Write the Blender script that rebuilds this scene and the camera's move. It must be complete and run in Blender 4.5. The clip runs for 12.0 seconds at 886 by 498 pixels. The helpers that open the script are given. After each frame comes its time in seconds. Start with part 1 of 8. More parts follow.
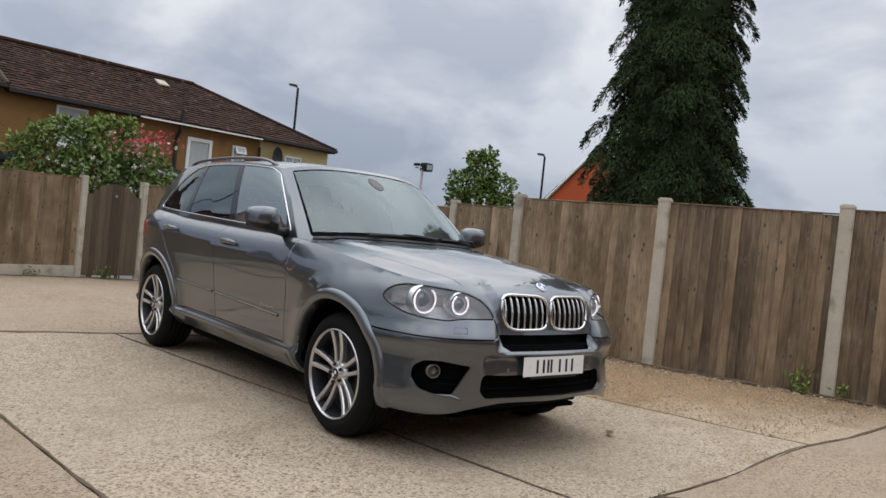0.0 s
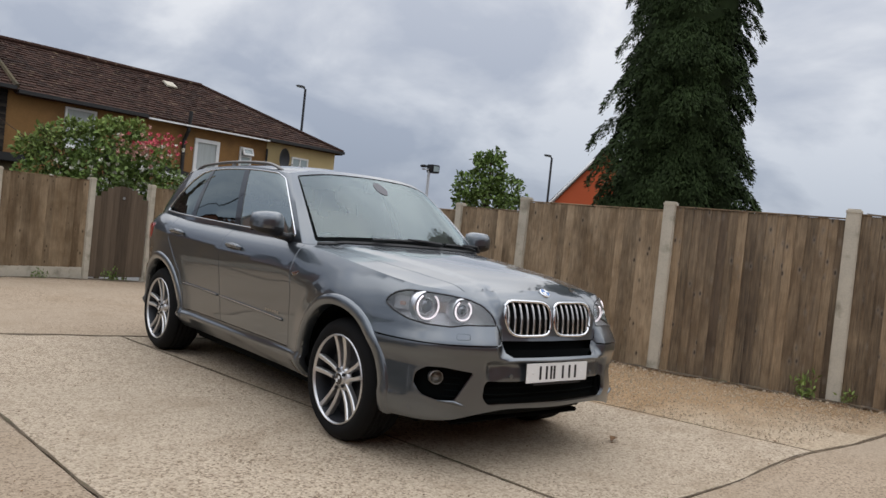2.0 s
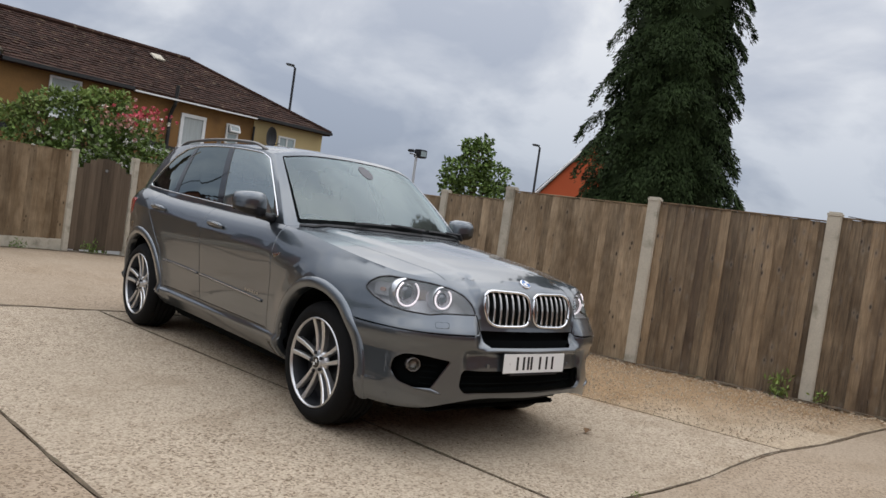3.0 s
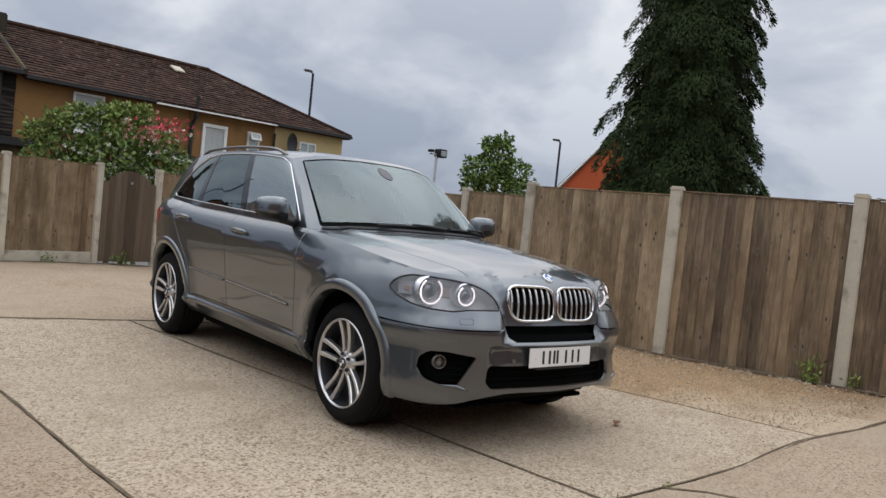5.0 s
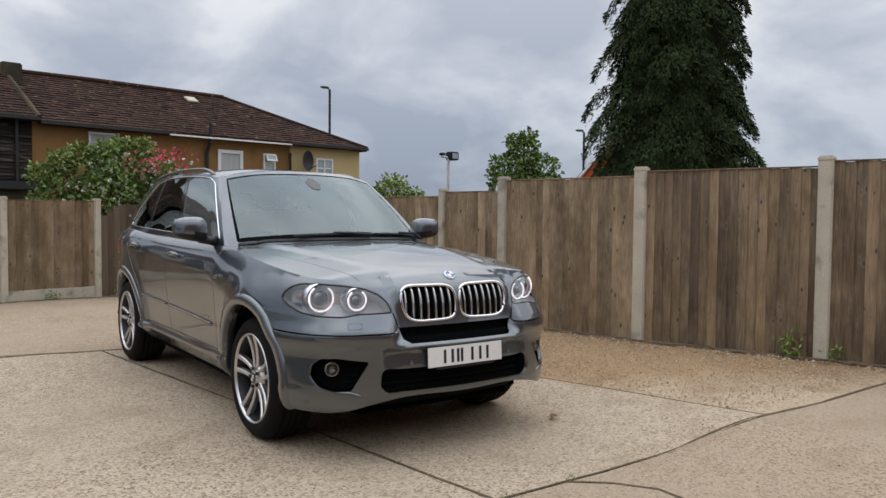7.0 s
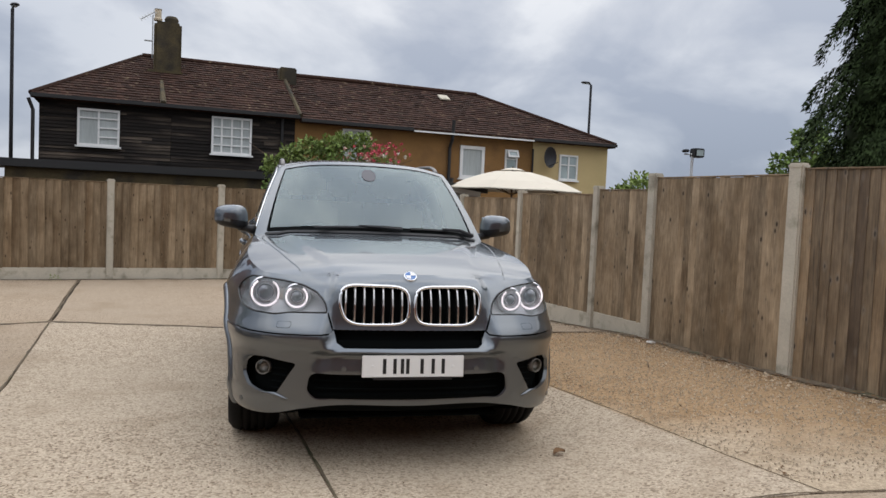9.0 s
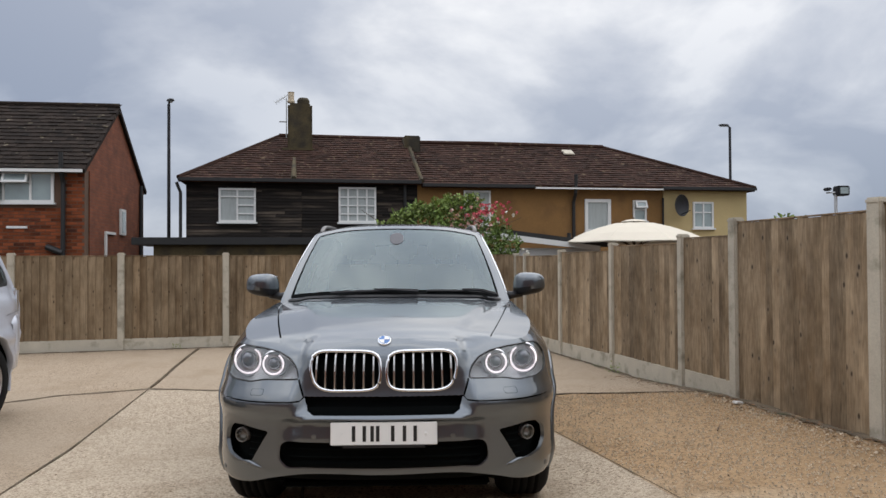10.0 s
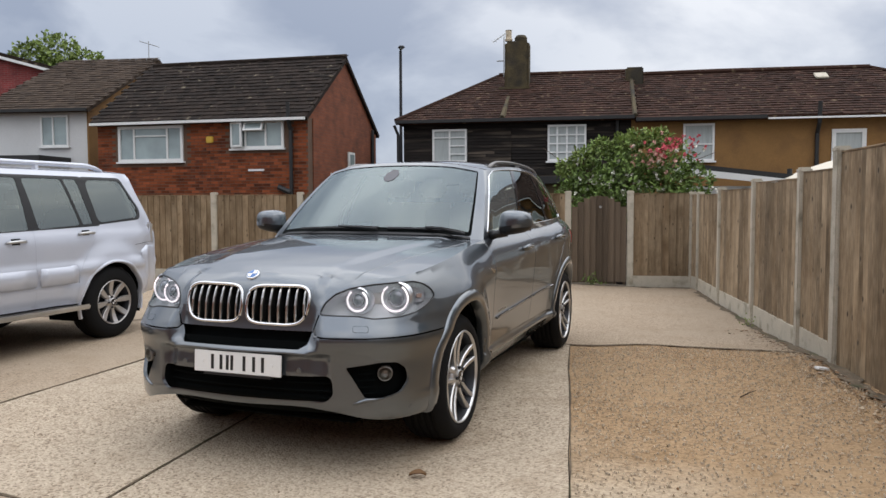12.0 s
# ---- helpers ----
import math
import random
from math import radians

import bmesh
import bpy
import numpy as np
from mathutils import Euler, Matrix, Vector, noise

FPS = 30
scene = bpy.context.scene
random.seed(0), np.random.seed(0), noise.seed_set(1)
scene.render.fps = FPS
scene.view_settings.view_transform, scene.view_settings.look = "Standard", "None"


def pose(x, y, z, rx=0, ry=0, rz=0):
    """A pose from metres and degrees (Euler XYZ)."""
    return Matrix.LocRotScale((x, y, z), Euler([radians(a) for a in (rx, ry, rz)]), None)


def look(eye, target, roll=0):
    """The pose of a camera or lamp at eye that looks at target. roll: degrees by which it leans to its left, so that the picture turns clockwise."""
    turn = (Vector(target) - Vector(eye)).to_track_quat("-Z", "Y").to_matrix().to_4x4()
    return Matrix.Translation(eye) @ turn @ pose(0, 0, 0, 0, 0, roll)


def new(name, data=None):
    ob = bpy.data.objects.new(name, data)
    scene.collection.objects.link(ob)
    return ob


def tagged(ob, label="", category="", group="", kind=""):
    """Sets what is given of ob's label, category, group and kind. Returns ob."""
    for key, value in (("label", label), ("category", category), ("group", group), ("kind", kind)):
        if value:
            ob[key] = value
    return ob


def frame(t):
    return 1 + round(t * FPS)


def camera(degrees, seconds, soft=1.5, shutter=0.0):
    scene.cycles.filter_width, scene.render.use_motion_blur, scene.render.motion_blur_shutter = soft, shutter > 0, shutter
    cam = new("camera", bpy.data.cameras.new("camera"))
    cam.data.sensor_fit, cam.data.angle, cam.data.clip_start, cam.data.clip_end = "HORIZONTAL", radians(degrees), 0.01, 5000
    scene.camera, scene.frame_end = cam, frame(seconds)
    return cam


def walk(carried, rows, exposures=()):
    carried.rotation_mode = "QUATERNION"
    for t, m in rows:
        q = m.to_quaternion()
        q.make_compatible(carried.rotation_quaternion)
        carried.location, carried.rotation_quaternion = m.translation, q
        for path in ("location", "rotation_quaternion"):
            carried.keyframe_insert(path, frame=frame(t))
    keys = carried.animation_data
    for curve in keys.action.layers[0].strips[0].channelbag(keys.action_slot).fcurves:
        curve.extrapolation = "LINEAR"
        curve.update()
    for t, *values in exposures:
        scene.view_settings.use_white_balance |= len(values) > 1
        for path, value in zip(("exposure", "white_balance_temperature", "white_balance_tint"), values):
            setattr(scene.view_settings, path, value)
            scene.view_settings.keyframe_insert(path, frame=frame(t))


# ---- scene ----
cam = camera(60.0, 12.0)
PATH = [
    (0, (-3.4, -3.788, 1.257), (-2.095, -2.272, 1.212), 5.8),
    (0.5, (-3.394, -3.8, 1.269), (-2.1, -2.278, 1.18), 5.1),
    (1, (-3.375, -3.798, 1.279), (-2.09, -2.267, 1.199), 4.9),
    (1.5, (-3.387, -3.813, 1.291), (-2.103, -2.281, 1.23), 5.5),
    (2, (-3.391, -3.808, 1.292), (-2.101, -2.28, 1.246), 5.9),
    (2.5, (-3.397, -3.824, 1.292), (-2.094, -2.309, 1.207), 7.0),
    (3, (-3.376, -3.809, 1.307), (-2.053, -2.311, 1.228), 8.2),
    (5, (-3.372, -3.832, 1.297), (-2.097, -2.293, 1.209), 5.9),
    (5.5, (-3.298, -3.867, 1.299), (-2.001, -2.348, 1.199), 3.7),
    (6, (-3.048, -3.911, 1.289), (-1.654, -2.477, 1.281), 4.6),
    (6.5, (-2.776, -4.017, 1.288), (-1.382, -2.583, 1.28), 3.5),
    (7, (-2.601, -4.327, 1.329), (-1.439, -2.702, 1.243), 0.5),
    (7.2, (-2.483, -4.398, 1.324), (-1.373, -2.736, 1.251), -0.1),
    (8.8, (-0.985, -4.703, 1.332), (-0.456, -2.775, 1.27), 2.2),
    (9, (-0.761, -4.649, 1.361), (-0.298, -2.707, 1.25), 2.5),
    (9.5, (-0.248, -4.707, 1.367), (0.009, -2.724, 1.327), 1.2),
    (10, (0.206, -4.667, 1.389), (0.254, -2.668, 1.422), -0.3),
    (10.5, (0.709, -4.556, 1.402), (0.558, -2.562, 1.361), -0.8),
    (11, (1.276, -4.514, 1.406), (0.964, -2.541, 1.298), -3.4),
    (11.5, (1.759, -4.265, 1.36), (1.344, -2.309, 1.287), 0.6),
    (12, (2.314, -4.156, 1.361), (1.622, -2.284, 1.241), -0.15),
]
walk(cam, [(t, look(eye, target, roll)) for t, eye, target, roll in PATH], [(0, -0.28), (7, -0.28), (9, -0.22), (9.5, -0.20), (10.5, -0.23), (11.0, -0.20), (11.5, -0.17), (12, -0.06)])
# ---------------------------------------------------------------- light
SUN_ELEV, SUN_AZ = 72.0, 60.0   # degrees; azimuth clockwise from +y
world = bpy.data.worlds.new("overcast_sky")
scene.world = world
world.use_nodes = True
wn, wl = world.node_tree.nodes, world.node_tree.links
wn.clear()
w_out = wn.new("ShaderNodeOutputWorld")
w_bg = wn.new("ShaderNodeBackground")
w_sky = wn.new("ShaderNodeTexSky")
w_sky.sky_type = "NISHITA"
w_sky.sun_disc = False
w_sky.sun_elevation = radians(SUN_ELEV)
w_sky.sun_rotation = radians(SUN_AZ)
w_skys = wn.new("ShaderNodeVectorMath")
w_skys.operation = "SCALE"
w_skys.inputs["Scale"].default_value = 0.09
wl.new(w_sky.outputs[0], w_skys.inputs[0])
w_co = wn.new("ShaderNodeTexCoord")
w_sep = wn.new("ShaderNodeSeparateXYZ")
wl.new(w_co.outputs["Generated"], w_sep.inputs[0])
# clouds lie on a flat layer: divide the direction by its height
w_h = wn.new("ShaderNodeMath")
w_h.operation = "ADD"
w_h.inputs[1].default_value = 0.50
w_abs = wn.new("ShaderNodeMath")
w_abs.operation = "ABSOLUTE"
wl.new(w_sep.outputs[2], w_abs.inputs[0])
wl.new(w_abs.outputs[0], w_h.inputs[0])
w_inv = wn.new("ShaderNodeMath")
w_inv.operation = "DIVIDE"
w_inv.inputs[0].default_value = 1.0
wl.new(w_h.outputs[0], w_inv.inputs[1])
w_lay = wn.new("ShaderNodeVectorMath")
w_lay.operation = "SCALE"
wl.new(w_co.outputs["Generated"], w_lay.inputs[0])
wl.new(w_inv.outputs[0], w_lay.inputs["Scale"])
w_n1 = wn.new("ShaderNodeTexNoise")
w_n1.inputs["Scale"].default_value = 2.7
w_n1.inputs["Detail"].default_value = 7.0
w_n1.inputs["Roughness"].default_value = 0.52
w_n1.inputs["Distortion"].default_value = 0.25
w_off = wn.new("ShaderNodeVectorMath")
w_off.operation = "ADD"
w_off.inputs[1].default_value = (3.1, 1.7, 0.4)
wl.new(w_lay.outputs[0], w_off.inputs[0])
wl.new(w_off.outputs[0], w_n1.inputs["Vector"])
w_ramp = wn.new("ShaderNodeValToRGB")
w_ramp.color_ramp.elements[0].position = 0.40
w_ramp.color_ramp.elements[0].color = (0.60, 0.635, 0.715, 1)
w_ramp.color_ramp.elements[1].position = 0.60
w_ramp.color_ramp.elements[1].color = (1.03, 1.03, 1.04, 1)
w_mid = w_ramp.color_ramp.elements.new(0.50)
w_mid.color = (0.78, 0.80, 0.85, 1)
wl.new(w_n1.outputs["Fac"], w_ramp.inputs[0])
# greyer blue towards the horizon
w_hor = wn.new("ShaderNodeMapRange")
w_hor.inputs["From Min"].default_value = 0.0
w_hor.inputs["From Max"].default_value = 0.34
wl.new(w_sep.outputs[2], w_hor.inputs["Value"])
w_mix = wn.new("ShaderNodeMix")
w_mix.data_type = "RGBA"
w_mix.blend_type = "MULTIPLY"
w_mix.inputs[0].default_value = 1.0
w_hr = wn.new("ShaderNodeValToRGB")
w_hr.color_ramp.elements[0].color = (0.40, 0.455, 0.56, 1)
w_hr.color_ramp.elements[1].color = (1, 1, 1, 1)
# the dark bank of cloud stands over the side fence only
w_bank = wn.new("ShaderNodeVectorMath")
w_bank.operation = "DOT_PRODUCT"
w_bank.inputs[1].default_value = (0.92, 0.39, 0.0)
wl.new(w_co.outputs["Generated"], w_bank.inputs[0])
w_bk = wn.new("ShaderNodeMapRange")
w_bk.interpolation_type = "SMOOTHSTEP"
w_bk.inputs["From Min"].default_value = 0.25
w_bk.inputs["From Max"].default_value = 0.85
w_bk.inputs["To Min"].default_value = 0.6
w_bk.inputs["To Max"].default_value = 0.0
wl.new(w_bank.outputs["Value"], w_bk.inputs["Value"])
w_far = wn.new("ShaderNodeVectorMath")
w_far.operation = "DOT_PRODUCT"
w_far.inputs[1].default_value = (-0.80, 0.60, 0.0)
wl.new(w_co.outputs["Generated"], w_far.inputs[0])
w_fk = wn.new("ShaderNodeMapRange")
w_fk.interpolation_type = "SMOOTHSTEP"
w_fk.inputs["From Min"].default_value = 0.60
w_fk.inputs["From Max"].default_value = 0.95
w_fk.inputs["To Min"].default_value = 0.6
w_fk.inputs["To Max"].default_value = 0.12
wl.new(w_far.outputs["Value"], w_fk.inputs["Value"])
w_two = wn.new("ShaderNodeMath")
w_two.operation = "MINIMUM"
wl.new(w_bk.outputs[0], w_two.inputs[0])
wl.new(w_fk.outputs[0], w_two.inputs[1])
w_low = wn.new("ShaderNodeMath")
w_low.operation = "MAXIMUM"
w_dim = wn.new("ShaderNodeMapRange")
w_dim.interpolation_type = "SMOOTHSTEP"
w_dim.inputs["From Min"].default_value = 0.55
w_dim.inputs["From Max"].default_value = 0.98
w_dim.inputs["To Min"].default_value = 1.0
w_dim.inputs["To Max"].default_value = 0.35
wl.new(w_far.outputs["Value"], w_dim.inputs["Value"])
w_hd = wn.new("ShaderNodeMath")
w_hd.operation = "MULTIPLY"
wl.new(w_hor.outputs[0], w_hd.inputs[0])
wl.new(w_dim.outputs[0], w_hd.inputs[1])
wl.new(w_hd.outputs[0], w_low.inputs[0])
wl.new(w_two.outputs[0], w_low.inputs[1])
wl.new(w_low.outputs[0], w_hr.inputs[0])
wl.new(w_ramp.outputs[0], w_mix.inputs[6])
wl.new(w_hr.outputs[0], w_mix.inputs[7])
w_fin = wn.new("ShaderNodeMix")
w_fin.data_type = "RGBA"
w_fin.inputs[0].default_value = 0.88
wl.new(w_skys.outputs[0], w_fin.inputs[6])
wl.new(w_mix.outputs[2], w_fin.inputs[7])
# an overcast sky is brightest overhead
w_zen = wn.new("ShaderNodeMapRange")
w_zen.interpolation_type = "SMOOTHSTEP"
w_zen.inputs["From Min"].default_value = 0.32
w_zen.inputs["From Max"].default_value = 0.85
w_zen.inputs["To Min"].default_value = 1.20
w_zen.inputs["To Max"].default_value = 2.75
wl.new(w_sep.outputs[2], w_zen.inputs["Value"])
wl.new(w_fin.outputs[2], w_bg.inputs[0])
wl.new(w_zen.outputs[0], w_bg.inputs[1])
wl.new(w_bg.outputs[0], w_out.inputs[0])

sun_data = bpy.data.lights.new("sun", "SUN")
sun_data.energy = 0.5
sun_data.angle = radians(120)
sun_data.color = (1.0, 0.95, 0.88)
sun = new("sun", sun_data)
_a, _e = radians(SUN_AZ), radians(SUN_ELEV)
sun.matrix_world = look((30 * math.sin(_a) * math.cos(_e), 30 * math.cos(_a) * math.cos(_e), 30 * math.sin(_e)), (0, 0, 0))


# ---------------------------------------------------------------- materials
def mat(name, col, rough=0.6, metal=0.0, fine=(60, 0.1), coarse=(3, 0.1), bump=(120, 0.0), stretch=(1, 1, 1), vary=0.0,
        coat=0.0, tint=None, tint_at=(2.0, 0.55, 0.7), spec=0.5, rough_var=0.0, emit=0.0, trans=0.0, ior=1.45, alpha=1.0, island=0.0, knots=None):
    """A node material: base colour with fine and coarse mottling, an optional second tint in patches, bump and per-object variation."""
    m = bpy.data.materials.new(name)
    m.use_nodes = True
    n, l = m.node_tree.nodes, m.node_tree.links
    b = n["Principled BSDF"]
    b.inputs["Roughness"].default_value = rough
    b.inputs["Metallic"].default_value = metal
    b.inputs["Coat Weight"].default_value = coat
    b.inputs["Coat Roughness"].default_value = 0.03
    b.inputs["Specular IOR Level"].default_value = spec
    b.inputs["IOR"].default_value = ior
    b.inputs["Transmission Weight"].default_value = trans
    b.inputs["Alpha"].default_value = alpha
    if emit:
        b.inputs["Emission Color"].default_value = (*col, 1)
        b.inputs["Emission Strength"].default_value = emit
    tc = n.new("ShaderNodeTexCoord")
    info = n.new("ShaderNodeObjectInfo")
    sh = n.new("ShaderNodeVectorMath")
    sh.operation = "SCALE"
    sh.inputs[0].default_value = (37.0, 53.0, 29.0)
    l.new(info.outputs["Random"], sh.inputs["Scale"])
    ad = n.new("ShaderNodeVectorMath")
    l.new(tc.outputs["Object"], ad.inputs[0])
    l.new(sh.outputs[0], ad.inputs[1])
    mp = n.new("ShaderNodeVectorMath")
    mp.operation = "MULTIPLY"
    mp.inputs[1].default_value = stretch
    l.new(ad.outputs[0], mp.inputs[0])

    def noise_at(scale, detail=4.0):
        t = n.new("ShaderNodeTexNoise")
        t.inputs["Scale"].default_value = scale
        t.inputs["Detail"].default_value = detail
        l.new(mp.outputs[0], t.inputs["Vector"])
        return t.outputs["Fac"]

    def madd(a, k, c):
        q = n.new("ShaderNodeMath")
        q.operation = "MULTIPLY_ADD"
        l.new(a, q.inputs[0])
        q.inputs[1].default_value = k
        if isinstance(c, float):
            q.inputs[2].default_value = c
        else:
            l.new(c, q.inputs[2])
        return q.outputs[0]

    f = madd(noise_at(fine[0]), 3 * fine[1], 1.0 - 1.5 * fine[1])
    f = madd(noise_at(coarse[0]), 3 * coarse[1], madd(f, 1.0, -1.5 * coarse[1]))
    if vary:
        f = madd(info.outputs["Random"], 2 * vary, madd(f, 1.0, -vary))
    if island:
        g = n.new("ShaderNodeNewGeometry")
        f = madd(g.outputs["Random Per Island"], 2 * island, madd(f, 1.0, -island))
    c = n.new("ShaderNodeVectorMath")
    c.operation = "SCALE"
    c.inputs[0].default_value = col
    if tint is not None:
        mx = n.new("ShaderNodeMix")
        mx.data_type = "RGBA"
        rg = n.new("ShaderNodeMapRange")
        rg.inputs["From Min"].default_value = tint_at[1]
        rg.inputs["From Max"].default_value = tint_at[2]
        l.new(noise_at(tint_at[0], 6.0), rg.inputs["Value"])
        l.new(rg.outputs[0], mx.inputs[0])
        mx.inputs[6].default_value = (*col, 1)
        mx.inputs[7].default_value = (*tint, 1)
        l.new(mx.outputs[2], c.inputs[0])
    l.new(f, c.inputs["Scale"])
    last = c.outputs[0]
    if knots:
        # rain-bleached and sheltered patches that run on over neighbouring boards, each board taking them a little differently
        wp = n.new("ShaderNodeNewGeometry")
        ws = n.new("ShaderNodeVectorMath")
        ws.operation = "MULTIPLY_ADD"
        ws.inputs[1].default_value = (1.5, 1.5, 0.9)
        l.new(wp.outputs["Position"], ws.inputs[0])
        jit = n.new("ShaderNodeVectorMath")
        jit.operation = "SCALE"
        jit.inputs[0].default_value = (0.0, 0.0, 0.55)
        l.new(info.outputs["Random"], jit.inputs["Scale"])
        l.new(jit.outputs[0], ws.inputs[2])
        wt = n.new("ShaderNodeTexNoise")
        wt.inputs["Scale"].default_value = 2.1
        wt.inputs["Detail"].default_value = 5.0
        wt.inputs["Roughness"].default_value = 0.62
        l.new(ws.outputs[0], wt.inputs["Vector"])
        wr = n.new("ShaderNodeMapRange")
        wr.inputs["From Min"].default_value = 0.36
        wr.inputs["From Max"].default_value = 0.64
        l.new(wt.outputs["Fac"], wr.inputs["Value"])
        wm = n.new("ShaderNodeMix")
        wm.data_type = "RGBA"
        wm.inputs[6].default_value = (0.70, 0.65, 0.58, 1)
        wm.inputs[7].default_value = (1.27, 1.28, 1.28, 1)
        l.new(wr.outputs[0], wm.inputs[0])
        wx = n.new("ShaderNodeVectorMath")
        wx.operation = "MULTIPLY"
        l.new(last, wx.inputs[0])
        l.new(wm.outputs[2], wx.inputs[1])
        last = wx.outputs[0]
        vo = n.new("ShaderNodeTexVoronoi")
        vo.inputs["Scale"].default_value = 7.0
        kp = n.new("ShaderNodeVectorMath")
        kp.operation = "MULTIPLY"
        kp.inputs[1].default_value = (1.7, 1.0, 0.75)
        l.new(ad.outputs[0], kp.inputs[0])
        l.new(kp.outputs[0], vo.inputs["Vector"])
        for lo, hi, tone, amount in ((0.12, 0.30, knots[0], 0.45), (0.07, 0.15, knots[1], 0.92)):
            kr = n.new("ShaderNodeMapRange")
            kr.inputs["From Min"].default_value = lo
            kr.inputs["From Max"].default_value = hi
            kr.inputs["To Min"].default_value = amount
            kr.inputs["To Max"].default_value = 0.0
            l.new(vo.outputs["Distance"], kr.inputs["Value"])
            km = n.new("ShaderNodeMix")
            km.data_type = "RGBA"
            l.new(kr.outputs[0], km.inputs[0])
            l.new(last, km.inputs[6])
            km.inputs[7].default_value = (*tone, 1)
            last = km.outputs[2]
    l.new(last, b.inputs["Base Color"])
    if rough_var:
        l.new(madd(noise_at(coarse[0] * 2.3), 2 * rough_var, rough - rough_var), b.inputs["Roughness"])
    if bump[1]:
        bp = n.new("ShaderNodeBump")
        bp.inputs["Strength"].default_value = bump[1]
        bp.inputs["Distance"].default_value = 0.01
        l.new(noise_at(bump[0], 5.0), bp.inputs["Height"])
        l.new(bp.outputs[0], b.inputs["Normal"])
    return m


def aggregate(name, light, dark, sand, grain, bump, stain, spread=0.55, bank=None):
    """Washed concrete or gravel: small stones of several tones, wear and stains at two larger scales."""
    m = bpy.data.materials.new(name)
    m.use_nodes = True
    n, l = m.node_tree.nodes, m.node_tree.links
    b = n["Principled BSDF"]
    b.inputs["Roughness"].default_value = 0.9
    b.inputs["Specular IOR Level"].default_value = 0.25
    tc = n.new("ShaderNodeTexCoord")
    v = n.new("ShaderNodeTexVoronoi")
    v.inputs["Scale"].default_value = grain
    l.new(tc.outputs["Object"], v.inputs["Vector"])
    stone = n.new("ShaderNodeValToRGB")
    stone.color_ramp.elements[0].color = (*dark, 1)
    stone.color_ramp.elements[1].color = (*light, 1)
    s2 = n.new("ShaderNodeSeparateColor")
    l.new(v.outputs["Color"], s2.inputs[0])
    l.new(s2.outputs[0], stone.inputs[0])
    mid = stone.color_ramp.elements.new(0.35)
    mid.color = (*[0.4 * a + 0.6 * c for a, c in zip(dark, light)], 1)
    big = n.new("ShaderNodeTexNoise")
    big.inputs["Scale"].default_value = 0.55
    big.inputs["Detail"].default_value = 8.0
    l.new(tc.outputs["Object"], big.inputs["Vector"])
    r1 = n.new("ShaderNodeMapRange")
    r1.inputs["From Min"].default_value = 0.38
    r1.inputs["From Max"].default_value = 0.66
    l.new(big.outputs["Fac"], r1.inputs["Value"])
    # patches where the fine sandy face is unworn
    mx = n.new("ShaderNodeMix")
    mx.data_type = "RGBA"
    k = n.new("ShaderNodeMath")
    k.operation = "MULTIPLY"
    k.inputs[1].default_value = spread
    l.new(r1.outputs[0], k.inputs[0])
    l.new(k.outputs[0], mx.inputs[0])
    l.new(stone.outputs[0], mx.inputs[6])
    mx.inputs[7].default_value = (*sand, 1)
    st = n.new("ShaderNodeTexNoise")
    st.inputs["Scale"].default_value = 1.7
    st.inputs["Detail"].default_value = 9.0
    st.inputs["Roughness"].default_value = 0.62
    l.new(tc.outputs["Object"], st.inputs["Vector"])
    r2 = n.new("ShaderNodeMapRange")
    r2.inputs["From Min"].default_value = 0.50
    r2.inputs["From Max"].default_value = 0.72
    r2.inputs["To Max"].default_value = 0.55
    l.new(st.outputs["Fac"], r2.inputs["Value"])
    mx2 = n.new("ShaderNodeMix")
    mx2.data_type = "RGBA"
    l.new(r2.outputs[0], mx2.inputs[0])
    l.new(mx.outputs[2], mx2.inputs[6])
    mx2.inputs[7].default_value = (*stain, 1)
    tone = mx2.outputs[2]
    if bank:
        # soil and litter washed down from the fence side
        dp = n.new("ShaderNodeVectorMath")
        dp.operation = "DOT_PRODUCT"
        dp.inputs[1].default_value = bank[0]
        l.new(tc.outputs["Object"], dp.inputs[0])
        ja = n.new("ShaderNodeMath")
        ja.operation = "MULTIPLY_ADD"
        l.new(st.outputs["Fac"], ja.inputs[0])
        ja.inputs[1].default_value = 1.6
        l.new(dp.outputs["Value"], ja.inputs[2])
        rb = n.new("ShaderNodeMapRange")
        rb.inputs["From Min"].default_value = bank[1]
        rb.inputs["From Max"].default_value = bank[2]
        rb.inputs["To Max"].default_value = 0.95
        l.new(ja.outputs[0], rb.inputs["Value"])
        mb = n.new("ShaderNodeMix")
        mb.data_type = "RGBA"
        mb.blend_type = "MULTIPLY"
        l.new(rb.outputs[0], mb.inputs[0])
        l.new(tone, mb.inputs[6])
        mb.inputs[7].default_value = (*bank[3], 1)
        tone = mb.outputs[2]
    fine = n.new("ShaderNodeTexNoise")
    fine.inputs["Scale"].default_value = 90
    fine.inputs["Detail"].default_value = 4
    l.new(tc.outputs["Object"], fine.inputs["Vector"])
    q = n.new("ShaderNodeMath")
    q.operation = "MULTIPLY_ADD"
    l.new(fine.outputs["Fac"], q.inputs[0])
    q.inputs[1].default_value = 0.7
    q.inputs[2].default_value = 0.65
    sc = n.new("ShaderNodeVectorMath")
    sc.operation = "SCALE"
    l.new(tone, sc.inputs[0])
    l.new(q.outputs[0], sc.inputs["Scale"])
    l.new(sc.outputs[0], b.inputs["Base Color"])
    bp = n.new("ShaderNodeBump")
    bp.inputs["Strength"].default_value = bump
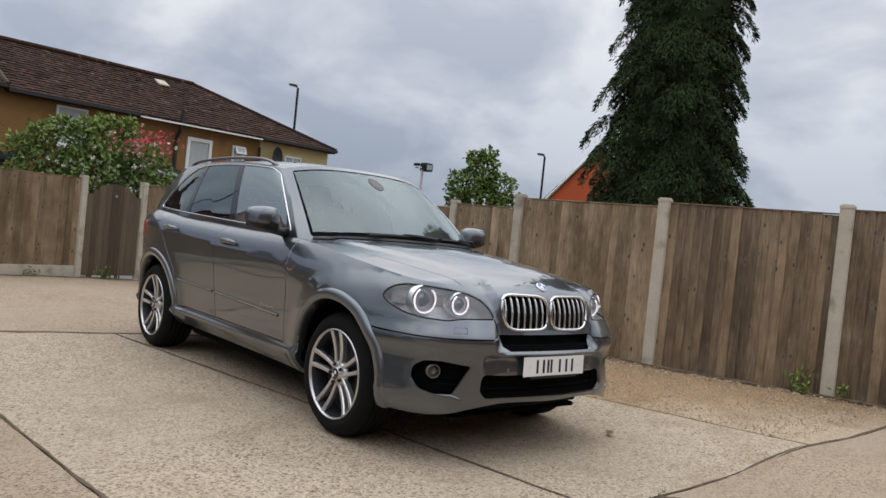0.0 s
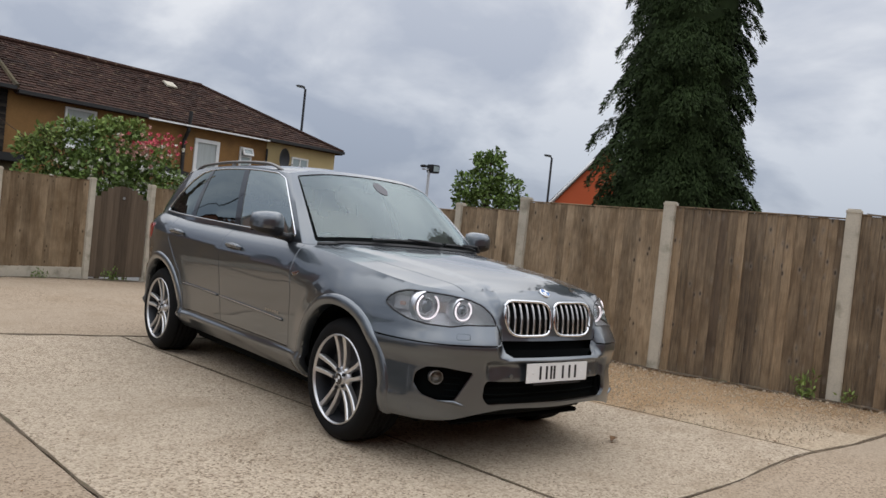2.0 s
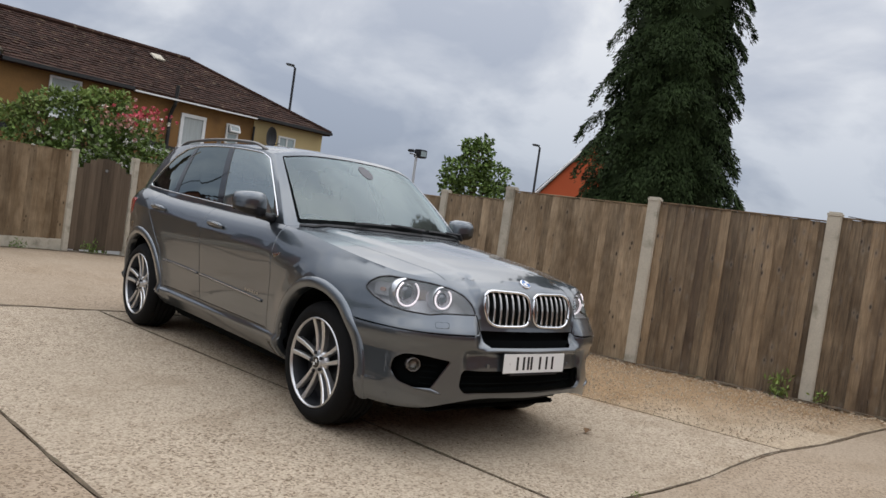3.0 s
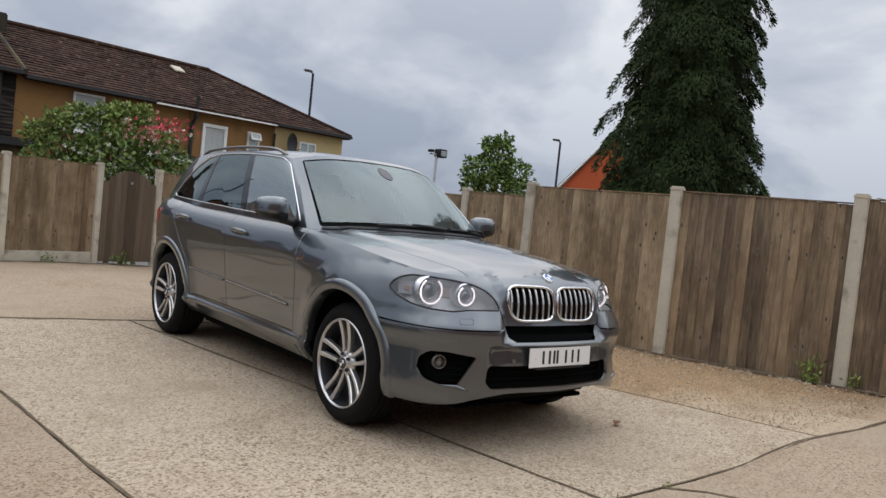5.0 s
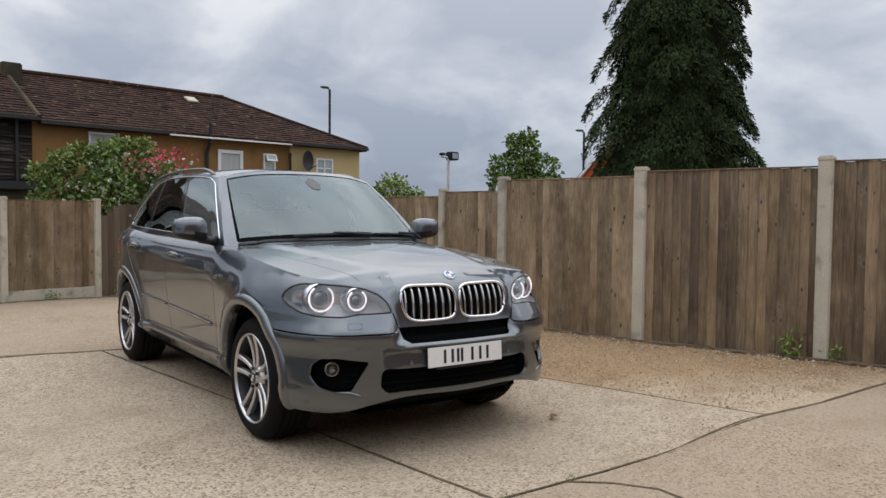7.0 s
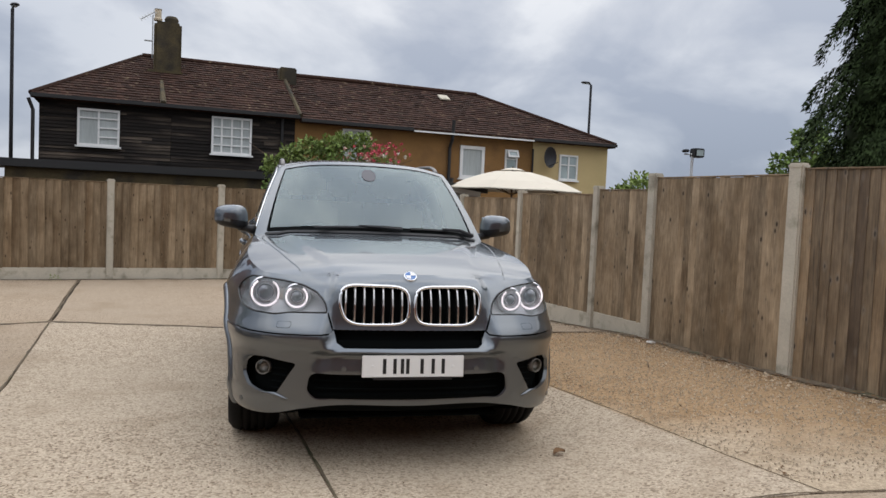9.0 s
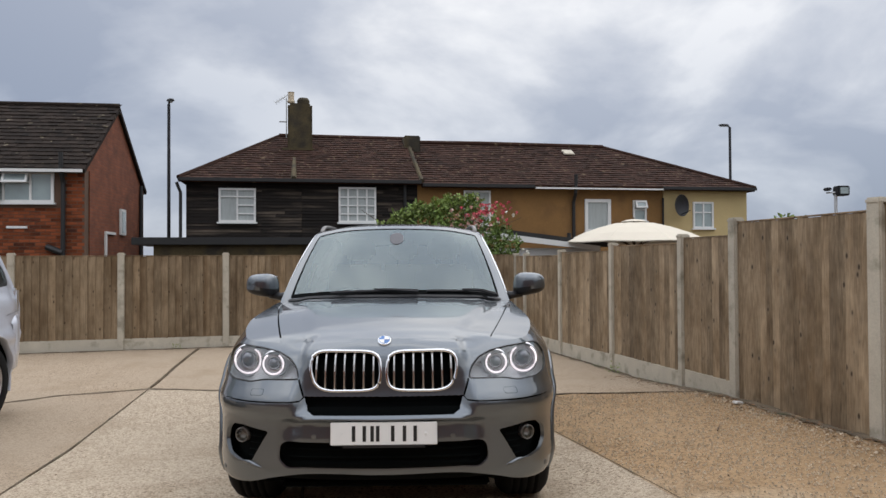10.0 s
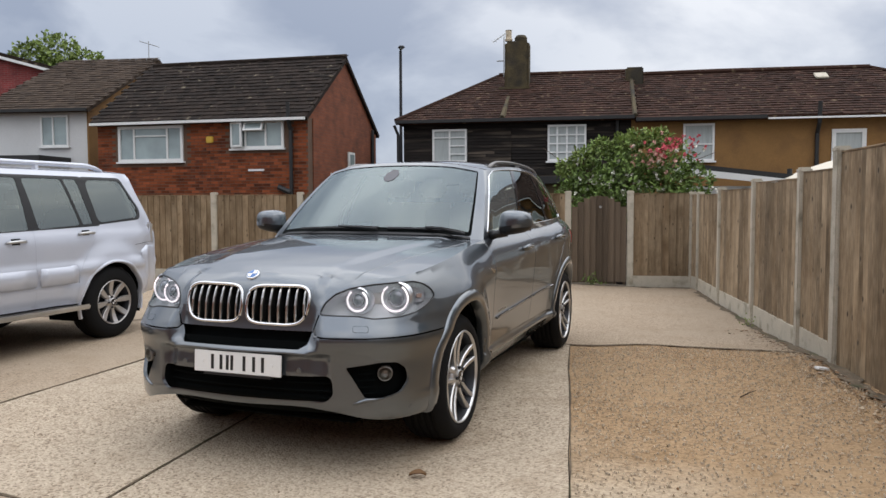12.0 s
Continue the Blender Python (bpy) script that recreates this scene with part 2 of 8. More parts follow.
    bp.inputs["Distance"].default_value = 0.012
    bp.invert = True
    l.new(v.outputs["Distance"], bp.inputs["Height"])
    l.new(bp.outputs[0], b.inputs["Normal"])
    return m


M_CONC = aggregate("washed_concrete", (0.56, 0.462, 0.345), (0.150, 0.104, 0.064), (0.435, 0.358, 0.265), 84, 0.42, (0.27, 0.2, 0.13), 0.45)
M_CONC2 = aggregate("worn_concrete", (0.455, 0.358, 0.257), (0.155, 0.108, 0.068), (0.365, 0.291, 0.211), 88, 0.28, (0.255, 0.186, 0.117), 0.78)
M_GRAV = aggregate("gravel", (0.525, 0.415, 0.290), (0.170, 0.122, 0.075), (0.455, 0.365, 0.260), 62, 0.5, (0.235, 0.168, 0.098), 0.62,
                   ((0.6, 1.0, 0.0), 0.9, 2.0, (0.79, 0.655, 0.50)))
M_DIRT_SHADOW = mat("joint_dirt", (0.125, 0.094, 0.061), 0.95, fine=(80, 0.4), coarse=(7, 0.5), tint=(0.06, 0.065, 0.025), tint_at=(3, 0.55, 0.7))
M_EARTH = mat("earth", (0.085, 0.065, 0.045), 0.95, fine=(20, 0.3), coarse=(0.8, 0.3), bump=(10, 0.4))
M_POST = mat("post_concrete", (0.49, 0.445, 0.36), 0.9, fine=(90, 0.14), coarse=(5, 0.14), bump=(140, 0.25), vary=0.08,
             tint=(0.22, 0.20, 0.145), tint_at=(6, 0.54, 0.78))
M_BOARD = mat("weathered_board", (0.226, 0.162, 0.098), 0.62, fine=(80, 0.50), coarse=(6.5, 0.26), bump=(70, 0.6), stretch=(1, 1, 0.07), vary=0.30,
              tint=(0.082, 0.056, 0.034), tint_at=(3.2, 0.49, 0.68), spec=0.5, knots=((0.233, 0.195, 0.153), (0.0279, 0.0186, 0.0112)))
M_BOARD4 = mat("pale_weathered_board", (0.290, 0.216, 0.139), 0.66, fine=(80, 0.42), coarse=(6.5, 0.22), bump=(70, 0.5), stretch=(1, 1, 0.10), vary=0.26,
               tint=(0.17, 0.125, 0.08), tint_at=(3.2, 0.49, 0.68), spec=0.4, knots=((0.27, 0.215, 0.15), (0.035, 0.022, 0.012)))
M_BOARD.node_tree.nodes["Principled BSDF"].inputs["Sheen Weight"].default_value = 0.18
M_BOARD2 = mat("tan_board", (0.225, 0.166, 0.105), 0.75, fine=(65, 0.34), coarse=(2.2, 0.26), bump=(55, 0.3), stretch=(1, 1, 0.07), vary=0.22,
               tint=(0.116, 0.076, 0.0418), tint_at=(4.0, 0.50, 0.70), spec=0.3, knots=((0.211, 0.155, 0.0957), (0.0528, 0.031, 0.0157)))
M_BOARD3 = mat("gate_board", (0.112, 0.084, 0.0595), 0.85, fine=(45, 0.22), coarse=(2.2, 0.2), bump=(55, 0.3), stretch=(1, 1, 0.07), vary=0.2, spec=0.2)
M_BOLT = mat("galvanised", (0.35, 0.35, 0.34), 0.5, 0.8)
M_ROOF = mat("roof_tile", (0.0431, 0.0216, 0.0152), 0.9, fine=(30, 0.25), coarse=(1.2, 0.25), bump=(60, 0.3), island=0.38, spec=0.2,
             tint=(0.141, 0.104, 0.0662), tint_at=(7, 0.60, 0.72))
M_ROOF2 = mat("dark_roof_tile", (0.0213, 0.0149, 0.0115), 0.9, fine=(30, 0.3), coarse=(1.2, 0.25), bump=(60, 0.3), island=0.45, spec=0.2,
              tint=(0.136, 0.115, 0.0808), tint_at=(6, 0.64, 0.70))
M_ROOFS = mat("loose_roof_tile", (0.043, 0.0216, 0.0152), 0.9, fine=(30, 0.25), coarse=(1.2, 0.25), bump=(60, 0.3), vary=0.38, spec=0.2,
              tint=(0.14, 0.104, 0.066), tint_at=(7, 0.60, 0.72))
M_ROOF2S = mat("loose_dark_tile", (0.0213, 0.0149, 0.0115), 0.9, fine=(30, 0.3), coarse=(1.2, 0.25), bump=(60, 0.3), vary=0.45, spec=0.2,
               tint=(0.136, 0.115, 0.0808), tint_at=(6, 0.64, 0.70))
M_MORTAR = mat("mortar", (0.13, 0.080, 0.054), 0.95, fine=(60, 0.2), coarse=(1.5, 0.25))
M_BRICKI = mat("fired_brick", (0.215, 0.060, 0.024), 0.9, fine=(60, 0.22), coarse=(0.9, 0.3), bump=(90, 0.3), island=0.45, spec=0.2, tint=(0.075, 0.028, 0.018), tint_at=(1.6, 0.50, 0.66))
M_BRICKS = mat("single_fired_brick", (0.215, 0.060, 0.024), 0.9, fine=(60, 0.22), coarse=(0.9, 0.3), bump=(90, 0.3), vary=0.45, spec=0.2, tint=(0.075, 0.028, 0.018), tint_at=(1.6, 0.50, 0.66))
M_ROOF3 = mat("brown_roof_tile", (0.0576, 0.04032, 0.0288), 0.9, fine=(30, 0.25), coarse=(1.2, 0.2), bump=(60, 0.3), island=0.3, spec=0.2)
M_CLAD = mat("black_weatherboard", (0.0152, 0.012, 0.01), 0.75, fine=(25, 0.35), coarse=(2, 0.3), stretch=(0.15, 1, 1), vary=0.4,
             tint=(0.1, 0.0784, 0.0592), tint_at=(3, 0.52, 0.68), spec=0.25)
M_RENDER = mat("ochre_render", (0.243, 0.1305, 0.045), 0.9, fine=(40, 0.14), coarse=(0.9, 0.16), bump=(60, 0.3), tint=(0.171, 0.09, 0.036), tint_at=(1.5, 0.5, 0.75))
M_CREAM = mat("cream_render", (0.52, 0.40, 0.20), 0.9, fine=(40, 0.08), coarse=(1.2, 0.1))
M_WHITE = mat("white_plastic", (0.75, 0.75, 0.73), 0.45, fine=(30, 0.03), coarse=(2, 0.05))
M_WRENDER = mat("white_render", (0.63, 0.63, 0.621), 0.85, fine=(30, 0.05), coarse=(1, 0.07))
M_PANE = mat("window_pane", (0.30, 0.36, 0.36), 0.06, fine=(2, 0.2), coarse=(1.2, 0.25), spec=0.8)
M_CURT = mat("net_curtain", (0.40, 0.43, 0.42), 0.7, fine=(14, 0.15), coarse=(3, 0.12), stretch=(3, 3, 0.2))
M_GUTTER = mat("black_plastic_gutter", (0.02, 0.02, 0.02), 0.5)
M_CHIM = mat("chimney_render", (0.078, 0.060, 0.030), 0.95, fine=(30, 0.3), coarse=(2, 0.35), tint=(0.035, 0.030, 0.022), tint_at=(1.8, 0.48, 0.66), bump=(30, 0.5))
M_POTW = mat("buff_pot", (0.55, 0.46, 0.33), 0.85, fine=(30, 0.15))
M_LAMP = mat("lamp_post_black", (0.03, 0.03, 0.033), 0.5, 0.4)
M_LAMPW = mat("galvanised_pole", (0.55, 0.56, 0.57), 0.5, 0.4)
M_CANVAS = mat("cream_canvas", (0.64, 0.58, 0.475), 0.85, fine=(60, 0.04), coarse=(1.5, 0.06))
M_LEAF = mat("rose_leaf", (0.125, 0.185, 0.045), 0.6, fine=(9, 0.2), coarse=(2.0, 0.3), island=0.55, spec=0.35)
M_LEAF2 = mat("light_leaf", (0.19, 0.25, 0.065), 0.6, fine=(9, 0.2), coarse=(1.2, 0.25), island=0.4, spec=0.35)
M_FROND = mat("conifer_spray", (0.031, 0.048, 0.0165), 0.75, fine=(7, 0.25), coarse=(1.5, 0.35), island=0.40, spec=0.12)
M_BARK = mat("bark", (0.09, 0.06, 0.04), 0.95, fine=(30, 0.3), coarse=(4, 0.3), bump=(30, 0.6))
M_PETAL = mat("rose_petal", (0.60, 0.11, 0.14), 0.6, fine=(9, 0.15), island=0.3)
M_PETAL2 = mat("pale_petal", (0.62, 0.36, 0.30), 0.6, fine=(9, 0.15), island=0.25)
M_DEAD = mat("dead_leaf", (0.17, 0.095, 0.045), 0.9, island=0.5)
M_STONE = mat("pebble", (0.46, 0.37, 0.265), 0.9, island=0.36, fine=(60, 0.15))
M_PAPER = mat("white_litter", (0.75, 0.73, 0.70), 0.8)


def brick_mat(name, c1, c2, mortar, w=0.215, h=0.072):
    m = bpy.data.materials.new(name)
    m.use_nodes = True
    n, l = m.node_tree.nodes, m.node_tree.links
    b = n["Principled BSDF"]
    b.inputs["Roughness"].default_value = 0.9
    tc = n.new("ShaderNodeTexCoord")
    sp = n.new("ShaderNodeSeparateXYZ")
    l.new(tc.outputs["Object"], sp.inputs[0])
    ad = n.new("ShaderNodeMath")
    l.new(sp.outputs[0], ad.inputs[0])
    l.new(sp.outputs[1], ad.inputs[1])
    cb = n.new("ShaderNodeCombineXYZ")
    l.new(ad.outputs[0], cb.inputs[0])
    l.new(sp.outputs[2], cb.inputs[1])
    t = n.new("ShaderNodeTexBrick")
    t.inputs["Scale"].default_value = 1.0
    t.inputs["Brick Width"].default_value = w
    t.inputs["Row Height"].default_value = h
    t.inputs["Mortar Size"].default_value = 0.008
    t.inputs["Color1"].default_value = (*c1, 1)
    t.inputs["Color2"].default_value = (*c2, 1)
    t.inputs["Mortar"].default_value = (*mortar, 1)
    l.new(cb.outputs[0], t.inputs["Vector"])
    ns = n.new("ShaderNodeTexNoise")
    ns.inputs["Scale"].default_value = 2.5
    ns.inputs["Detail"].default_value = 8
    l.new(tc.outputs["Object"], ns.inputs["Vector"])
    q = n.new("ShaderNodeMath")
    q.operation = "MULTIPLY_ADD"
    l.new(ns.outputs["Fac"], q.inputs[0])
    q.inputs[1].default_value = 1.3
    q.inputs[2].default_value = 0.35
    sc = n.new("ShaderNodeVectorMath")
    sc.operation = "SCALE"
    l.new(t.outputs["Color"], sc.inputs[0])
    l.new(q.outputs[0], sc.inputs["Scale"])
    l.new(sc.outputs[0], b.inputs["Base Color"])
    bp = n.new("ShaderNodeBump")
    bp.inputs["Strength"].default_value = 0.5
    bp.inputs["Distance"].default_value = 0.01
    bp.invert = True
    l.new(t.outputs["Fac"], bp.inputs["Height"])
    l.new(bp.outputs[0], b.inputs["Normal"])
    return m


M_BRICK = brick_mat("red_brick", (0.25, 0.068, 0.026), (0.085, 0.028, 0.017), (0.155, 0.088, 0.056))
M_BRICK2 = brick_mat("plain_red_brick", (0.212, 0.060, 0.022), (0.150, 0.042, 0.018), (0.15, 0.064, 0.036))
M_BRICK3 = brick_mat("dark_red_brick", (0.22, 0.036, 0.034), (0.17, 0.03, 0.03), (0.19, 0.09, 0.08))
M_HRED = mat("orange_red_render", (0.50, 0.10, 0.035), 0.9, coarse=(1.5, 0.08))

# vehicle materials
M_PAINT = mat("grey_metallic_paint", (0.084, 0.100, 0.116), 0.37, 0.86, fine=(900, 0.10), coarse=(1.5, 0.02), coat=1.0, spec=0.5)
M_PAINT.node_tree.nodes["Principled BSDF"].inputs["Coat IOR"].default_value = 1.85
M_SILVER = mat("silver_metallic_paint", (0.54, 0.565, 0.635), 0.38, 0.25, fine=(900, 0.06), coarse=(1.5, 0.03), coat=0.8)
M_SILVER2 = mat("satin_silver_trim", (0.62, 0.64, 0.70), 0.4, 0.4)
M_BLACK = mat("black_plastic", (0.012, 0.012, 0.013), 0.45, fine=(200, 0.1))
# near-black: shade of voids put into the colour; also the black screen border
M_MATTE = mat("black_and_void_shade", (0.002, 0.003, 0.003), 0.9, spec=0.1)
M_GBLACK = mat("gloss_black", (0.008, 0.008, 0.009), 0.12, coat=0.5)
M_CHROME = mat("chrome", (0.78, 0.79, 0.80), 0.12, 1.0, fine=(20, 0.02))
M_SATIN = mat("satin_chrome", (0.55, 0.545, 0.53), 0.28, 1.0, fine=(20, 0.03))
M_ALLOY = mat("alloy_face", (0.62, 0.62, 0.62), 0.3, 0.85, fine=(80, 0.05))
M_ALLOY2 = mat("dull_alloy", (0.46, 0.44, 0.425), 0.4, 0.8, fine=(80, 0.1), coarse=(8, 0.1))
M_ALLOYD = mat("alloy_pocket", (0.035, 0.037, 0.042), 0.4, 0.5)
M_TYRE = mat("tyre_rubber", (0.007, 0.007, 0.0073), 0.8, spec=0.2, fine=(60, 0.15), coarse=(6, 0.15))
M_BRAKE = mat("brake_disc", (0.22, 0.21, 0.20), 0.45, 0.9)
M_PLATE = mat("plate_white", (0.80, 0.80, 0.78), 0.4, fine=(8, 0.02))
M_INK = mat("plate_black", (0.015, 0.015, 0.015), 0.5)
M_BLUE = mat("enamel_blue", (0.05, 0.16, 0.42), 0.2, coat=0.5)
M_ENWH = mat("enamel_white", (0.8, 0.8, 0.8), 0.2, coat=0.5)
M_AMBER = mat("amber_reflector", (0.55, 0.38, 0.31), 0.25, coat=0.5)
M_REDL = mat("red_lens", (0.42, 0.02, 0.02), 0.15, coat=0.8)
M_RING = mat("lit_ring", (1.0, 0.90, 0.94), 0.3, emit=0.95)
M_CHROMD = mat("lamp_reflector", (0.74, 0.74, 0.76), 0.32, 1.0)
M_BEZEL = mat("lamp_bezel", (0.60, 0.60, 0.62), 0.4, 0.0)
M_PROJ = mat("projector_glass", (0.16, 0.16, 0.18), 0.08, 0.6, coat=1.0)
M_SEAT = mat("beige_leather", (0.52, 0.46, 0.38), 0.55, fine=(90, 0.06), coarse=(4, 0.08))
M_SENSOR = mat("sensor_patch", (0.10, 0.098, 0.108), 0.5)
M_DASH = mat("dash_plastic", (0.10, 0.098, 0.095), 0.6)
M_HEADL = mat("headliner", (0.42, 0.40, 0.37), 0.9)


def glass_mat(name, tintc, clear, gloss=1.0, ior=1.5, haze=0.0, coat=(0.89, 1.0, 0.985)):
    """Thin vehicle glass: a tinted see-through sheet under a sharp reflection."""
    m = bpy.data.materials.new(name)
    m.use_nodes = True
    n, l = m.node_tree.nodes, m.node_tree.links
    out = n["Material Output"]
    n.remove(n["Principled BSDF"])
    tr = n.new("ShaderNodeBsdfTransparent")
    tr.inputs[0].default_value = (*[clear * c for c in tintc], 1)
    gl = n.new("ShaderNodeBsdfGlossy")
    gl.inputs["Roughness"].default_value = 0.02
    gl.inputs[0].default_value = (*[gloss * c for c in coat], 1)
    fr = n.new("ShaderNodeFresnel")
    fr.inputs[0].default_value = ior
    mx = n.new("ShaderNodeMixShader")
    l.new(fr.outputs[0], mx.inputs[0])
    # thin dust, and bright haze put into the glass as a pale diffuse colour
    df = n.new("ShaderNodeBsdfDiffuse")
    df.inputs[0].default_value = (0.72, 0.76, 0.74, 1)
    dm = n.new("ShaderNodeMixShader")
    dm.inputs[0].default_value = haze
    l.new(tr.outputs[0], dm.inputs[1])
    l.new(df.outputs[0], dm.inputs[2])
    l.new(dm.outputs[0], mx.inputs[1])
    l.new(gl.outputs[0], mx.inputs[2])
    l.new(mx.outputs[0], out.inputs[0])
    return m


M_GLASS = glass_mat("windscreen_glass", (0.80, 0.93, 0.90), 0.80, 0.97, 1.98, 0.05, (0.84, 0.98, 1.02))
M_GLASSD = glass_mat("privacy_glass", (0.5, 0.55, 0.6), 0.10, 1.0, 2.7)
M_GLASSF = glass_mat("door_glass", (0.80, 0.93, 0.87), 0.80, 0.97, 4.6, 0.14)
M_LENS = glass_mat("lamp_cover", (1.0, 1.0, 1.0), 0.93)


# ---------------------------------------------------------------- building helpers
def thing(name, at=(0, 0, 0), rz=0.0, label="", category="", group="", kind=""):
    ob = new(name)
    ob.empty_display_size = 0.2
    ob.matrix_basis = pose(*at, 0, 0, rz)
    return tagged(ob, label, category, group, kind)


def finish(me, material, smooth=False):
    me.materials.append(material)
    if smooth:
        me.polygons.foreach_set("use_smooth", [True] * len(me.polygons))
    me.update()


def part(name, bm, material, parent=None, label="", smooth=False, at=None):
    me = bpy.data.meshes.new(name)
    bmesh.ops.recalc_face_normals(bm, faces=bm.faces[:])
    bm.to_mesh(me)
    bm.free()
    finish(me, material, smooth)
    ob = new(name, me)
    if parent is not None:
        ob.parent = parent
    if at is not None:
        ob.matrix_basis = at
    if label:
        ob["label"] = label
    return ob


def mesh_part(name, verts, faces, material, parent=None, label="", smooth=False, at=None, normals=None):
    me = bpy.data.meshes.new(name)
    me.from_pydata([tuple(v) for v in verts], [], [tuple(f) for f in faces])
    finish(me, material, smooth or normals is not None)
    if normals is not None:
        me.normals_split_custom_set_from_vertices([tuple(v) for v in normals])
    ob = new(name, me)
    if parent is not None:
        ob.parent = parent
    if at is not None:
        ob.matrix_basis = at
    if label:
        ob["label"] = label
    return ob


def shared(name, me, parent, at, label=""):
    ob = new(name, me)
    ob.parent = parent
    ob.matrix_basis = at
    if label:
        ob["label"] = label
    return ob


def box(bm, x0, x1, y0, y1, z0, z1, bevel=0.0):
    r = bmesh.ops.create_cube(bm, size=1.0, matrix=Matrix.Translation(((x0 + x1) / 2, (y0 + y1) / 2, (z0 + z1) / 2)) @ Matrix.Diagonal((abs(x1 - x0), abs(y1 - y0), abs(z1 - z0), 1)))
    if bevel:
        es = list({e for v in r["verts"] for e in v.link_edges})
        bmesh.ops.bevel(bm, geom=es, offset=bevel, segments=2, affect="EDGES", clamp_overlap=True)
    return bm


def boxed(*a, bevel=0.0):
    return box(bmesh.new(), *a, bevel=bevel)


def lathe(profile, n=32, axis="z", arc=360.0):
    """Turn (radius, height) pairs round an axis."""
    bm = bmesh.new()
    rings = []
    closed = arc >= 360
    for k in range(n if closed else n + 1):
        a = radians(arc) * k / n
        ring = []
        for r, h in profile:
            p = {"z": (r * math.cos(a), r * math.sin(a), h), "x": (h, r * math.cos(a), r * math.sin(a)), "y": (r * math.cos(a), h, r * math.sin(a))}[axis]
            ring.append(bm.verts.new(p))
        rings.append(ring)
    for k in range(n):
        a, b = rings[k], rings[(k + 1) % len(rings)]
        for i in range(len(profile) - 1):
            bm.faces.new((a[i], b[i], b[i + 1], a[i + 1]))
    bmesh.ops.remove_doubles(bm, verts=bm.verts[:], dist=1e-5)
    return bm


def tube(points, radius, sides=6, bm=None, closed=False, squash=None):
    """A swept round bar along points; radius may be a list."""
    bm = bm or bmesh.new()
    pts = [Vector(p) for p in points]
    rings = []
    for i, p in enumerate(pts):
        a = pts[i - 1] if (i or closed) else pts[0]
        b = pts[(i + 1) % len(pts)] if (i < len(pts) - 1 or closed) else pts[-1]
        d = (b - a).normalized()
        ref = Vector((0, 0, 1)) if abs(d.z) < 0.9 else Vector((1, 0, 0))
        s = d.cross(ref).normalized()
        u = s.cross(d)
        r = radius[i] if isinstance(radius, (list, tuple)) else radius
        q = squash or (1, 1)
        rings.append([bm.verts.new(p + s * (r * q[0] * math.cos(2 * math.pi * k / sides)) + u * (r * q[1] * math.sin(2 * math.pi * k / sides))) for k in range(sides)])
    m = len(rings)
    for i in range(m if closed else m - 1):
        a, b = rings[i], rings[(i + 1) % m]
        for k in range(sides):
            bm.faces.new((a[k], a[(k + 1) % sides], b[(k + 1) % sides], b[k]))
    if not closed:
        bm.faces.new(rings[0])
        bm.faces.new(rings[-1][::-1])
    return bm


def spl(pairs):
    """A smooth curve through (x, y) pairs."""
    xs, ys = np.array([p[0] for p in pairs], float), np.array([p[1:] for p in pairs], float)
    h = np.diff(xs)[:, None]
    d = np.diff(ys, axis=0) / h
    m = np.vstack([d[:1], (d[:-1] * h[1:] + d[1:] * h[:-1]) / (h[1:] + h[:-1]), d[-1:]])
    flat = np.zeros_like(m, bool)
    flat[1:-1] = d[:-1] * d[1:] <= 0
    m[flat] = 0

    def f(x):
        x = min(max(x, xs[0]), xs[-1])
        i = min(max(int(np.searchsorted(xs, x)) - 1, 0), len(xs) - 2)
        w = xs[i + 1] - xs[i]
        t = (x - xs[i]) / w
        v = (2 * t**3 - 3 * t**2 + 1) * ys[i] + (t**3 - 2 * t**2 + t) * w * m[i] + (3 * t**2 - 2 * t**3) * ys[i + 1] + (t**3 - t**2) * w * m[i + 1]
        return float(v[0]) if len(v) == 1 else v
    return f


def sstep(a, b, x):
    t = min(max((x - a) / (b - a), 0.0), 1.0)
    return t * t * (3 - 2 * t)


def inside(p, poly):
    x, y = p[0], p[1]
    hit = False
    j = len(poly) - 1
    for i in range(len(poly)):
        xi, yi = poly[i]
        xj, yj = poly[j]
        if (yi > y) != (yj > y) and x < (xj - xi) * (y - yi) / (yj - yi) + xi:
            hit = not hit
        j = i
    return hit


def densify(poly, step, closed=True):
    out = []
    n = len(poly)
    for i in range(n if closed else n - 1):
        a, b = Vector(poly[i]), Vector(poly[(i + 1) % n])
        k = max(1, int((b - a).length / step))
        out += [tuple(a.lerp(b, j / k)) for j in range(k)]
    if not closed:
        out.append(tuple(poly[-1]))
    return out


def rounded(poly, r, seg=4):
    """The polygon with its corners rounded."""
    out = []
    n = len(poly)
    for i in range(n):
        p, a, b = Vector(poly[i]), Vector(poly[i - 1]), Vector(poly[(i + 1) % n])
        ra = min(r, (a - p).length * 0.45)
        rb = min(r, (b - p).length * 0.45)
        s, e = p + (a - p).normalized() * ra, p + (b - p).normalized() * rb
        for k in range(seg + 1):
            t = k / seg
            out.append(tuple((1 - t) ** 2 * s + 2 * t * (1 - t) * p + t * t * e))
    return out


def stroke(line, w):
    """The thin closed strip along an unclosed line."""
    left, right = [], []
    for i, p in enumerate(line):
        p = Vector(p)
        a, b = Vector(line[max(i - 1, 0)]), Vector(line[min(i + 1, len(line) - 1)])
        d = (b - a).normalized()
        nrm = Vector((-d.y, d.x)) * (w / 2)
        left.append(tuple(p + nrm))
        right.append(tuple(p - nrm))
    return left + right[::-1]


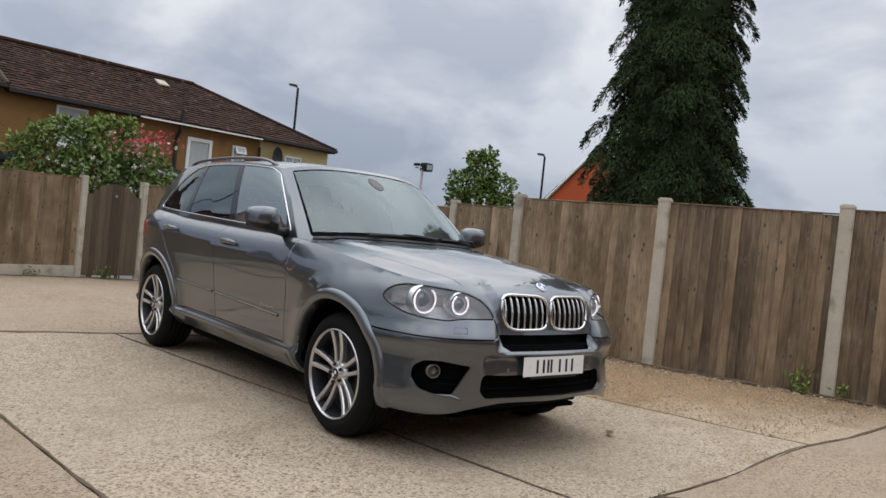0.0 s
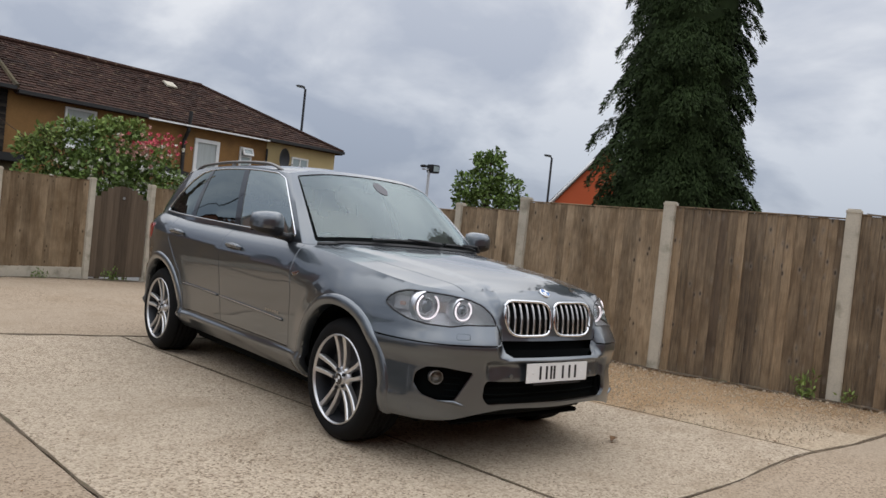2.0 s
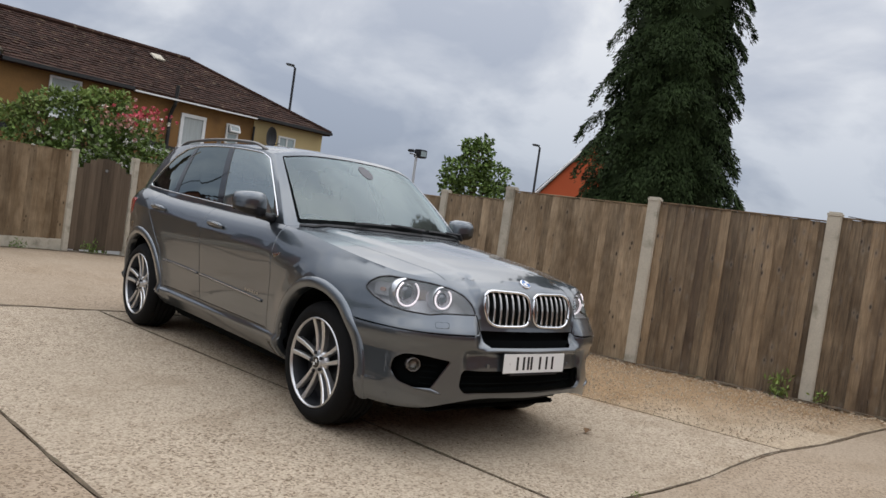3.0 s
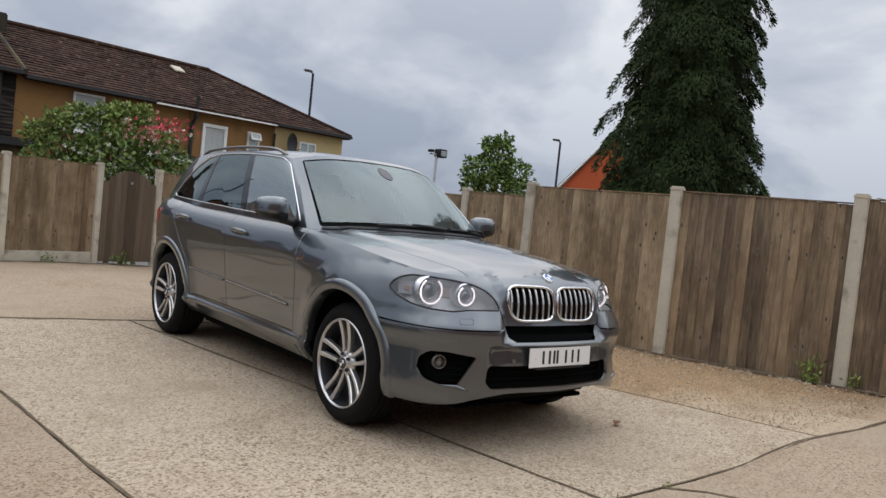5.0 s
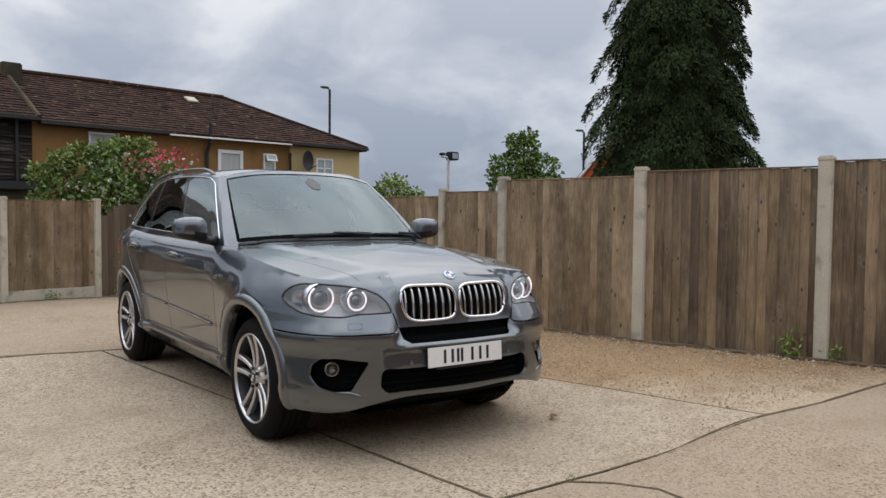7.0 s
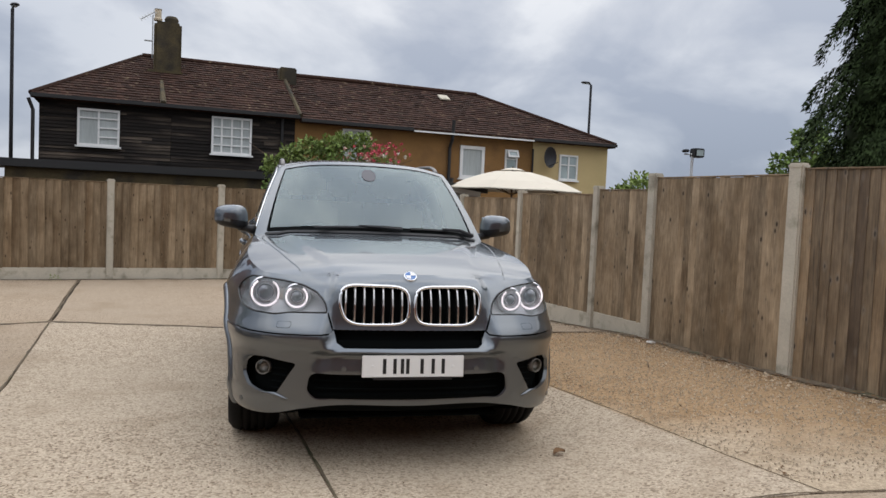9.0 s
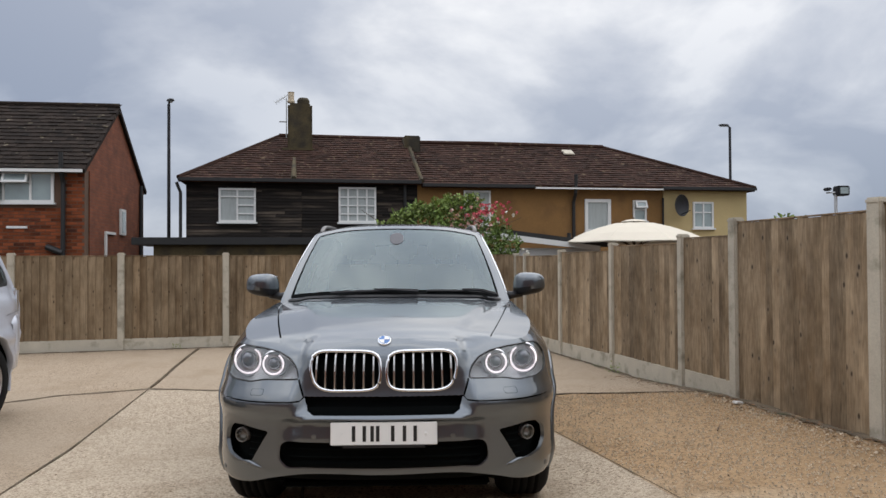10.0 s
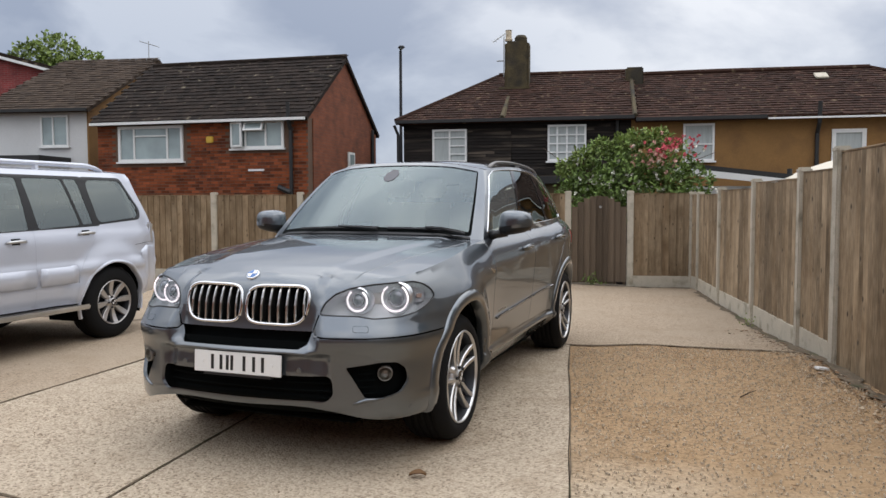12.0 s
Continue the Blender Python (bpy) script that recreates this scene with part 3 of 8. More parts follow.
def grid_of(us, vs):
    bm = bmesh.new()
    g = [[bm.verts.new((u, v, 0)) for v in vs] for u in us]
    for i in range(len(us) - 1):
        for j in range(len(vs) - 1):
            bm.faces.new((g[i][j], g[i + 1][j], g[i + 1][j + 1], g[i][j + 1]))
    return bm


def flat_grid(u0, u1, v0, v1, nu, nv):
    bm = bmesh.new()
    g = [[bm.verts.new((u0 + (u1 - u0) * i / nu, v0 + (v1 - v0) * j / nv, 0)) for j in range(nv + 1)] for i in range(nu + 1)]
    for i in range(nu):
        for j in range(nv):
            bm.faces.new((g[i][j], g[i + 1][j], g[i + 1][j + 1], g[i][j + 1]))
    return bm


def score(bm, poly, closed=True):
    """Cut the flat mesh along a polygon's edges."""
    n = len(poly)
    for i in range(n if closed else n - 1):
        a, b = poly[i], poly[(i + 1) % n]
        lo = (min(a[0], b[0]) - 1e-6, min(a[1], b[1]) - 1e-6)
        hi = (max(a[0], b[0]) + 1e-6, max(a[1], b[1]) + 1e-6)
        d = Vector((b[0] - a[0], b[1] - a[1], 0))
        if d.length < 1e-7:
            continue
        near = []
        for f in bm.faces:
            us = [v.co.x for v in f.verts]
            if max(us) < lo[0] or min(us) > hi[0]:
                continue
            vs = [v.co.y for v in f.verts]
            if max(vs) < lo[1] or min(vs) > hi[1]:
                continue
            near.append(f)
        geom = set(near)
        for f in near:
            geom.update(f.edges)
            geom.update(f.verts)
        bmesh.ops.bisect_plane(bm, geom=list(geom), dist=1e-6, plane_co=(a[0], a[1], 0), plane_no=Vector((-d.y, d.x, 0)).normalized())


def sort_faces(bm, regions, rest):
    """Faces by the first region (name, polygon) that holds their middle."""
    out = {}
    boxes = [(min(p[0] for p in q), max(p[0] for p in q), min(p[1] for p in q), max(p[1] for p in q)) for _, q in regions]
    for f in bm.faces:
        c = f.calc_center_median()
        name = rest
        for (k, q), b in zip(regions, boxes):
            if b[0] <= c.x <= b[1] and b[2] <= c.y <= b[3] and inside((c.x, c.y), q):
                name = k
                break
        out.setdefault(name, []).append(f)
    return out


def wrap(faces, at, lip=0.012, push=0.0, sides=(1,)):
    """Lay flat faces on the surface at(u, v), with a turned-in rim. Gives verts, faces and normals; sides: +1, -1 or both halves of a vehicle."""
    verts, norms, out = [], [], []
    e = 1e-3
    cache = {}
    for f in faces:
        for v in f.verts:
            key = (round(v.co.x, 6), round(v.co.y, 6))
            if key not in cache:
                u, w = v.co.x, v.co.y
                p = np.array(at(u, w))
                du = np.array(at(u + e, w)) - np.array(at(u - e, w))
                dv = np.array(at(u, w + e)) - np.array(at(u, w - e))
                nn = np.cross(du, dv)
                if abs(p[0]) < 1e-4:
                    nn[0] = 0.0
                nn /= np.linalg.norm(nn) + 1e-12
                cache[key] = len(verts)
                verts.append(p + nn * push)
                norms.append(nn)
    idx = [[cache[(round(v.co.x, 6), round(v.co.y, 6))] for v in f.verts] for f in faces]
    count = {}
    for f in idx:
        for a, b in zip(f, f[1:] + f[:1]):
            count[(a, b)] = True
    rim = [(a, b) for a, b in count if (b, a) not in count]
    res_v, res_n, res_f = [], [], []
    for sd in sides:
        base = len(res_v)
        res_v += [(p[0] * sd, p[1], p[2]) for p in verts]
        res_n += [(q[0] * sd, q[1], q[2]) for q in norms]
        res_f += [tuple(base + i for i in (f if sd > 0 else f[::-1])) for f in idx]
        if lip:
            low = {}
            for a, b in rim:
                for k in (a, b):
                    if k not in low:
                        low[k] = len(res_v)
                        p = verts[k] - norms[k] * lip
                        res_v.append((p[0] * sd, p[1], p[2]))
                        res_n.append((norms[k][0] * sd, norms[k][1], norms[k][2]))
                q = (base + b, base + a, low[a], low[b])
                res_f.append(q if sd > 0 else q[::-1])
    return res_v, res_f, res_n


# ---------------------------------------------------------------- ground
def gz(x, y):
    """The yard rises a little towards the fences and drops behind them."""
    r = (0.08 * sstep(0.95, 1.75, x) + 0.03 * sstep(1.7, 3.3, x)) * (1 - sstep(2.2, 4.6, y))
    r += 0.07 * sstep(3.5, 7.0, y) * (1 - sstep(-1.0, 1.5, x))
    back = sstep(0.6, 3.0, y - (8.25 + 0.25 * x))
    right = sstep(0.6, 2.6, x - np.interp(y, [-9, -0.8, 0.76, 8.7], [5.9, 4.0, 3.46, 1.8]))
    return r * (1 - max(back, right)) - 1.2 * max(back, right)


def ground_sheet():
    xs = [-900, -300, -100, -40, -20, -14] + [-10 + 0.5 * i for i in range(41)] + [14, 20, 40, 100, 300, 900]
    ys = [-900, -300, -100, -40, -20, -12] + [-9 + 0.5 * i for i in range(43)] + [16, 24, 40, 100, 300, 900]
    vs, fs = [], []
    for x in xs:
        for y in ys:
            near = abs(x) < 11 and -10 < y < 13
            vs.append((x, y, gz(x, y) - 0.045 + (0.01 * noise.noise((x * 1.7, y * 1.7, 0)) if near else 0)))
    n = len(ys)
    for i in range(len(xs) - 1):
        for j in range(n - 1):
            fs.append((i * n + j, (i + 1) * n + j, (i + 1) * n + j + 1, i * n + j + 1))
    return mesh_part("ground", vs, fs, M_EARTH, smooth=True)


ground = tagged(ground_sheet(), "bare brown earth beneath the paved yard", "ground", kind="structure")


def ragged(poly, amount, step=0.22):
    out = []
    for p in densify(poly, step):
        out.append((p[0] + amount * noise.noise((p[0] * 2.3, p[1] * 2.3, 1.0)), p[1] + amount * noise.noise((p[0] * 2.3, p[1] * 2.3, 9.0))))
    return out


def shrink(poly, d):
    area = sum(a[0] * b[1] - b[0] * a[1] for a, b in zip(poly, poly[1:] + poly[:1]))
    sg = 1 if area > 0 else -1
    out = []
    n = len(poly)
    for i, p in enumerate(poly):
        a, b = poly[i - 1], poly[(i + 1) % n]
        t = Vector((b[0] - a[0], b[1] - a[1])).normalized()
        out.append((p[0] - t.y * d * sg, p[1] + t.x * d * sg))
    return out


def paving(name, poly, material, label, lift=0.0, gap=0.010, cell=0.3, rough=0.0, thick=0.055, parent=None, wobble=0.009):
    poly = shrink(ragged(poly, wobble), gap)
    us, vs = [p[0] for p in poly], [p[1] for p in poly]
    nu, nv = max(2, int((max(us) - min(us)) / cell)), max(2, int((max(vs) - min(vs)) / cell))
    bm = flat_grid(min(us), max(us), min(vs), max(vs), nu, nv)
    score(bm, poly)
    dead = [f for f in bm.faces if not inside(f.calc_center_median()[:2], poly)]
    bmesh.ops.delete(bm, geom=dead, context="FACES")
    rim = [e for e in bm.edges if e.is_boundary]
    low = bmesh.ops.extrude_edge_only(bm, edges=rim)
    lowv = [v for v in low["geom"] if isinstance(v, bmesh.types.BMVert)]
    for v in bm.verts:
        v.co.z = gz(v.co.x, v.co.y) + lift + rough * noise.noise((v.co.x * 3, v.co.y * 3, 4.0))
    for v in lowv:
        v.co.z -= thick
    return part(name, bm, material, parent, label)


D_EDGE = [(1.88, -1.60), (1.725, -1.04), (1.605, -0.42), (1.32, 1.07), (1.11, 2.1), (0.93, 3.1)]
B_EDGE = [(-2.84, 3.88), (-2.45, 1.17), (-2.33, -0.3), (-2.2, -1.5)]
CRACK = [(0.12, -1.6), (0.30, -1.75), (0.42, -1.94), (0.40, -2.24), (0.75, -3.0), (1.2, -5.0), (1.5, -9.0)]
yard = tagged(new("pavement"), "worn washed-concrete yard slabs with dirt-filled joints", "pavement", kind="structure")
paving("slab", [(-0.33, -1.6), (0.12, -1.6), (0.39, -1.6)] + D_EDGE + [(-1.0, 3.57)], M_CONC, "washed concrete slab under the car", parent=yard, gap=0.008, wobble=0.006)
paving("slab", [(-0.33, -1.6), (-1.0, 3.57), (-1.58, 3.67)] + B_EDGE, M_CONC, "", parent=yard)
paving("slab", B_EDGE[::-1] + [(-3.66, 3.5), (-4.2, 2.9), (-9.4, 2.5), (-9.4, -1.4)], M_CONC2, "", parent=yard)
paving("slab", [(-2.84, 3.88), (-1.58, 3.67), (-1.0, 3.57), (0.93, 3.1), (3.06, 2.95), (1.86, 8.66), (-3.3, 7.38)], M_CONC2, "smoother pale concrete slab", parent=yard, gap=0.026)
paving("slab", [(-3.3, 7.38), (-2.84, 3.88), (-3.66, 3.5), (-4.2, 2.9), (-9.4, 2.5), (-9.4, 5.85)], M_CONC2, "", parent=yard, gap=0.026)
paving("slab", [(-9.4, -1.45), (-2.2, -1.5), (-0.33, -1.6)] + CRACK + [(-9.4, -9.0)], M_CONC2, "", parent=yard, cell=0.5)
paving("slab", [(0.39, -1.6), (1.25, -1.56), (1.88, -1.60), (2.47, -1.65), (4.34, -1.63), (5.9, -9.0)] + CRACK[::-1], M_CONC2, "cracked concrete slab", parent=yard, cell=0.4, gap=0.012)
gravel = tagged(paving("gravel_strip", [(1.87, -1.555)] + D_EDGE[1:] + [(3.1, 2.97), (3.42, 0.8), (3.98, -0.8), (4.28, -1.585), (2.47, -1.605)], M_GRAV, "", -0.009, -0.002, 0.12, 0.010, wobble=0.009),
                "brown loose gravel strip between slab and fence", "gravel", kind="structure")


def joint_fill(name, line, width, seed, label):
    """Dirt and moss packed in and spilling over a joint, uneven in width; one run paints a shadow line."""
    pts = densify(line, 0.05, False)
    vs, fs = [], []
    for i, p in enumerate(pts):
        a, b = pts[max(i - 1, 0)], pts[min(i + 1, len(pts) - 1)]
        t = Vector((b[0] - a[0], b[1] - a[1])).normalized()
        w = width * (0.35 + 1.3 * max(0.0, 0.5 + noise.noise((p[0] * 5, p[1] * 5, seed)) + 0.5 * noise.noise((p[0] * 17, p[1] * 17, seed))))
        sh = width * 0.5 * noise.noise((p[0] * 3, p[1] * 3, seed + 7))
        for k in (-0.5, 0.0, 0.5):
            x, y = p[0] - t.y * (w * k + sh), p[1] + t.x * (w * k + sh)
            vs.append((x, y, gz(x, y) + (0.008 if k == 0 else 0.0045)))
    for i in range(len(pts) - 1):
        for j in range(2):
            fs.append((3 * i + j, 3 * i + 1 + j, 3 * i + 4 + j, 3 * i + 3 + j))
    return mesh_part(name, vs, fs, M_DIRT_SHADOW, yard, label)


joint_fill("joint_dirt", [(-9.3, 2.5), (-4.2, 2.9), (-3.66, 3.5), (-2.84, 3.88), (-1.58, 3.67), (-1.0, 3.57), (0.93, 3.1)], 0.050, 1, "dark dirt-filled cross joint")
joint_fill("joint_dirt", [(0.93, 3.1), (3.0, 2.96)], 0.022, 2, "")
joint_fill("joint_dirt", [(-0.33, -1.6), (-1.0, 3.57)], 0.017, 3, "")
joint_fill("joint_dirt", B_EDGE, 0.016, 4, "")
joint_fill("joint_dirt", [(-2.2, -1.5), (-0.33, -1.6), (0.39, -1.6), (1.25, -1.56), (1.88, -1.60), (2.47, -1.65), (3.9, -1.63)], 0.014, 5, "")
joint_fill("joint_dirt", D_EDGE, 0.008, 6, "")
joint_fill("joint_dirt", CRACK[:6], 0.010, 7, "")
joint_fill("joint_dirt", [(-2.84, 3.88), (-3.3, 7.38)], 0.020, 8, "")
joint_fill("fence_soil", [(-9.3, 5.85), (-4.42, 7.06), (-0.1, 8.12), (1.78, 8.56)], 0.11, 9, "dark soil and moss along the fence foot")
# side fence: dark strip that paints the shadow line under its boards
joint_fill("fence_soil", [(1.88, 8.2), (2.55, 5.1), (2.9, 3.45), (3.06, 2.5), (3.37, 0.76), (3.91, -0.82), (4.42, -2.42), (5.4, -5.7)], 0.10, 10, "")


def scatter(name, n, spot, size, material, label, category, flat=False, seed=1):
    """Many small bits on the ground, one mesh."""
    rng = random.Random(seed)
    vs, fs = [], []
    for _ in range(n):
        x, y = spot(rng)
        s = size * rng.uniform(0.5, 1.5)
        z = gz(x, y) + 0.001
        a = rng.uniform(0, 6.28)
        b = len(vs)
        if flat:
            for k in range(4):
                q = a + k * 1.57
                r = s * (1.0 if k % 2 == 0 else 0.55)
                vs.append((x + r * math.cos(q), y + r * math.sin(q), z + rng.uniform(0.001, s * 0.5)))
            fs += [(b, b + 1, b + 2), (b, b + 2, b + 3)]
        else:
            for k in range(5):
                q = a + k * 1.2566
                r = s * rng.uniform(0.75, 1.1)
                vs.append((x + r * math.cos(q), y + r * math.sin(q), z - 0.006))
            for k in range(5):
                q = a + 0.4 + k * 1.2566
                r = s * rng.uniform(0.4, 0.65)
                vs.append((x + r * math.cos(q), y + r * math.sin(q), z + s * rng.uniform(0.15, 0.42)))
            for k in range(5):
                fs.append((b + k, b + (k + 1) % 5, b + 5 + (k + 1) % 5, b + 5 + k))
            fs.append(tuple(b + 5 + k for k in range(5)))
    ob = mesh_part(name, vs, fs, material)
    return tagged(ob, label, category, kind="stuff")


def fence_x(y):
    return float(np.interp(y, [-9, -0.82, 0.76, 2.5, 3.45, 5.1, 6.7, 8.7], [6.1, 4.0, 3.46, 3.14, 2.96, 2.62, 2.25, 1.85]))


def d_x(y):
    return float(np.interp(y, [-1.6, -1.04, -0.42, 1.07, 3.1], [1.88, 1.725, 1.605, 1.32, 0.93]))


def on_gravel(rng):
    y = rng.uniform(-1.45, 2.95)
    return rng.uniform(d_x(y) + 0.02, fence_x(y) - 0.05), y


def by_fence(rng):
    y = rng.uniform(-4.5, 4.6)
    return fence_x(y) - 0.06 - abs(rng.gauss(0, 0.16)), y


def on_slab(rng):
    return rng.uniform(-6, 2.2), rng.uniform(-3.5, 4.5)


scatter("gravel_stones", 7500, on_gravel, 0.0055, M_STONE, "loose buff and brown gravel stones", "gravel", seed=3)
scatter("fallen_leaves", 650, by_fence, 0.018, M_DEAD, "dry brown leaves blown against the fence", "leaves", True, 4)
scatter("fence_pebbles", 500, by_fence, 0.013, M_STONE, "pale stones along the fence foot", "gravel", seed=6)
scatter("yard_grit", 420, on_slab, 0.006, M_DEAD, "small dark grit and bits on the concrete", "grit", seed=5)
scatter("gravel_leaves", 120, on_gravel, 0.013, M_DEAD, "dry leaf bits on the gravel", "leaves", True, 9)


# ---------------------------------------------------------------- fences
def board_mesh(w, h, t=0.016, turned=False):
    """A feather-edged board: thick at one side, thin at the other, with a slightly worn top."""
    vs = [(0.0, 0.0, 0), (w, 0.006, 0), (w, 0.0, 0), (0.0, -t, 0)] if turned else [(0.0, 0.006, 0), (w, 0.0, 0), (w, -t, 0), (0.0, 0.0, 0)]
    top = [(x, y, h - (0.004 if i % 2 else 0)) for i, (x, y, _) in enumerate(vs)]
    fs = [(0, 1, 2, 3), (7, 6, 5, 4), (0, 4, 5, 1), (1, 5, 6, 2), (2, 6, 7, 3), (3, 7, 4, 0)]
    me = bpy.data.meshes.new("board")
    me.from_pydata(vs + top, [], fs)
    me.update()
    return me


def concrete_post(at, h, label="grey precast concrete fence post", group="fence posts", half=0.048):
    bm = bmesh.new()
    box(bm, -half, half, -0.05, 0.05, -0.25, h - 0.012, bevel=0.012)
    box(bm, -half - 0.006, half + 0.006, -0.056, 0.056, h - 0.05, h, bevel=0.014)
    p = part("concrete_post", bm, M_POST, None, at=pose(*at[:3], 0, 0, at[3]))
    return tagged(p, label, "fence post", group)


FENCE_RNG = random.Random(11)


def fence_panel(a, b, top, base, kickboard, material, label, group, pitch=0.106):
    ax, ay = a
    bx, by = b
    L = math.hypot(bx - ax, by - ay)
    ang = math.degrees(math.atan2(by - ay, bx - ax))
    pan = thing("fence_panel", (ax, ay, base), ang, label, "fence panel", group)
    x0, x1 = 0.045, L - 0.045
    z0 = 0.0
    if kickboard:
        part("gravel_board", boxed(x0 - 0.02, x1 + 0.02, -0.024, 0.024, -0.06, kickboard, bevel=0.006), M_POST, pan, "pale concrete gravel board")
        z0 = kickboard
    h = top - base - z0
    n = max(1, round((x1 - x0) / pitch))
    w = (x1 - x0) / n
    wide = board_mesh(w + 0.012, h - 0.012, 0.011 if material is M_BOARD else 0.019, material is M_BOARD4)
    wide.materials.append(material)
    for k in range(n):
        shared("board", wide, pan, pose(x0 + k * w, FENCE_RNG.uniform(-0.004, 0.002), z0 + FENCE_RNG.uniform(-0.006, 0.004), 0, FENCE_RNG.uniform(-0.3, 0.3), FENCE_RNG.uniform(-1.6, 1.6)))
    part("cap_rail", boxed(x0, x1, -0.021, 0.016, top - base - 0.013, top - base, bevel=0.004), material, pan)
    for z in (0.25, 0.55, 0.85):
        part("back_rail", boxed(x0, x1, 0.012, 0.05, z0 + h * z - 0.03, z0 + h * z + 0.03), material, pan)
    return pan


RIGHT = [(1.93, 8.30, 1.52, 0.02), (2.25, 6.73, 1.56, 0.02), (2.62, 5.10, 1.62, 0.02), (2.96, 3.45, 1.67, 0.06), (3.14, 2.50, 1.79, 0.08), (3.46, 0.76, 1.835, 0.11),
         (4.0, -0.82, 1.88, 0.11), (4.50, -2.42, 1.90, 0.11), (5.0, -4.05, 1.90, 0.11), (5.5, -5.7, 1.90, 0.11), (6.0, -7.3, 1.90, 0.11), (6.5, -8.95, 1.9, 0.11)]
BACK = [(1.80, 8.70, 1.53, 0.0), (0.86, 8.46, 1.55, 0.02), (-0.10, 8.22, 1.55, 0.04), (-1.38, 7.90, 1.55, 0.06), (-2.93, 7.52, 1.55, 0.07), (-4.42, 7.15, 1.55, 0.07),
        (-5.88, 6.78, 1.55, 0.07), (-7.4, 6.40, 1.55, 0.07), (-8.9, 6.03, 1.55, 0.07), (-10.4, 5.65, 1.55, 0.07)]
for row, grp in ((RIGHT, "side fence posts"), (BACK, "back fence posts")):
    for i, (x, y, zt, zb) in enumerate(row):
        j = min(i, len(row) - 2)
        a = math.degrees(math.atan2(row[j + 1][1] - row[j][1], row[j + 1][0] - row[j][0]))
        concrete_post((x, y, zb, a), zt - zb, group=grp, half=0.062 if grp[0] == "s" and i > 3 else 0.05)
# tall panel 4 takes the pale boards: its grazing-view brightness put into colour
for i, (p, q) in enumerate(zip(RIGHT, RIGHT[1:])):
    low = i < 4
    fence_panel(p[:2], q[:2], min(p[2], q[2]) - 0.04, (p[3] + q[3]) / 2, 0.17 if low else 0, M_BOARD4 if i < 5 else M_BOARD,
                "weathered grey-brown closeboard fence panel with concrete gravel board" if low else "tall weathered closeboard fence panel with knotty boards", "side fence", 0.106 if low else 0.088)
fence_panel(BACK[0][:2], RIGHT[0][:2], 1.48, 0.02, 0.17, M_BOARD4, "short weathered infill fence panel", "side fence")
for i, (p, q) in enumerate(zip(BACK, BACK[1:])):
    if i == 1:
        continue
    fence_panel(q[:2], p[:2], 1.51, (p[3] + q[3]) / 2, 0.17, M_BOARD2, "tan closeboard fence panel with concrete gravel board", "back fence")


def arched_gate(a, b):
    L = math.hypot(b[0] - a[0], b[1] - a[1])
    g = thing("garden_gate", (b[0], b[1], 0.05), math.degrees(math.atan2(a[1] - b[1], a[0] - b[0])), "dark brown arched wooden garden gate, closed", "gate")
    n = 9
    w = (L - 0.12) / n
    for k in range(n):
        xm = 0.06 + (k + 0.5) * w
        h = 1.10 + 0.29 * (1 - ((xm - L / 2) / (L / 2)) ** 2)
        me = board_mesh(w - 0.003, h, 0.02)
        me.materials.append(M_BOARD3)
        shared("board", me, g, pose(0.06 + k * w, -0.01, 0.03))
    for z in (0.25, 0.70, 1.05):
        part("ledge", boxed(0.07, L - 0.07, 0.01, 0.04, z - 0.05, z + 0.05), M_BOARD3, g)
    part("latch", lathe([(0.0, -0.035), (0.022, -0.035), (0.022, -0.028), (0.0, -0.025)], 12, "y"), M_BOLT, g, "grey metal latch plate", at=pose(L * 0.52, 0, 1.24))


arched_gate(BACK[1], BACK[2])

# unseen walls added behind and beside the camera; the tall one blocks low sky light
for nm, q in (("wall_south", (-12.5, 7.2, -9.25, -9.05, 4.2)), ("wall_west", (-12.6, -12.4, -9.2, 5.3, 1.9))):
    w = part(nm, boxed(q[0], q[1], q[2], q[3], -0.1, q[4]), M_BRICK2)
    tagged(w, "plain brick boundary wall closing the yard", "wall", kind="structure")


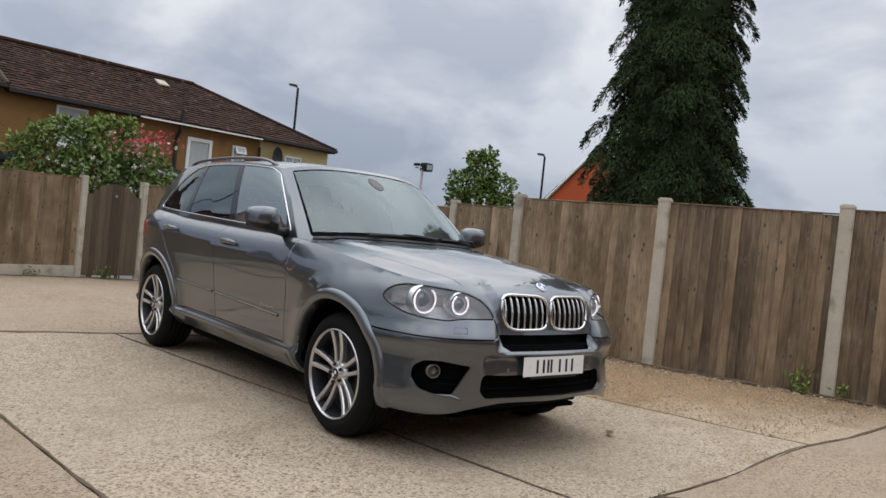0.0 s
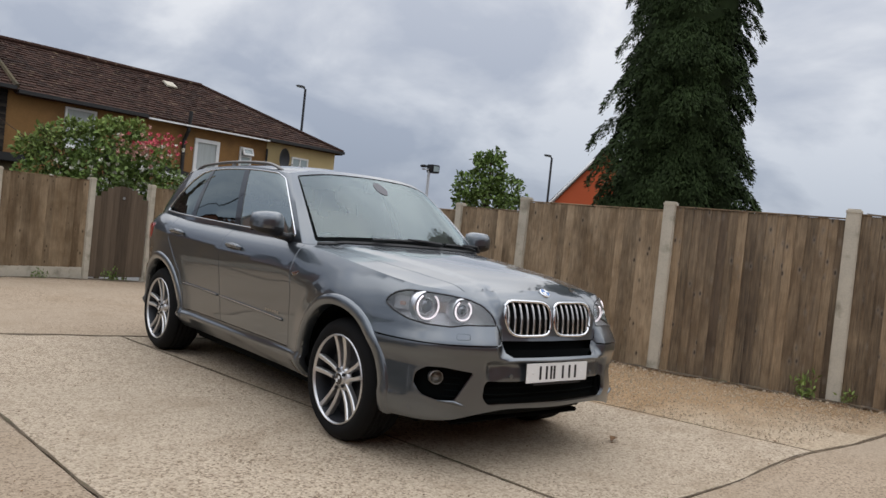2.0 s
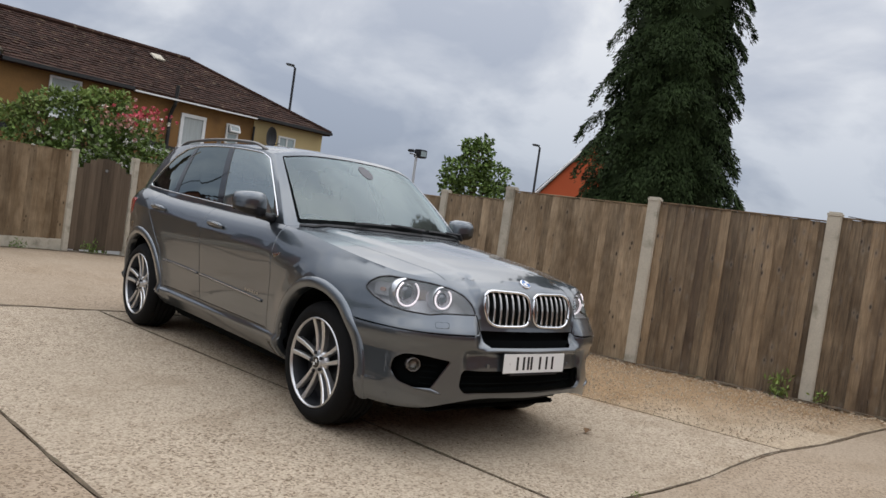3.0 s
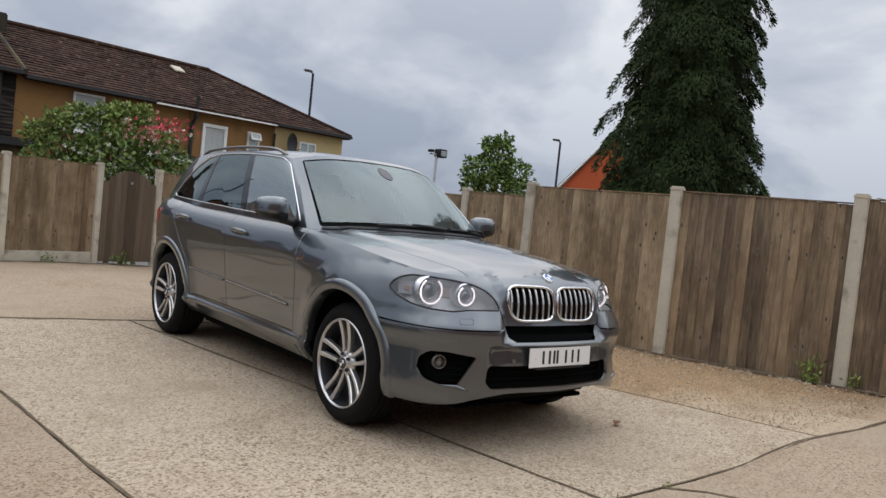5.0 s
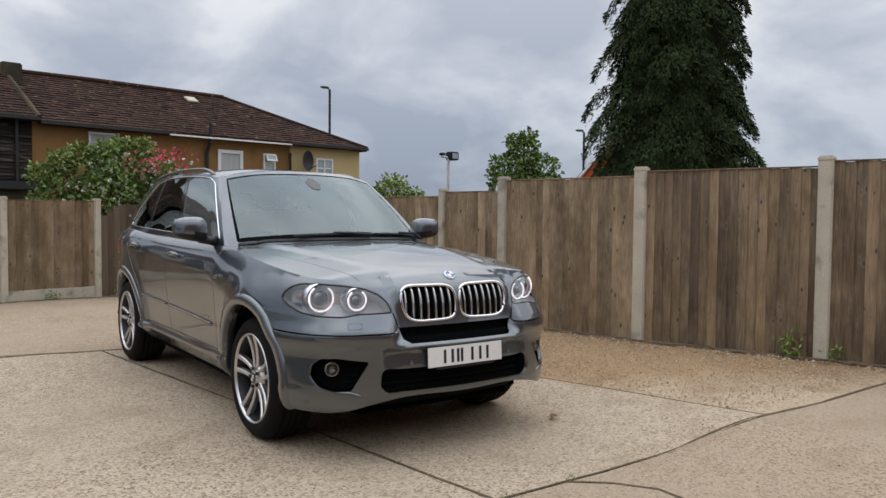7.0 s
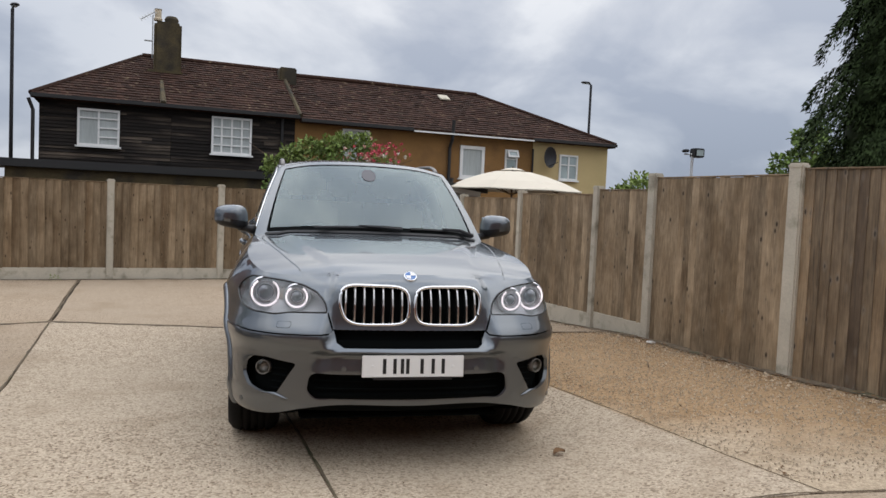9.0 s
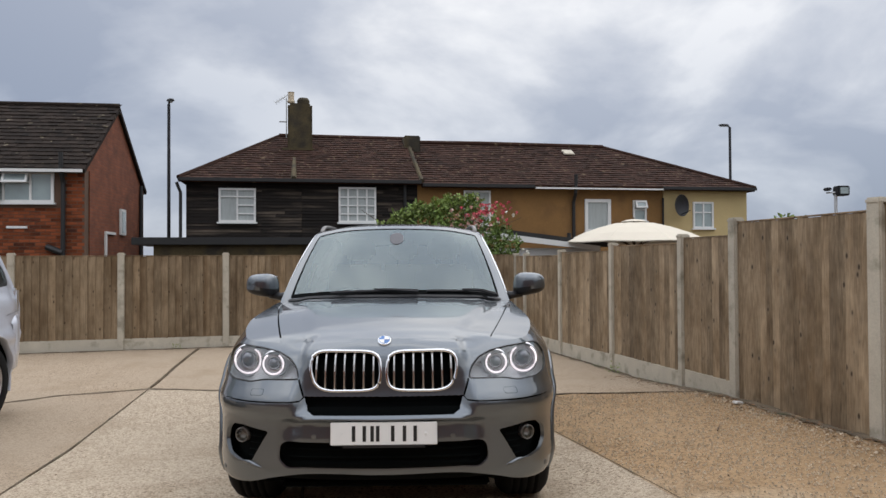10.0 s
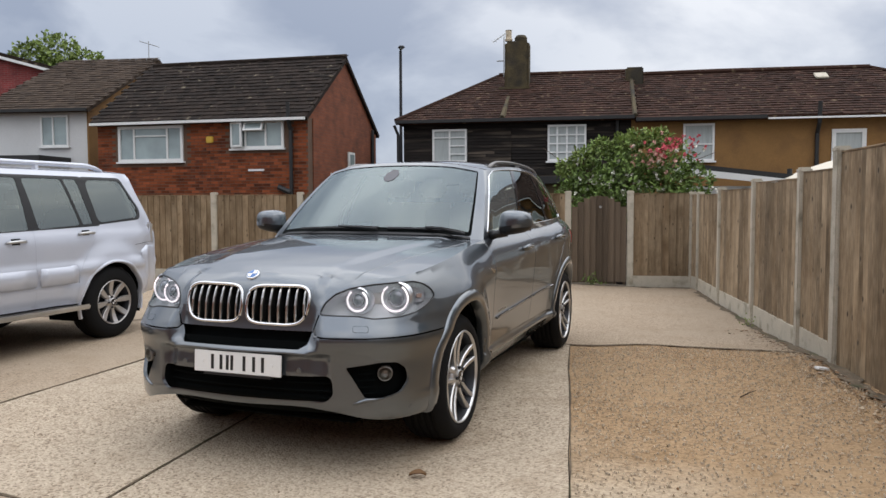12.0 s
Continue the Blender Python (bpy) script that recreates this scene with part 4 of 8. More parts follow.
# ---------------------------------------------------------------- houses
def tiles_on(name, poly, origin, ux, uv, material, parent, course=0.2, width=0.2, seed=2, single=None, count=0):
    """Courses of lapped roof tiles over a plane: poly in (across, up the slope) metres."""
    ux, uv = Vector(ux).normalized(), Vector(uv).normalized()
    nn = ux.cross(uv).normalized()
    if nn.z < 0:
        nn = -nn
    rng = random.Random(seed)
    vs, fs = [], []
    o = Vector(origin)
    umin, umax = min(p[0] for p in poly), max(p[0] for p in poly)
    vmax = max(p[1] for p in poly)
    rows = int(vmax / course) + 1
    if single is not None:
        one_tile = bpy.data.meshes.new("roof_tile")
        w, c = width - 0.008, course * 1.05
        one_tile.from_pydata([(0, 0, 0.028), (w, 0, 0.028), (w, c, 0.008), (0, c, 0.008), (0, 0, 0), (w, 0, 0), (w, c, 0), (0, c, 0)], [],
                             [(0, 1, 2, 3), (4, 5, 1, 0), (5, 6, 2, 1), (7, 4, 0, 3), (6, 7, 3, 2)])
        one_tile.materials.append(single)
    for r in range(rows):
        v0 = r * course
        u = umin - (width / 2 if r % 2 else 0)
        while u < umax:
            a, b = u, u + width
            u += width
            if not inside(((a + b) / 2, min(v0 + course * 0.5, vmax - 0.01)), poly):
                continue
            lift0, lift1 = 0.026 + rng.uniform(-0.006, 0.010), 0.008
            dv = rng.uniform(-0.008, 0.008)
            if count > 0 and single is not None and r > 0:
                # the lowest courses are tiles of their own
                at = o + ux * (a + 0.004) + uv * (v0 + dv) + nn * rng.uniform(-0.004, 0.004)
                rot = Matrix((ux, uv, nn)).transposed().to_4x4()
                shared("roof_tile", one_tile, parent, Matrix.Translation(at) @ rot @ Matrix.Rotation(radians(rng.uniform(-0.6, 0.6)), 4, "Z"))
                count -= 1
                continue
            k = len(vs)
            for uu, vv, hh in ((a + 0.004, v0 + dv, lift0), (b - 0.004, v0 + dv, lift0 + rng.uniform(-0.004, 0.004)), (b - 0.004, v0 + course * 1.05, lift1), (a + 0.004, v0 + course * 1.05, lift1),
                               (a + 0.004, v0 + dv, 0.0), (b - 0.004, v0 + dv, 0.0)):
                vs.append(o + ux * uu + uv * vv + nn * hh)
            fs += [(k, k + 1, k + 2, k + 3), (k + 4, k + 5, k + 1, k)]
    return tagged(mesh_part(name, vs, fs, material, parent), kind="stuff")


def window_unit(parent, x0, x1, z0, z1, y, bars=(), cross=(), back=M_CURT, name="window", fr=0.05):
    """A white-framed window on a wall facing -y."""
    bm = bmesh.new()
    box(bm, x0, x1, y - 0.05, y + 0.05, z1 - fr, z1)
    box(bm, x0, x1, y - 0.05, y + 0.05, z0, z0 + fr)
    box(bm, x0, x0 + fr, y - 0.048, y + 0.05, z0 + fr, z1 - fr)
    box(bm, x1 - fr, x1, y - 0.048, y + 0.05, z0 + fr, z1 - fr)
    w = part(name, bm, M_WHITE, parent)
    part("sill", boxed(x0 - 0.04, x1 + 0.04, y - 0.09, y, z0 - 0.04, z0), M_WHITE, w)
    xs = [x0 + fr] + [x0 + (x1 - x0) * b for b in bars] + [x1 - fr]
    for b in bars:
        c = x0 + (x1 - x0) * b
        part("mullion", boxed(c - 0.022, c + 0.022, y - 0.045, y + 0.03, z0 + fr, z1 - fr), M_WHITE, w)
    for (b0, b1, h) in cross:
        c = z0 + (z1 - z0) * h
        part("glazing_bar", boxed(x0 + (x1 - x0) * b0, x0 + (x1 - x0) * b1, y - 0.043, y + 0.02, c - 0.016, c + 0.016), M_WHITE, w)
    for a, b in zip(xs, xs[1:]):
        part("pane", boxed(a, b, y - 0.012, y - 0.006, z0 + fr, z1 - fr), back, w)
    return w


def sash(parent, x0, x1, z0, z1, y, lean=24, side=False):
    """A white-framed light standing open, hung at its top or at one side."""
    w, hh, f = x1 - x0, z1 - z0, 0.045
    bm = bmesh.new()
    for q in ((0, w, -f, 0), (0, w, -hh, -hh + f), (0, f, -hh + f, -f), (w - f, w, -hh + f, -f)):
        box(bm, q[0], q[1], -0.025, 0.025, q[2], q[3])
    at = pose(x0, y - 0.085, z1, 0, 0, -lean) if side else pose(x0, y - 0.085, z1, -lean)
    s = part("open_sash", bm, M_WHITE, parent, "white sash standing open", at=at)
    part("pane", boxed(f, w - f, -0.006, 0.0, -hh + f, -f), M_PANE, s)


def walls_box(parent, x0, x1, y0, y1, z0, z1, material, label=""):
    return part("wall", boxed(x0, x1, y0, y1, z0, z1), material, parent, label)


GROUND_B = -1.2
TS = math.degrees(math.atan(0.16))
CT = math.cos(radians(TS))


def roof_slab(parent, pts, material=M_ROOF, name="roof"):
    """A thin solid roof plane from three or four corners."""
    vs = [Vector(p) for p in pts]
    nn = (vs[1] - vs[0]).cross(vs[2] - vs[0]).normalized()
    if nn.z < 0:
        nn = -nn
    n = len(vs)
    allv = vs + [v - nn * 0.10 for v in vs]
    fs = [tuple(range(n)), tuple(range(2 * n - 1, n - 1, -1))] + [(i, n + i, n + (i + 1) % n, (i + 1) % n) for i in range(n)]
    return mesh_part(name, allv, fs, material, parent)


def terrace():
    h = thing("terraced_cottages", (0, 15.7, GROUND_B), TS, "old cottages in black weatherboard and ochre render, brown tiled roof", "house")
    ez, rz_, ry = 3.50 - GROUND_B, 5.02 - GROUND_B, 2.72
    xl, xr, rl, rr = -6.02, 9.75, -3.65, 6.35
    walls_box(h, xl + 0.16, 0.02, 0.0, 5.2, 0, ez - 0.02, M_CLAD, "dark weatherboard wall")
    walls_box(h, 0.024, 7.02, 0.02, 5.2, 0, ez - 0.02, M_RENDER, "ochre rendered wall")
    walls_box(h, 7.024, xr - 0.14, -0.012, 5.2, 0, ez - 0.02, M_CREAM, "cream rendered wall")
    # weatherboards
    rng = random.Random(5)
    z = 2.0
    while z < ez - 0.1:
        for a, b in ((xl + 0.16, -3.0), (-2.99, 0.02)):
            x = a
            while x < b - 0.05:
                x2 = min(b, x + rng.uniform(1.2, 2.6))
                t = rng.uniform(-0.004, 0.010)
                w0, w1 = rng.uniform(-0.006, 0.006), rng.uniform(-0.006, 0.006)
                vs = [(x, -0.03 - t, z + w0), (x2 - 0.004, -0.03 - t, z + w1), (x2 - 0.004, -0.004, z + 0.09), (x, -0.004, z + 0.09), (x, 0.0, z + w0), (x2 - 0.004, 0.0, z + w1)]
                mesh_part("weatherboard", vs, [(0, 1, 2, 3), (4, 5, 1, 0), (0, 3, 4), (1, 5, 2)], M_CLAD, h)
                x = x2
        z += 0.080
    # roof planes with tiles: a step where the two halves meet
    sl = math.hypot(ry + 0.25, rz_ - ez)
    up = (0, ry + 0.25, rz_ - ez)
    roof_slab(h, [(xl, -0.25, ez), (0.10, -0.25, ez), (0.10, ry, rz_ + 0.05), (rl, ry, rz_ + 0.05)])
    roof_slab(h, [(0.11, -0.25, ez - 0.07), (xr, -0.25, ez - 0.07), (rr, ry, rz_ - 0.06), (0.11, ry, rz_ - 0.06)])
    tiles_on("roof_tiles", [(0, 0), (0.10 - xl, 0), (0.10 - xl, sl), (rl - xl, sl)], (xl, -0.25, ez + 0.0), (1, 0, 0), (0, ry + 0.25, rz_ + 0.05 - ez), M_ROOF, h, 0.165, 0.17, single=M_ROOFS, count=150)
    tiles_on("roof_tiles", [(0, 0), (xr - 0.11, 0), (rr - 0.11, sl), (0, sl)], (0.11, -0.25, ez - 0.07), (1, 0, 0), up, M_ROOF, h, 0.165, 0.17, 3, M_ROOFS, 150)
    roof_slab(h, [(xl, -0.25, ez), (rl, ry, rz_ + 0.05), (xl, 2 * ry + 0.2, ez)])
    roof_slab(h, [(xr, -0.25, ez - 0.07), (rr, ry, rz_ - 0.06), (xr, 2 * ry + 0.2, ez - 0.07)])
    roof_slab(h, [(xl, 2 * ry + 0.2, ez), (rl, ry, rz_), (rr, ry, rz_ - 0.06), (xr, 2 * ry + 0.2, ez)])
    part("ridge", tube([(rl, ry, rz_ + 0.07), (0.1, ry, rz_ + 0.06)], 0.07, 8), M_ROOF, h)
    part("ridge", tube([(0.12, ry, rz_ - 0.04), (2.4, ry, rz_ - 0.02), (rr, ry, rz_ - 0.04)], 0.07, 8), M_ROOF, h)
    for a, b in (((rl, ry, rz_ + 0.05), (xl, -0.25, ez + 0.02)), ((rr, ry, rz_ - 0.05), (xr, -0.25, ez - 0.05))):
        part("hip", tube([a, b], 0.06, 6), M_ROOF, h)
    # verge upstand between the halves, and its chimney stub
    part("verge", tube([(0.1, -0.28, ez + 0.02), (0.1, ry, rz_ + 0.06)], 0.055, 6), M_CHIM, h)
    part("verge", tube([(-3.2, -0.28, ez + 0.03), (-3.2, 1.2, ez + 0.72)], 0.07, 6), M_CHIM, h)
    part("chimney_stub", boxed(-0.05, 0.42, 2.0, 2.6, rz_ - 0.75, rz_ + 0.06, bevel=0.03), M_CHIM, h)
    c = part("chimney", boxed(-3.38, -2.70, 1.75, 2.35, rz_ - 0.75, rz_ + 0.86, bevel=0.06), M_CHIM, h, "sooty brown rendered chimney stack")
    part("flashing", boxed(-3.55, -2.65, 1.66, 2.30, rz_ - 0.72, rz_ - 0.42, bevel=0.03), M_CHIM, c)
    part("chimney_pot", lathe([(0.10, 0.0), (0.11, 0.05), (0.085, 0.08), (0.085, 0.28), (0.10, 0.30), (0.07, 0.30), (0.07, 0.0)], 14), M_POTW, c, at=pose(-3.29, 2.0, rz_ + 0.9))
    part("chimney_cowl", lathe([(0.17, 0.0), (0.18, 0.10), (0.13, 0.17), (0.0, 0.19)], 14), M_CHIM, c, at=pose(-2.95, 2.05, rz_ + 0.88))
    ae = part("television_aerial", tube([(-3.42, 1.95, rz_ - 0.1), (-3.42, 1.95, rz_ + 1.02)], 0.014, 5), M_BOLT, h)
    part("aerial_boom", tube([(-3.72, 1.85, rz_ + 0.86), (-3.30, 2.02, rz_ + 1.18)], 0.014, 5), M_BOLT, ae)
    part("aerial_bracket", tube([(-3.42, 1.95, rz_ + 0.35), (-3.62, 1.95, rz_ + 0.35)], 0.02, 5), M_BOLT, ae)
    for k in range(7):
        t = k / 6
        x, y, z = -3.72 + 0.42 * t, 1.85 + 0.17 * t, rz_ + 0.86 + 0.32 * t
        part("aerial_rod", tube([(x - 0.04, y + 0.1, z + 0.06), (x + 0.04, y - 0.1, z - 0.06)], 0.009, 4), M_BOLT, ae)
    # gutters
    part("gutter", boxed(xl, 0.09, -0.32, -0.24, ez - 0.06, ez + 0.02), M_GUTTER, h)
    part("gutter", boxed(0.13, 3.18, -0.32, -0.24, ez - 0.13, ez - 0.05), M_GUTTER, h)
    part("gutter", boxed(6.92, xr, -0.32, -0.24, ez - 0.13, ez - 0.05), M_GUTTER, h)
    part("white_gutter", boxed(3.2, 6.9, -0.31, -0.25, ez - 0.155, ez - 0.115), M_WHITE, h, "white gutter")
    g0 = GROUND_B
    window_unit(h, -5.0 / CT, -4.1 / CT, 2.42 - g0, 3.28 - g0, -0.05, (0.5,), ((0.0, 0.5, 0.75), (0.5, 1.0, 0.75), (0.5, 1.0, 0.5), (0.5, 1.0, 0.25)))
    window_unit(h, -2.03 / CT, -1.07 / CT, 2.42 - g0, 3.34 - g0, -0.05, (0.25, 0.5, 0.75), ((0.0, 1.0, 0.72), (0.0, 1.0, 0.48), (0.0, 1.0, 0.24)))
    window_unit(h, 1.28, 2.02, 2.38 - g0, 3.30 - g0, 0.02, (), ((0.0, 1.0, 0.45),))
    window_unit(h, 4.70, 5.46, 2.18 - g0, 3.10 - g0, 0.02, (), fr=0.09)
    window_unit(h, 6.12, 6.52, 2.50 - g0, 3.08 - g0, 0.02, (), ((0.0, 1.0, 0.55),), back=M_PANE)
    window_unit(h, 7.92, 8.55, 2.30 - g0, 3.05 - g0, -0.012, (0.5,), ((0.0, 1.0, 0.6),), back=M_PANE)
    sash(h, 6.16, 6.50, 2.84 - g0, 3.05 - g0, 0.02)
    pitch = math.atan2(rz_ - ez, ry + 0.25)
    part("roof_light", boxed(-0.16, 0.16, -0.18, 0.18, 0.0, 0.05, bevel=0.012), M_POST, h, "pale grey roof light", at=pose(4.98, 2.10, ez - 0.03 + 2.35 * math.tan(pitch), math.degrees(pitch)))
    part("downpipe", tube([(4.36, -0.05, 1.4), (4.36, -0.05, ez - 0.5), (4.36, -0.22, ez - 0.25), (4.36, -0.27, ez + 0.25)], 0.05, 8), M_GUTTER, h)
    part("downpipe", tube([(xl + 0.05, -0.18, 1.4), (xl + 0.05, -0.18, ez - 0.35), (xl - 0.04, -0.25, ez - 0.1)], 0.04, 8), M_GUTTER, h)
    part("downpipe", tube([(-0.32, -0.06, 1.4), (-0.32, -0.06, ez - 0.05)], 0.04, 8), M_GUTTER, h)
    part("downpipe", tube([(7.0, -0.06, 1.4), (7.0, -0.06, ez - 0.35)], 0.03, 8), M_GUTTER, h)
    d = part("satellite_dish", lathe([(0.0, 0.06), (0.10, 0.05), (0.22, 0.015), (0.30, -0.02), (0.31, -0.02), (0.22, 0.03), (0.0, 0.08)], 20, "y"), M_LAMP, h, "dark grey satellite dish", at=pose(7.40, -0.36, 2.92 - g0, 0, 0, 24))
    part("dish_arm", tube([(0, 0, -0.25), (0, -0.3, -0.15)], 0.012, 5), M_LAMP, d)
    # flat-roofed back extension along the boarded half
    e = part("extension_wall", boxed(-6.3, -0.4, -1.9, -0.06, 0, 1.80 - g0), M_CHIM, h, "brown rendered extension")
    part("extension_fascia", boxed(-6.75, -0.2, -2.05, -0.04, 1.80 - g0, 1.97 - g0, bevel=0.01), M_GUTTER, e, "black fascia")
    return h


terrace()


def brick_face(parent, x0, x1, z0, z1, holes):
    """Stretcher-bond bricks standing a little proud of the mortar on a wall facing -y."""
    rng = random.Random(17)
    one = bpy.data.meshes.new("brick")
    w, hh, d = 0.205, 0.062, 0.007
    vs1 = [(0, 0, 0), (w, 0, 0), (w, 0, hh), (0, 0, hh), (0.003, -d, 0.003), (w - 0.003, -d, 0.003), (w - 0.003, -d, hh - 0.003), (0.003, -d, hh - 0.003)]
    fs1 = [(4, 5, 6, 7), (0, 1, 5, 4), (1, 2, 6, 5), (2, 3, 7, 6), (3, 0, 4, 7)]
    one.from_pydata(vs1, [], fs1)
    one.materials.append(M_BRICKS)
    vs, fs = [], []
    row, single, z = 0, 0, z0
    while z + hh < z1:
        x = x0 - (0.1075 if row % 2 else 0.0)
        while x < x1 - 0.02:
            a, b = max(x, x0) + 0.005, min(x + 0.215, x1) - 0.005
            x += 0.215
            if b - a < 0.05 or any(a < q[1] and b > q[0] and z < q[3] and z + hh > q[2] for q in holes):
                continue
            dy, dz = rng.uniform(-0.002, 0.001), rng.uniform(-0.002, 0.002)
            if b - a > 0.20 and single < 300 and -3.4 < a < -0.3:
                shared("brick", one, parent, pose(a, dy, z + dz))
                single += 1
                continue
            k = len(vs)
            vs += [(a + (b - a) * p[0] / w, p[1] + dy, z + dz + p[2]) for p in vs1]
            fs += [tuple(k + i for i in f) for f in fs1]
        z += 0.075
        row += 1
    tagged(mesh_part("brickwork", vs, fs, M_BRICKI, parent), kind="stuff")


def red_house():
    rz = math.degrees(math.atan(0.113))
    g0 = GROUND_B
    h = thing("brick_house", (-7.16, 12.14, g0), rz, "red brick semi-detached house with dark tiled gable roof", "house")
    D, ez, ap = 5.0, 3.42 - g0, 5.30 - g0
    L = 5.85
    walls_box(h, -L, 0, 0, D, 0, ez, M_MORTAR, "red brick wall")
    brick_face(h, -L, 0.0, 1.1 - g0, ez - 0.06, [(-5.28, -3.30, 2.36 - g0, 3.36 - g0), (-2.08, -0.56, 2.64 - g0, 3.42 - g0)])
    mesh_part("gable", [(-0.02, 0, ez), (-0.02, D, ez), (-0.02, D / 2, ap - 0.06), (-0.22, 0, ez), (-0.22, D, ez), (-0.22, D / 2, ap - 0.06)],
              [(0, 1, 2), (5, 4, 3), (0, 2, 5, 3), (1, 4, 5, 2), (0, 3, 4, 1)], M_BRICK2, h)
    part("gable_facing", boxed(0.004, 0.03, 0.25, D - 0.05, 0, ez), M_BRICK2, h, "plainer brick side wall")
    sl = math.hypot(D / 2 + 0.22, ap - ez)
    up = (0, D / 2 + 0.22, ap - ez)
    roof_slab(h, [(-L - 0.05, -0.22, ez), (0.06, -0.22, ez), (0.06, D / 2, ap), (-L - 0.05, D / 2, ap)], M_ROOF2)
    roof_slab(h, [(-L - 0.05, D + 0.22, ez), (0.06, D + 0.22, ez), (0.06, D / 2, ap), (-L - 0.05, D / 2, ap)], M_ROOF2)
    tiles_on("roof_tiles", [(0, 0), (L + 0.11, 0), (L + 0.11, sl), (0, sl)], (-L - 0.05, -0.22, ez), (1, 0, 0), up, M_ROOF2, h, 0.19, 0.19, 8, M_ROOF2S, 200)
    part("ridge", tube([(-L, D / 2, ap + 0.02), (0.05, D / 2, ap + 0.02)], 0.06, 8), M_ROOF2, h)
    part("fascia", boxed(-L - 0.05, 0.02, -0.26, -0.205, ez - 0.075, ez - 0.01), M_WHITE, h, "white fascia and gutter")
    z = -g0
    window_unit(h, -5.22, -3.36, 2.42 + z, 3.32 + z, 0.0, (0.25, 0.76), ((0.25, 0.76, 0.72),), M_PANE, fr=0.07)
    window_unit(h, -2.02, -0.62, 2.70 + z, 3.38 + z, 0.0, (0.27, 0.66), ((0.27, 0.66, 0.66),), M_PANE, fr=0.06)
    sash(h, -1.63, -1.12, 3.10 + z, 3.35 + z, 0.0)
    sash(h, -2.0, -1.66, 2.74 + z, 3.34 + z, 0.0, 14, True)
    part("alarm_box", boxed(-2.70, -2.52, -0.07, -0.005, 2.86 + z, 3.02 + z, bevel=0.015), mat("alarm_yellow", (0.62, 0.40, 0.05), 0.5), h, "yellow alarm box")
    part("vent_strip", boxed(-1.58, -1.16, -0.03, -0.004, 2.15 + z, 2.20 + z), M_WHITE, h, "white overflow strip")
    part("downpipe", tube([(-0.42, -0.07, 0.2), (-0.42, -0.07, ez - 0.3), (-0.42, -0.2, ez - 0.05), (-0.42, -0.22, ez + 0.35)], 0.05, 8), M_GUTTER, h)
    part("soil_pipe", tube([(-0.75, -0.08, 1.75 + z), (-0.42, -0.10, 1.62 + z)], 0.07, 8), M_GUTTER, h)
    part("downpipe", tube([(0.08, D - 0.5, 0.5), (0.08, D - 0.5, ez + 0.1)], 0.05, 8), M_GUTTER, h)
    s = part("side_window", boxed(0.035, 0.08, 2.55, 3.0, 2.1 + z, 2.75 + z), M_WHITE, h)
    part("pane", boxed(0.084, 0.088, 2.62, 2.93, 2.16 + z, 2.69 + z), M_PANE, s)
    part("door_frame", boxed(0.035, 0.08, 1.3, 1.38, 0.6, 2.14 + z), M_WHITE, h)
    part("door_frame", boxed(0.035, 0.08, 1.384, 2.1, 2.08 + z, 2.14 + z), M_WHITE, h)


red_house()


def white_house():
    g0 = GROUND_B
    # right-hand end of the eave, at (-13.0, 11.2)
    h = thing("white_rendered_house", (-14.67, 12.83, g0), 12.5, "white rendered house end with brown tiled roof and ochre side wall", "house")
    ez, ap, D, L = 4.0 - g0, 6.1 - g0, 7.6, 3.2
    walls_box(h, -L, 0, 0, D, 0, ez, M_WRENDER, "white rendered wall")
    part("side_wall", boxed(0.004, 0.05, 0.0, D, 0, ez), M_RENDER, h, "ochre side wall")
    mesh_part("gable", [(0.05, 0, ez), (0.05, D, ez), (0.05, D / 2, ap - 0.08), (-0.1, 0, ez), (-0.1, D, ez), (-0.1, D / 2, ap - 0.08)],
              [(0, 1, 2), (5, 4, 3), (0, 2, 5, 3), (1, 4, 5, 2), (0, 3, 4, 1)], M_RENDER, h)
    sl = math.hypot(D / 2 + 0.3, ap - ez)
    roof_slab(h, [(-L, -0.3, ez), (0.22, -0.3, ez), (0.22, D / 2, ap), (-L, D / 2, ap)], M_ROOF3)
    roof_slab(h, [(-L, D + 0.3, ez), (0.22, D + 0.3, ez), (0.22, D / 2, ap), (-L, D / 2, ap)], M_ROOF3)
    tiles_on("roof_tiles", [(0, 0), (L + 0.22, 0), (L + 0.22, sl), (0, sl)], (-L, -0.3, ez), (1, 0, 0), (0, D / 2 + 0.3, ap - ez), M_ROOF3, h, 0.19, 0.2, 9)
    part("gutter", boxed(-L, 0.2, -0.36, -0.28, ez - 0.06, ez + 0.02), M_GUTTER, h)
    ae = part("television_aerial", tube([(-0.2, 3.9, ap - 0.1), (-0.2, 3.9, ap + 0.62)], 0.012, 5), M_BOLT, h)
    part("aerial_boom", tube([(-0.5, 3.9, ap + 0.62), (0.15, 3.9, ap + 0.42)], 0.012, 5), M_BOLT, ae)
    for k in range(6):
        part("aerial_rod", tube([(-0.45 + 0.11 * k, 3.75, ap + 0.605 - 0.034 * k), (-0.45 + 0.11 * k, 4.05, ap + 0.605 - 0.034 * k)], 0.007, 4), M_BOLT, ae)
    window_unit(h, -1.40, -0.55, 2.98 - g0, 3.86 - g0, 0.0, (0.45,), (), M_PANE)
    part("lean_to", boxed(-L - 3.5, -0.6, -1.3, -0.004, 0, 2.5 - g0), M_WRENDER, h, "white lean-to")
    part("lean_to_fascia", boxed(-L - 3.5, -0.5, -1.4, -0.02, 2.51 - g0, 2.66 - g0), M_GUTTER, h)


white_house()


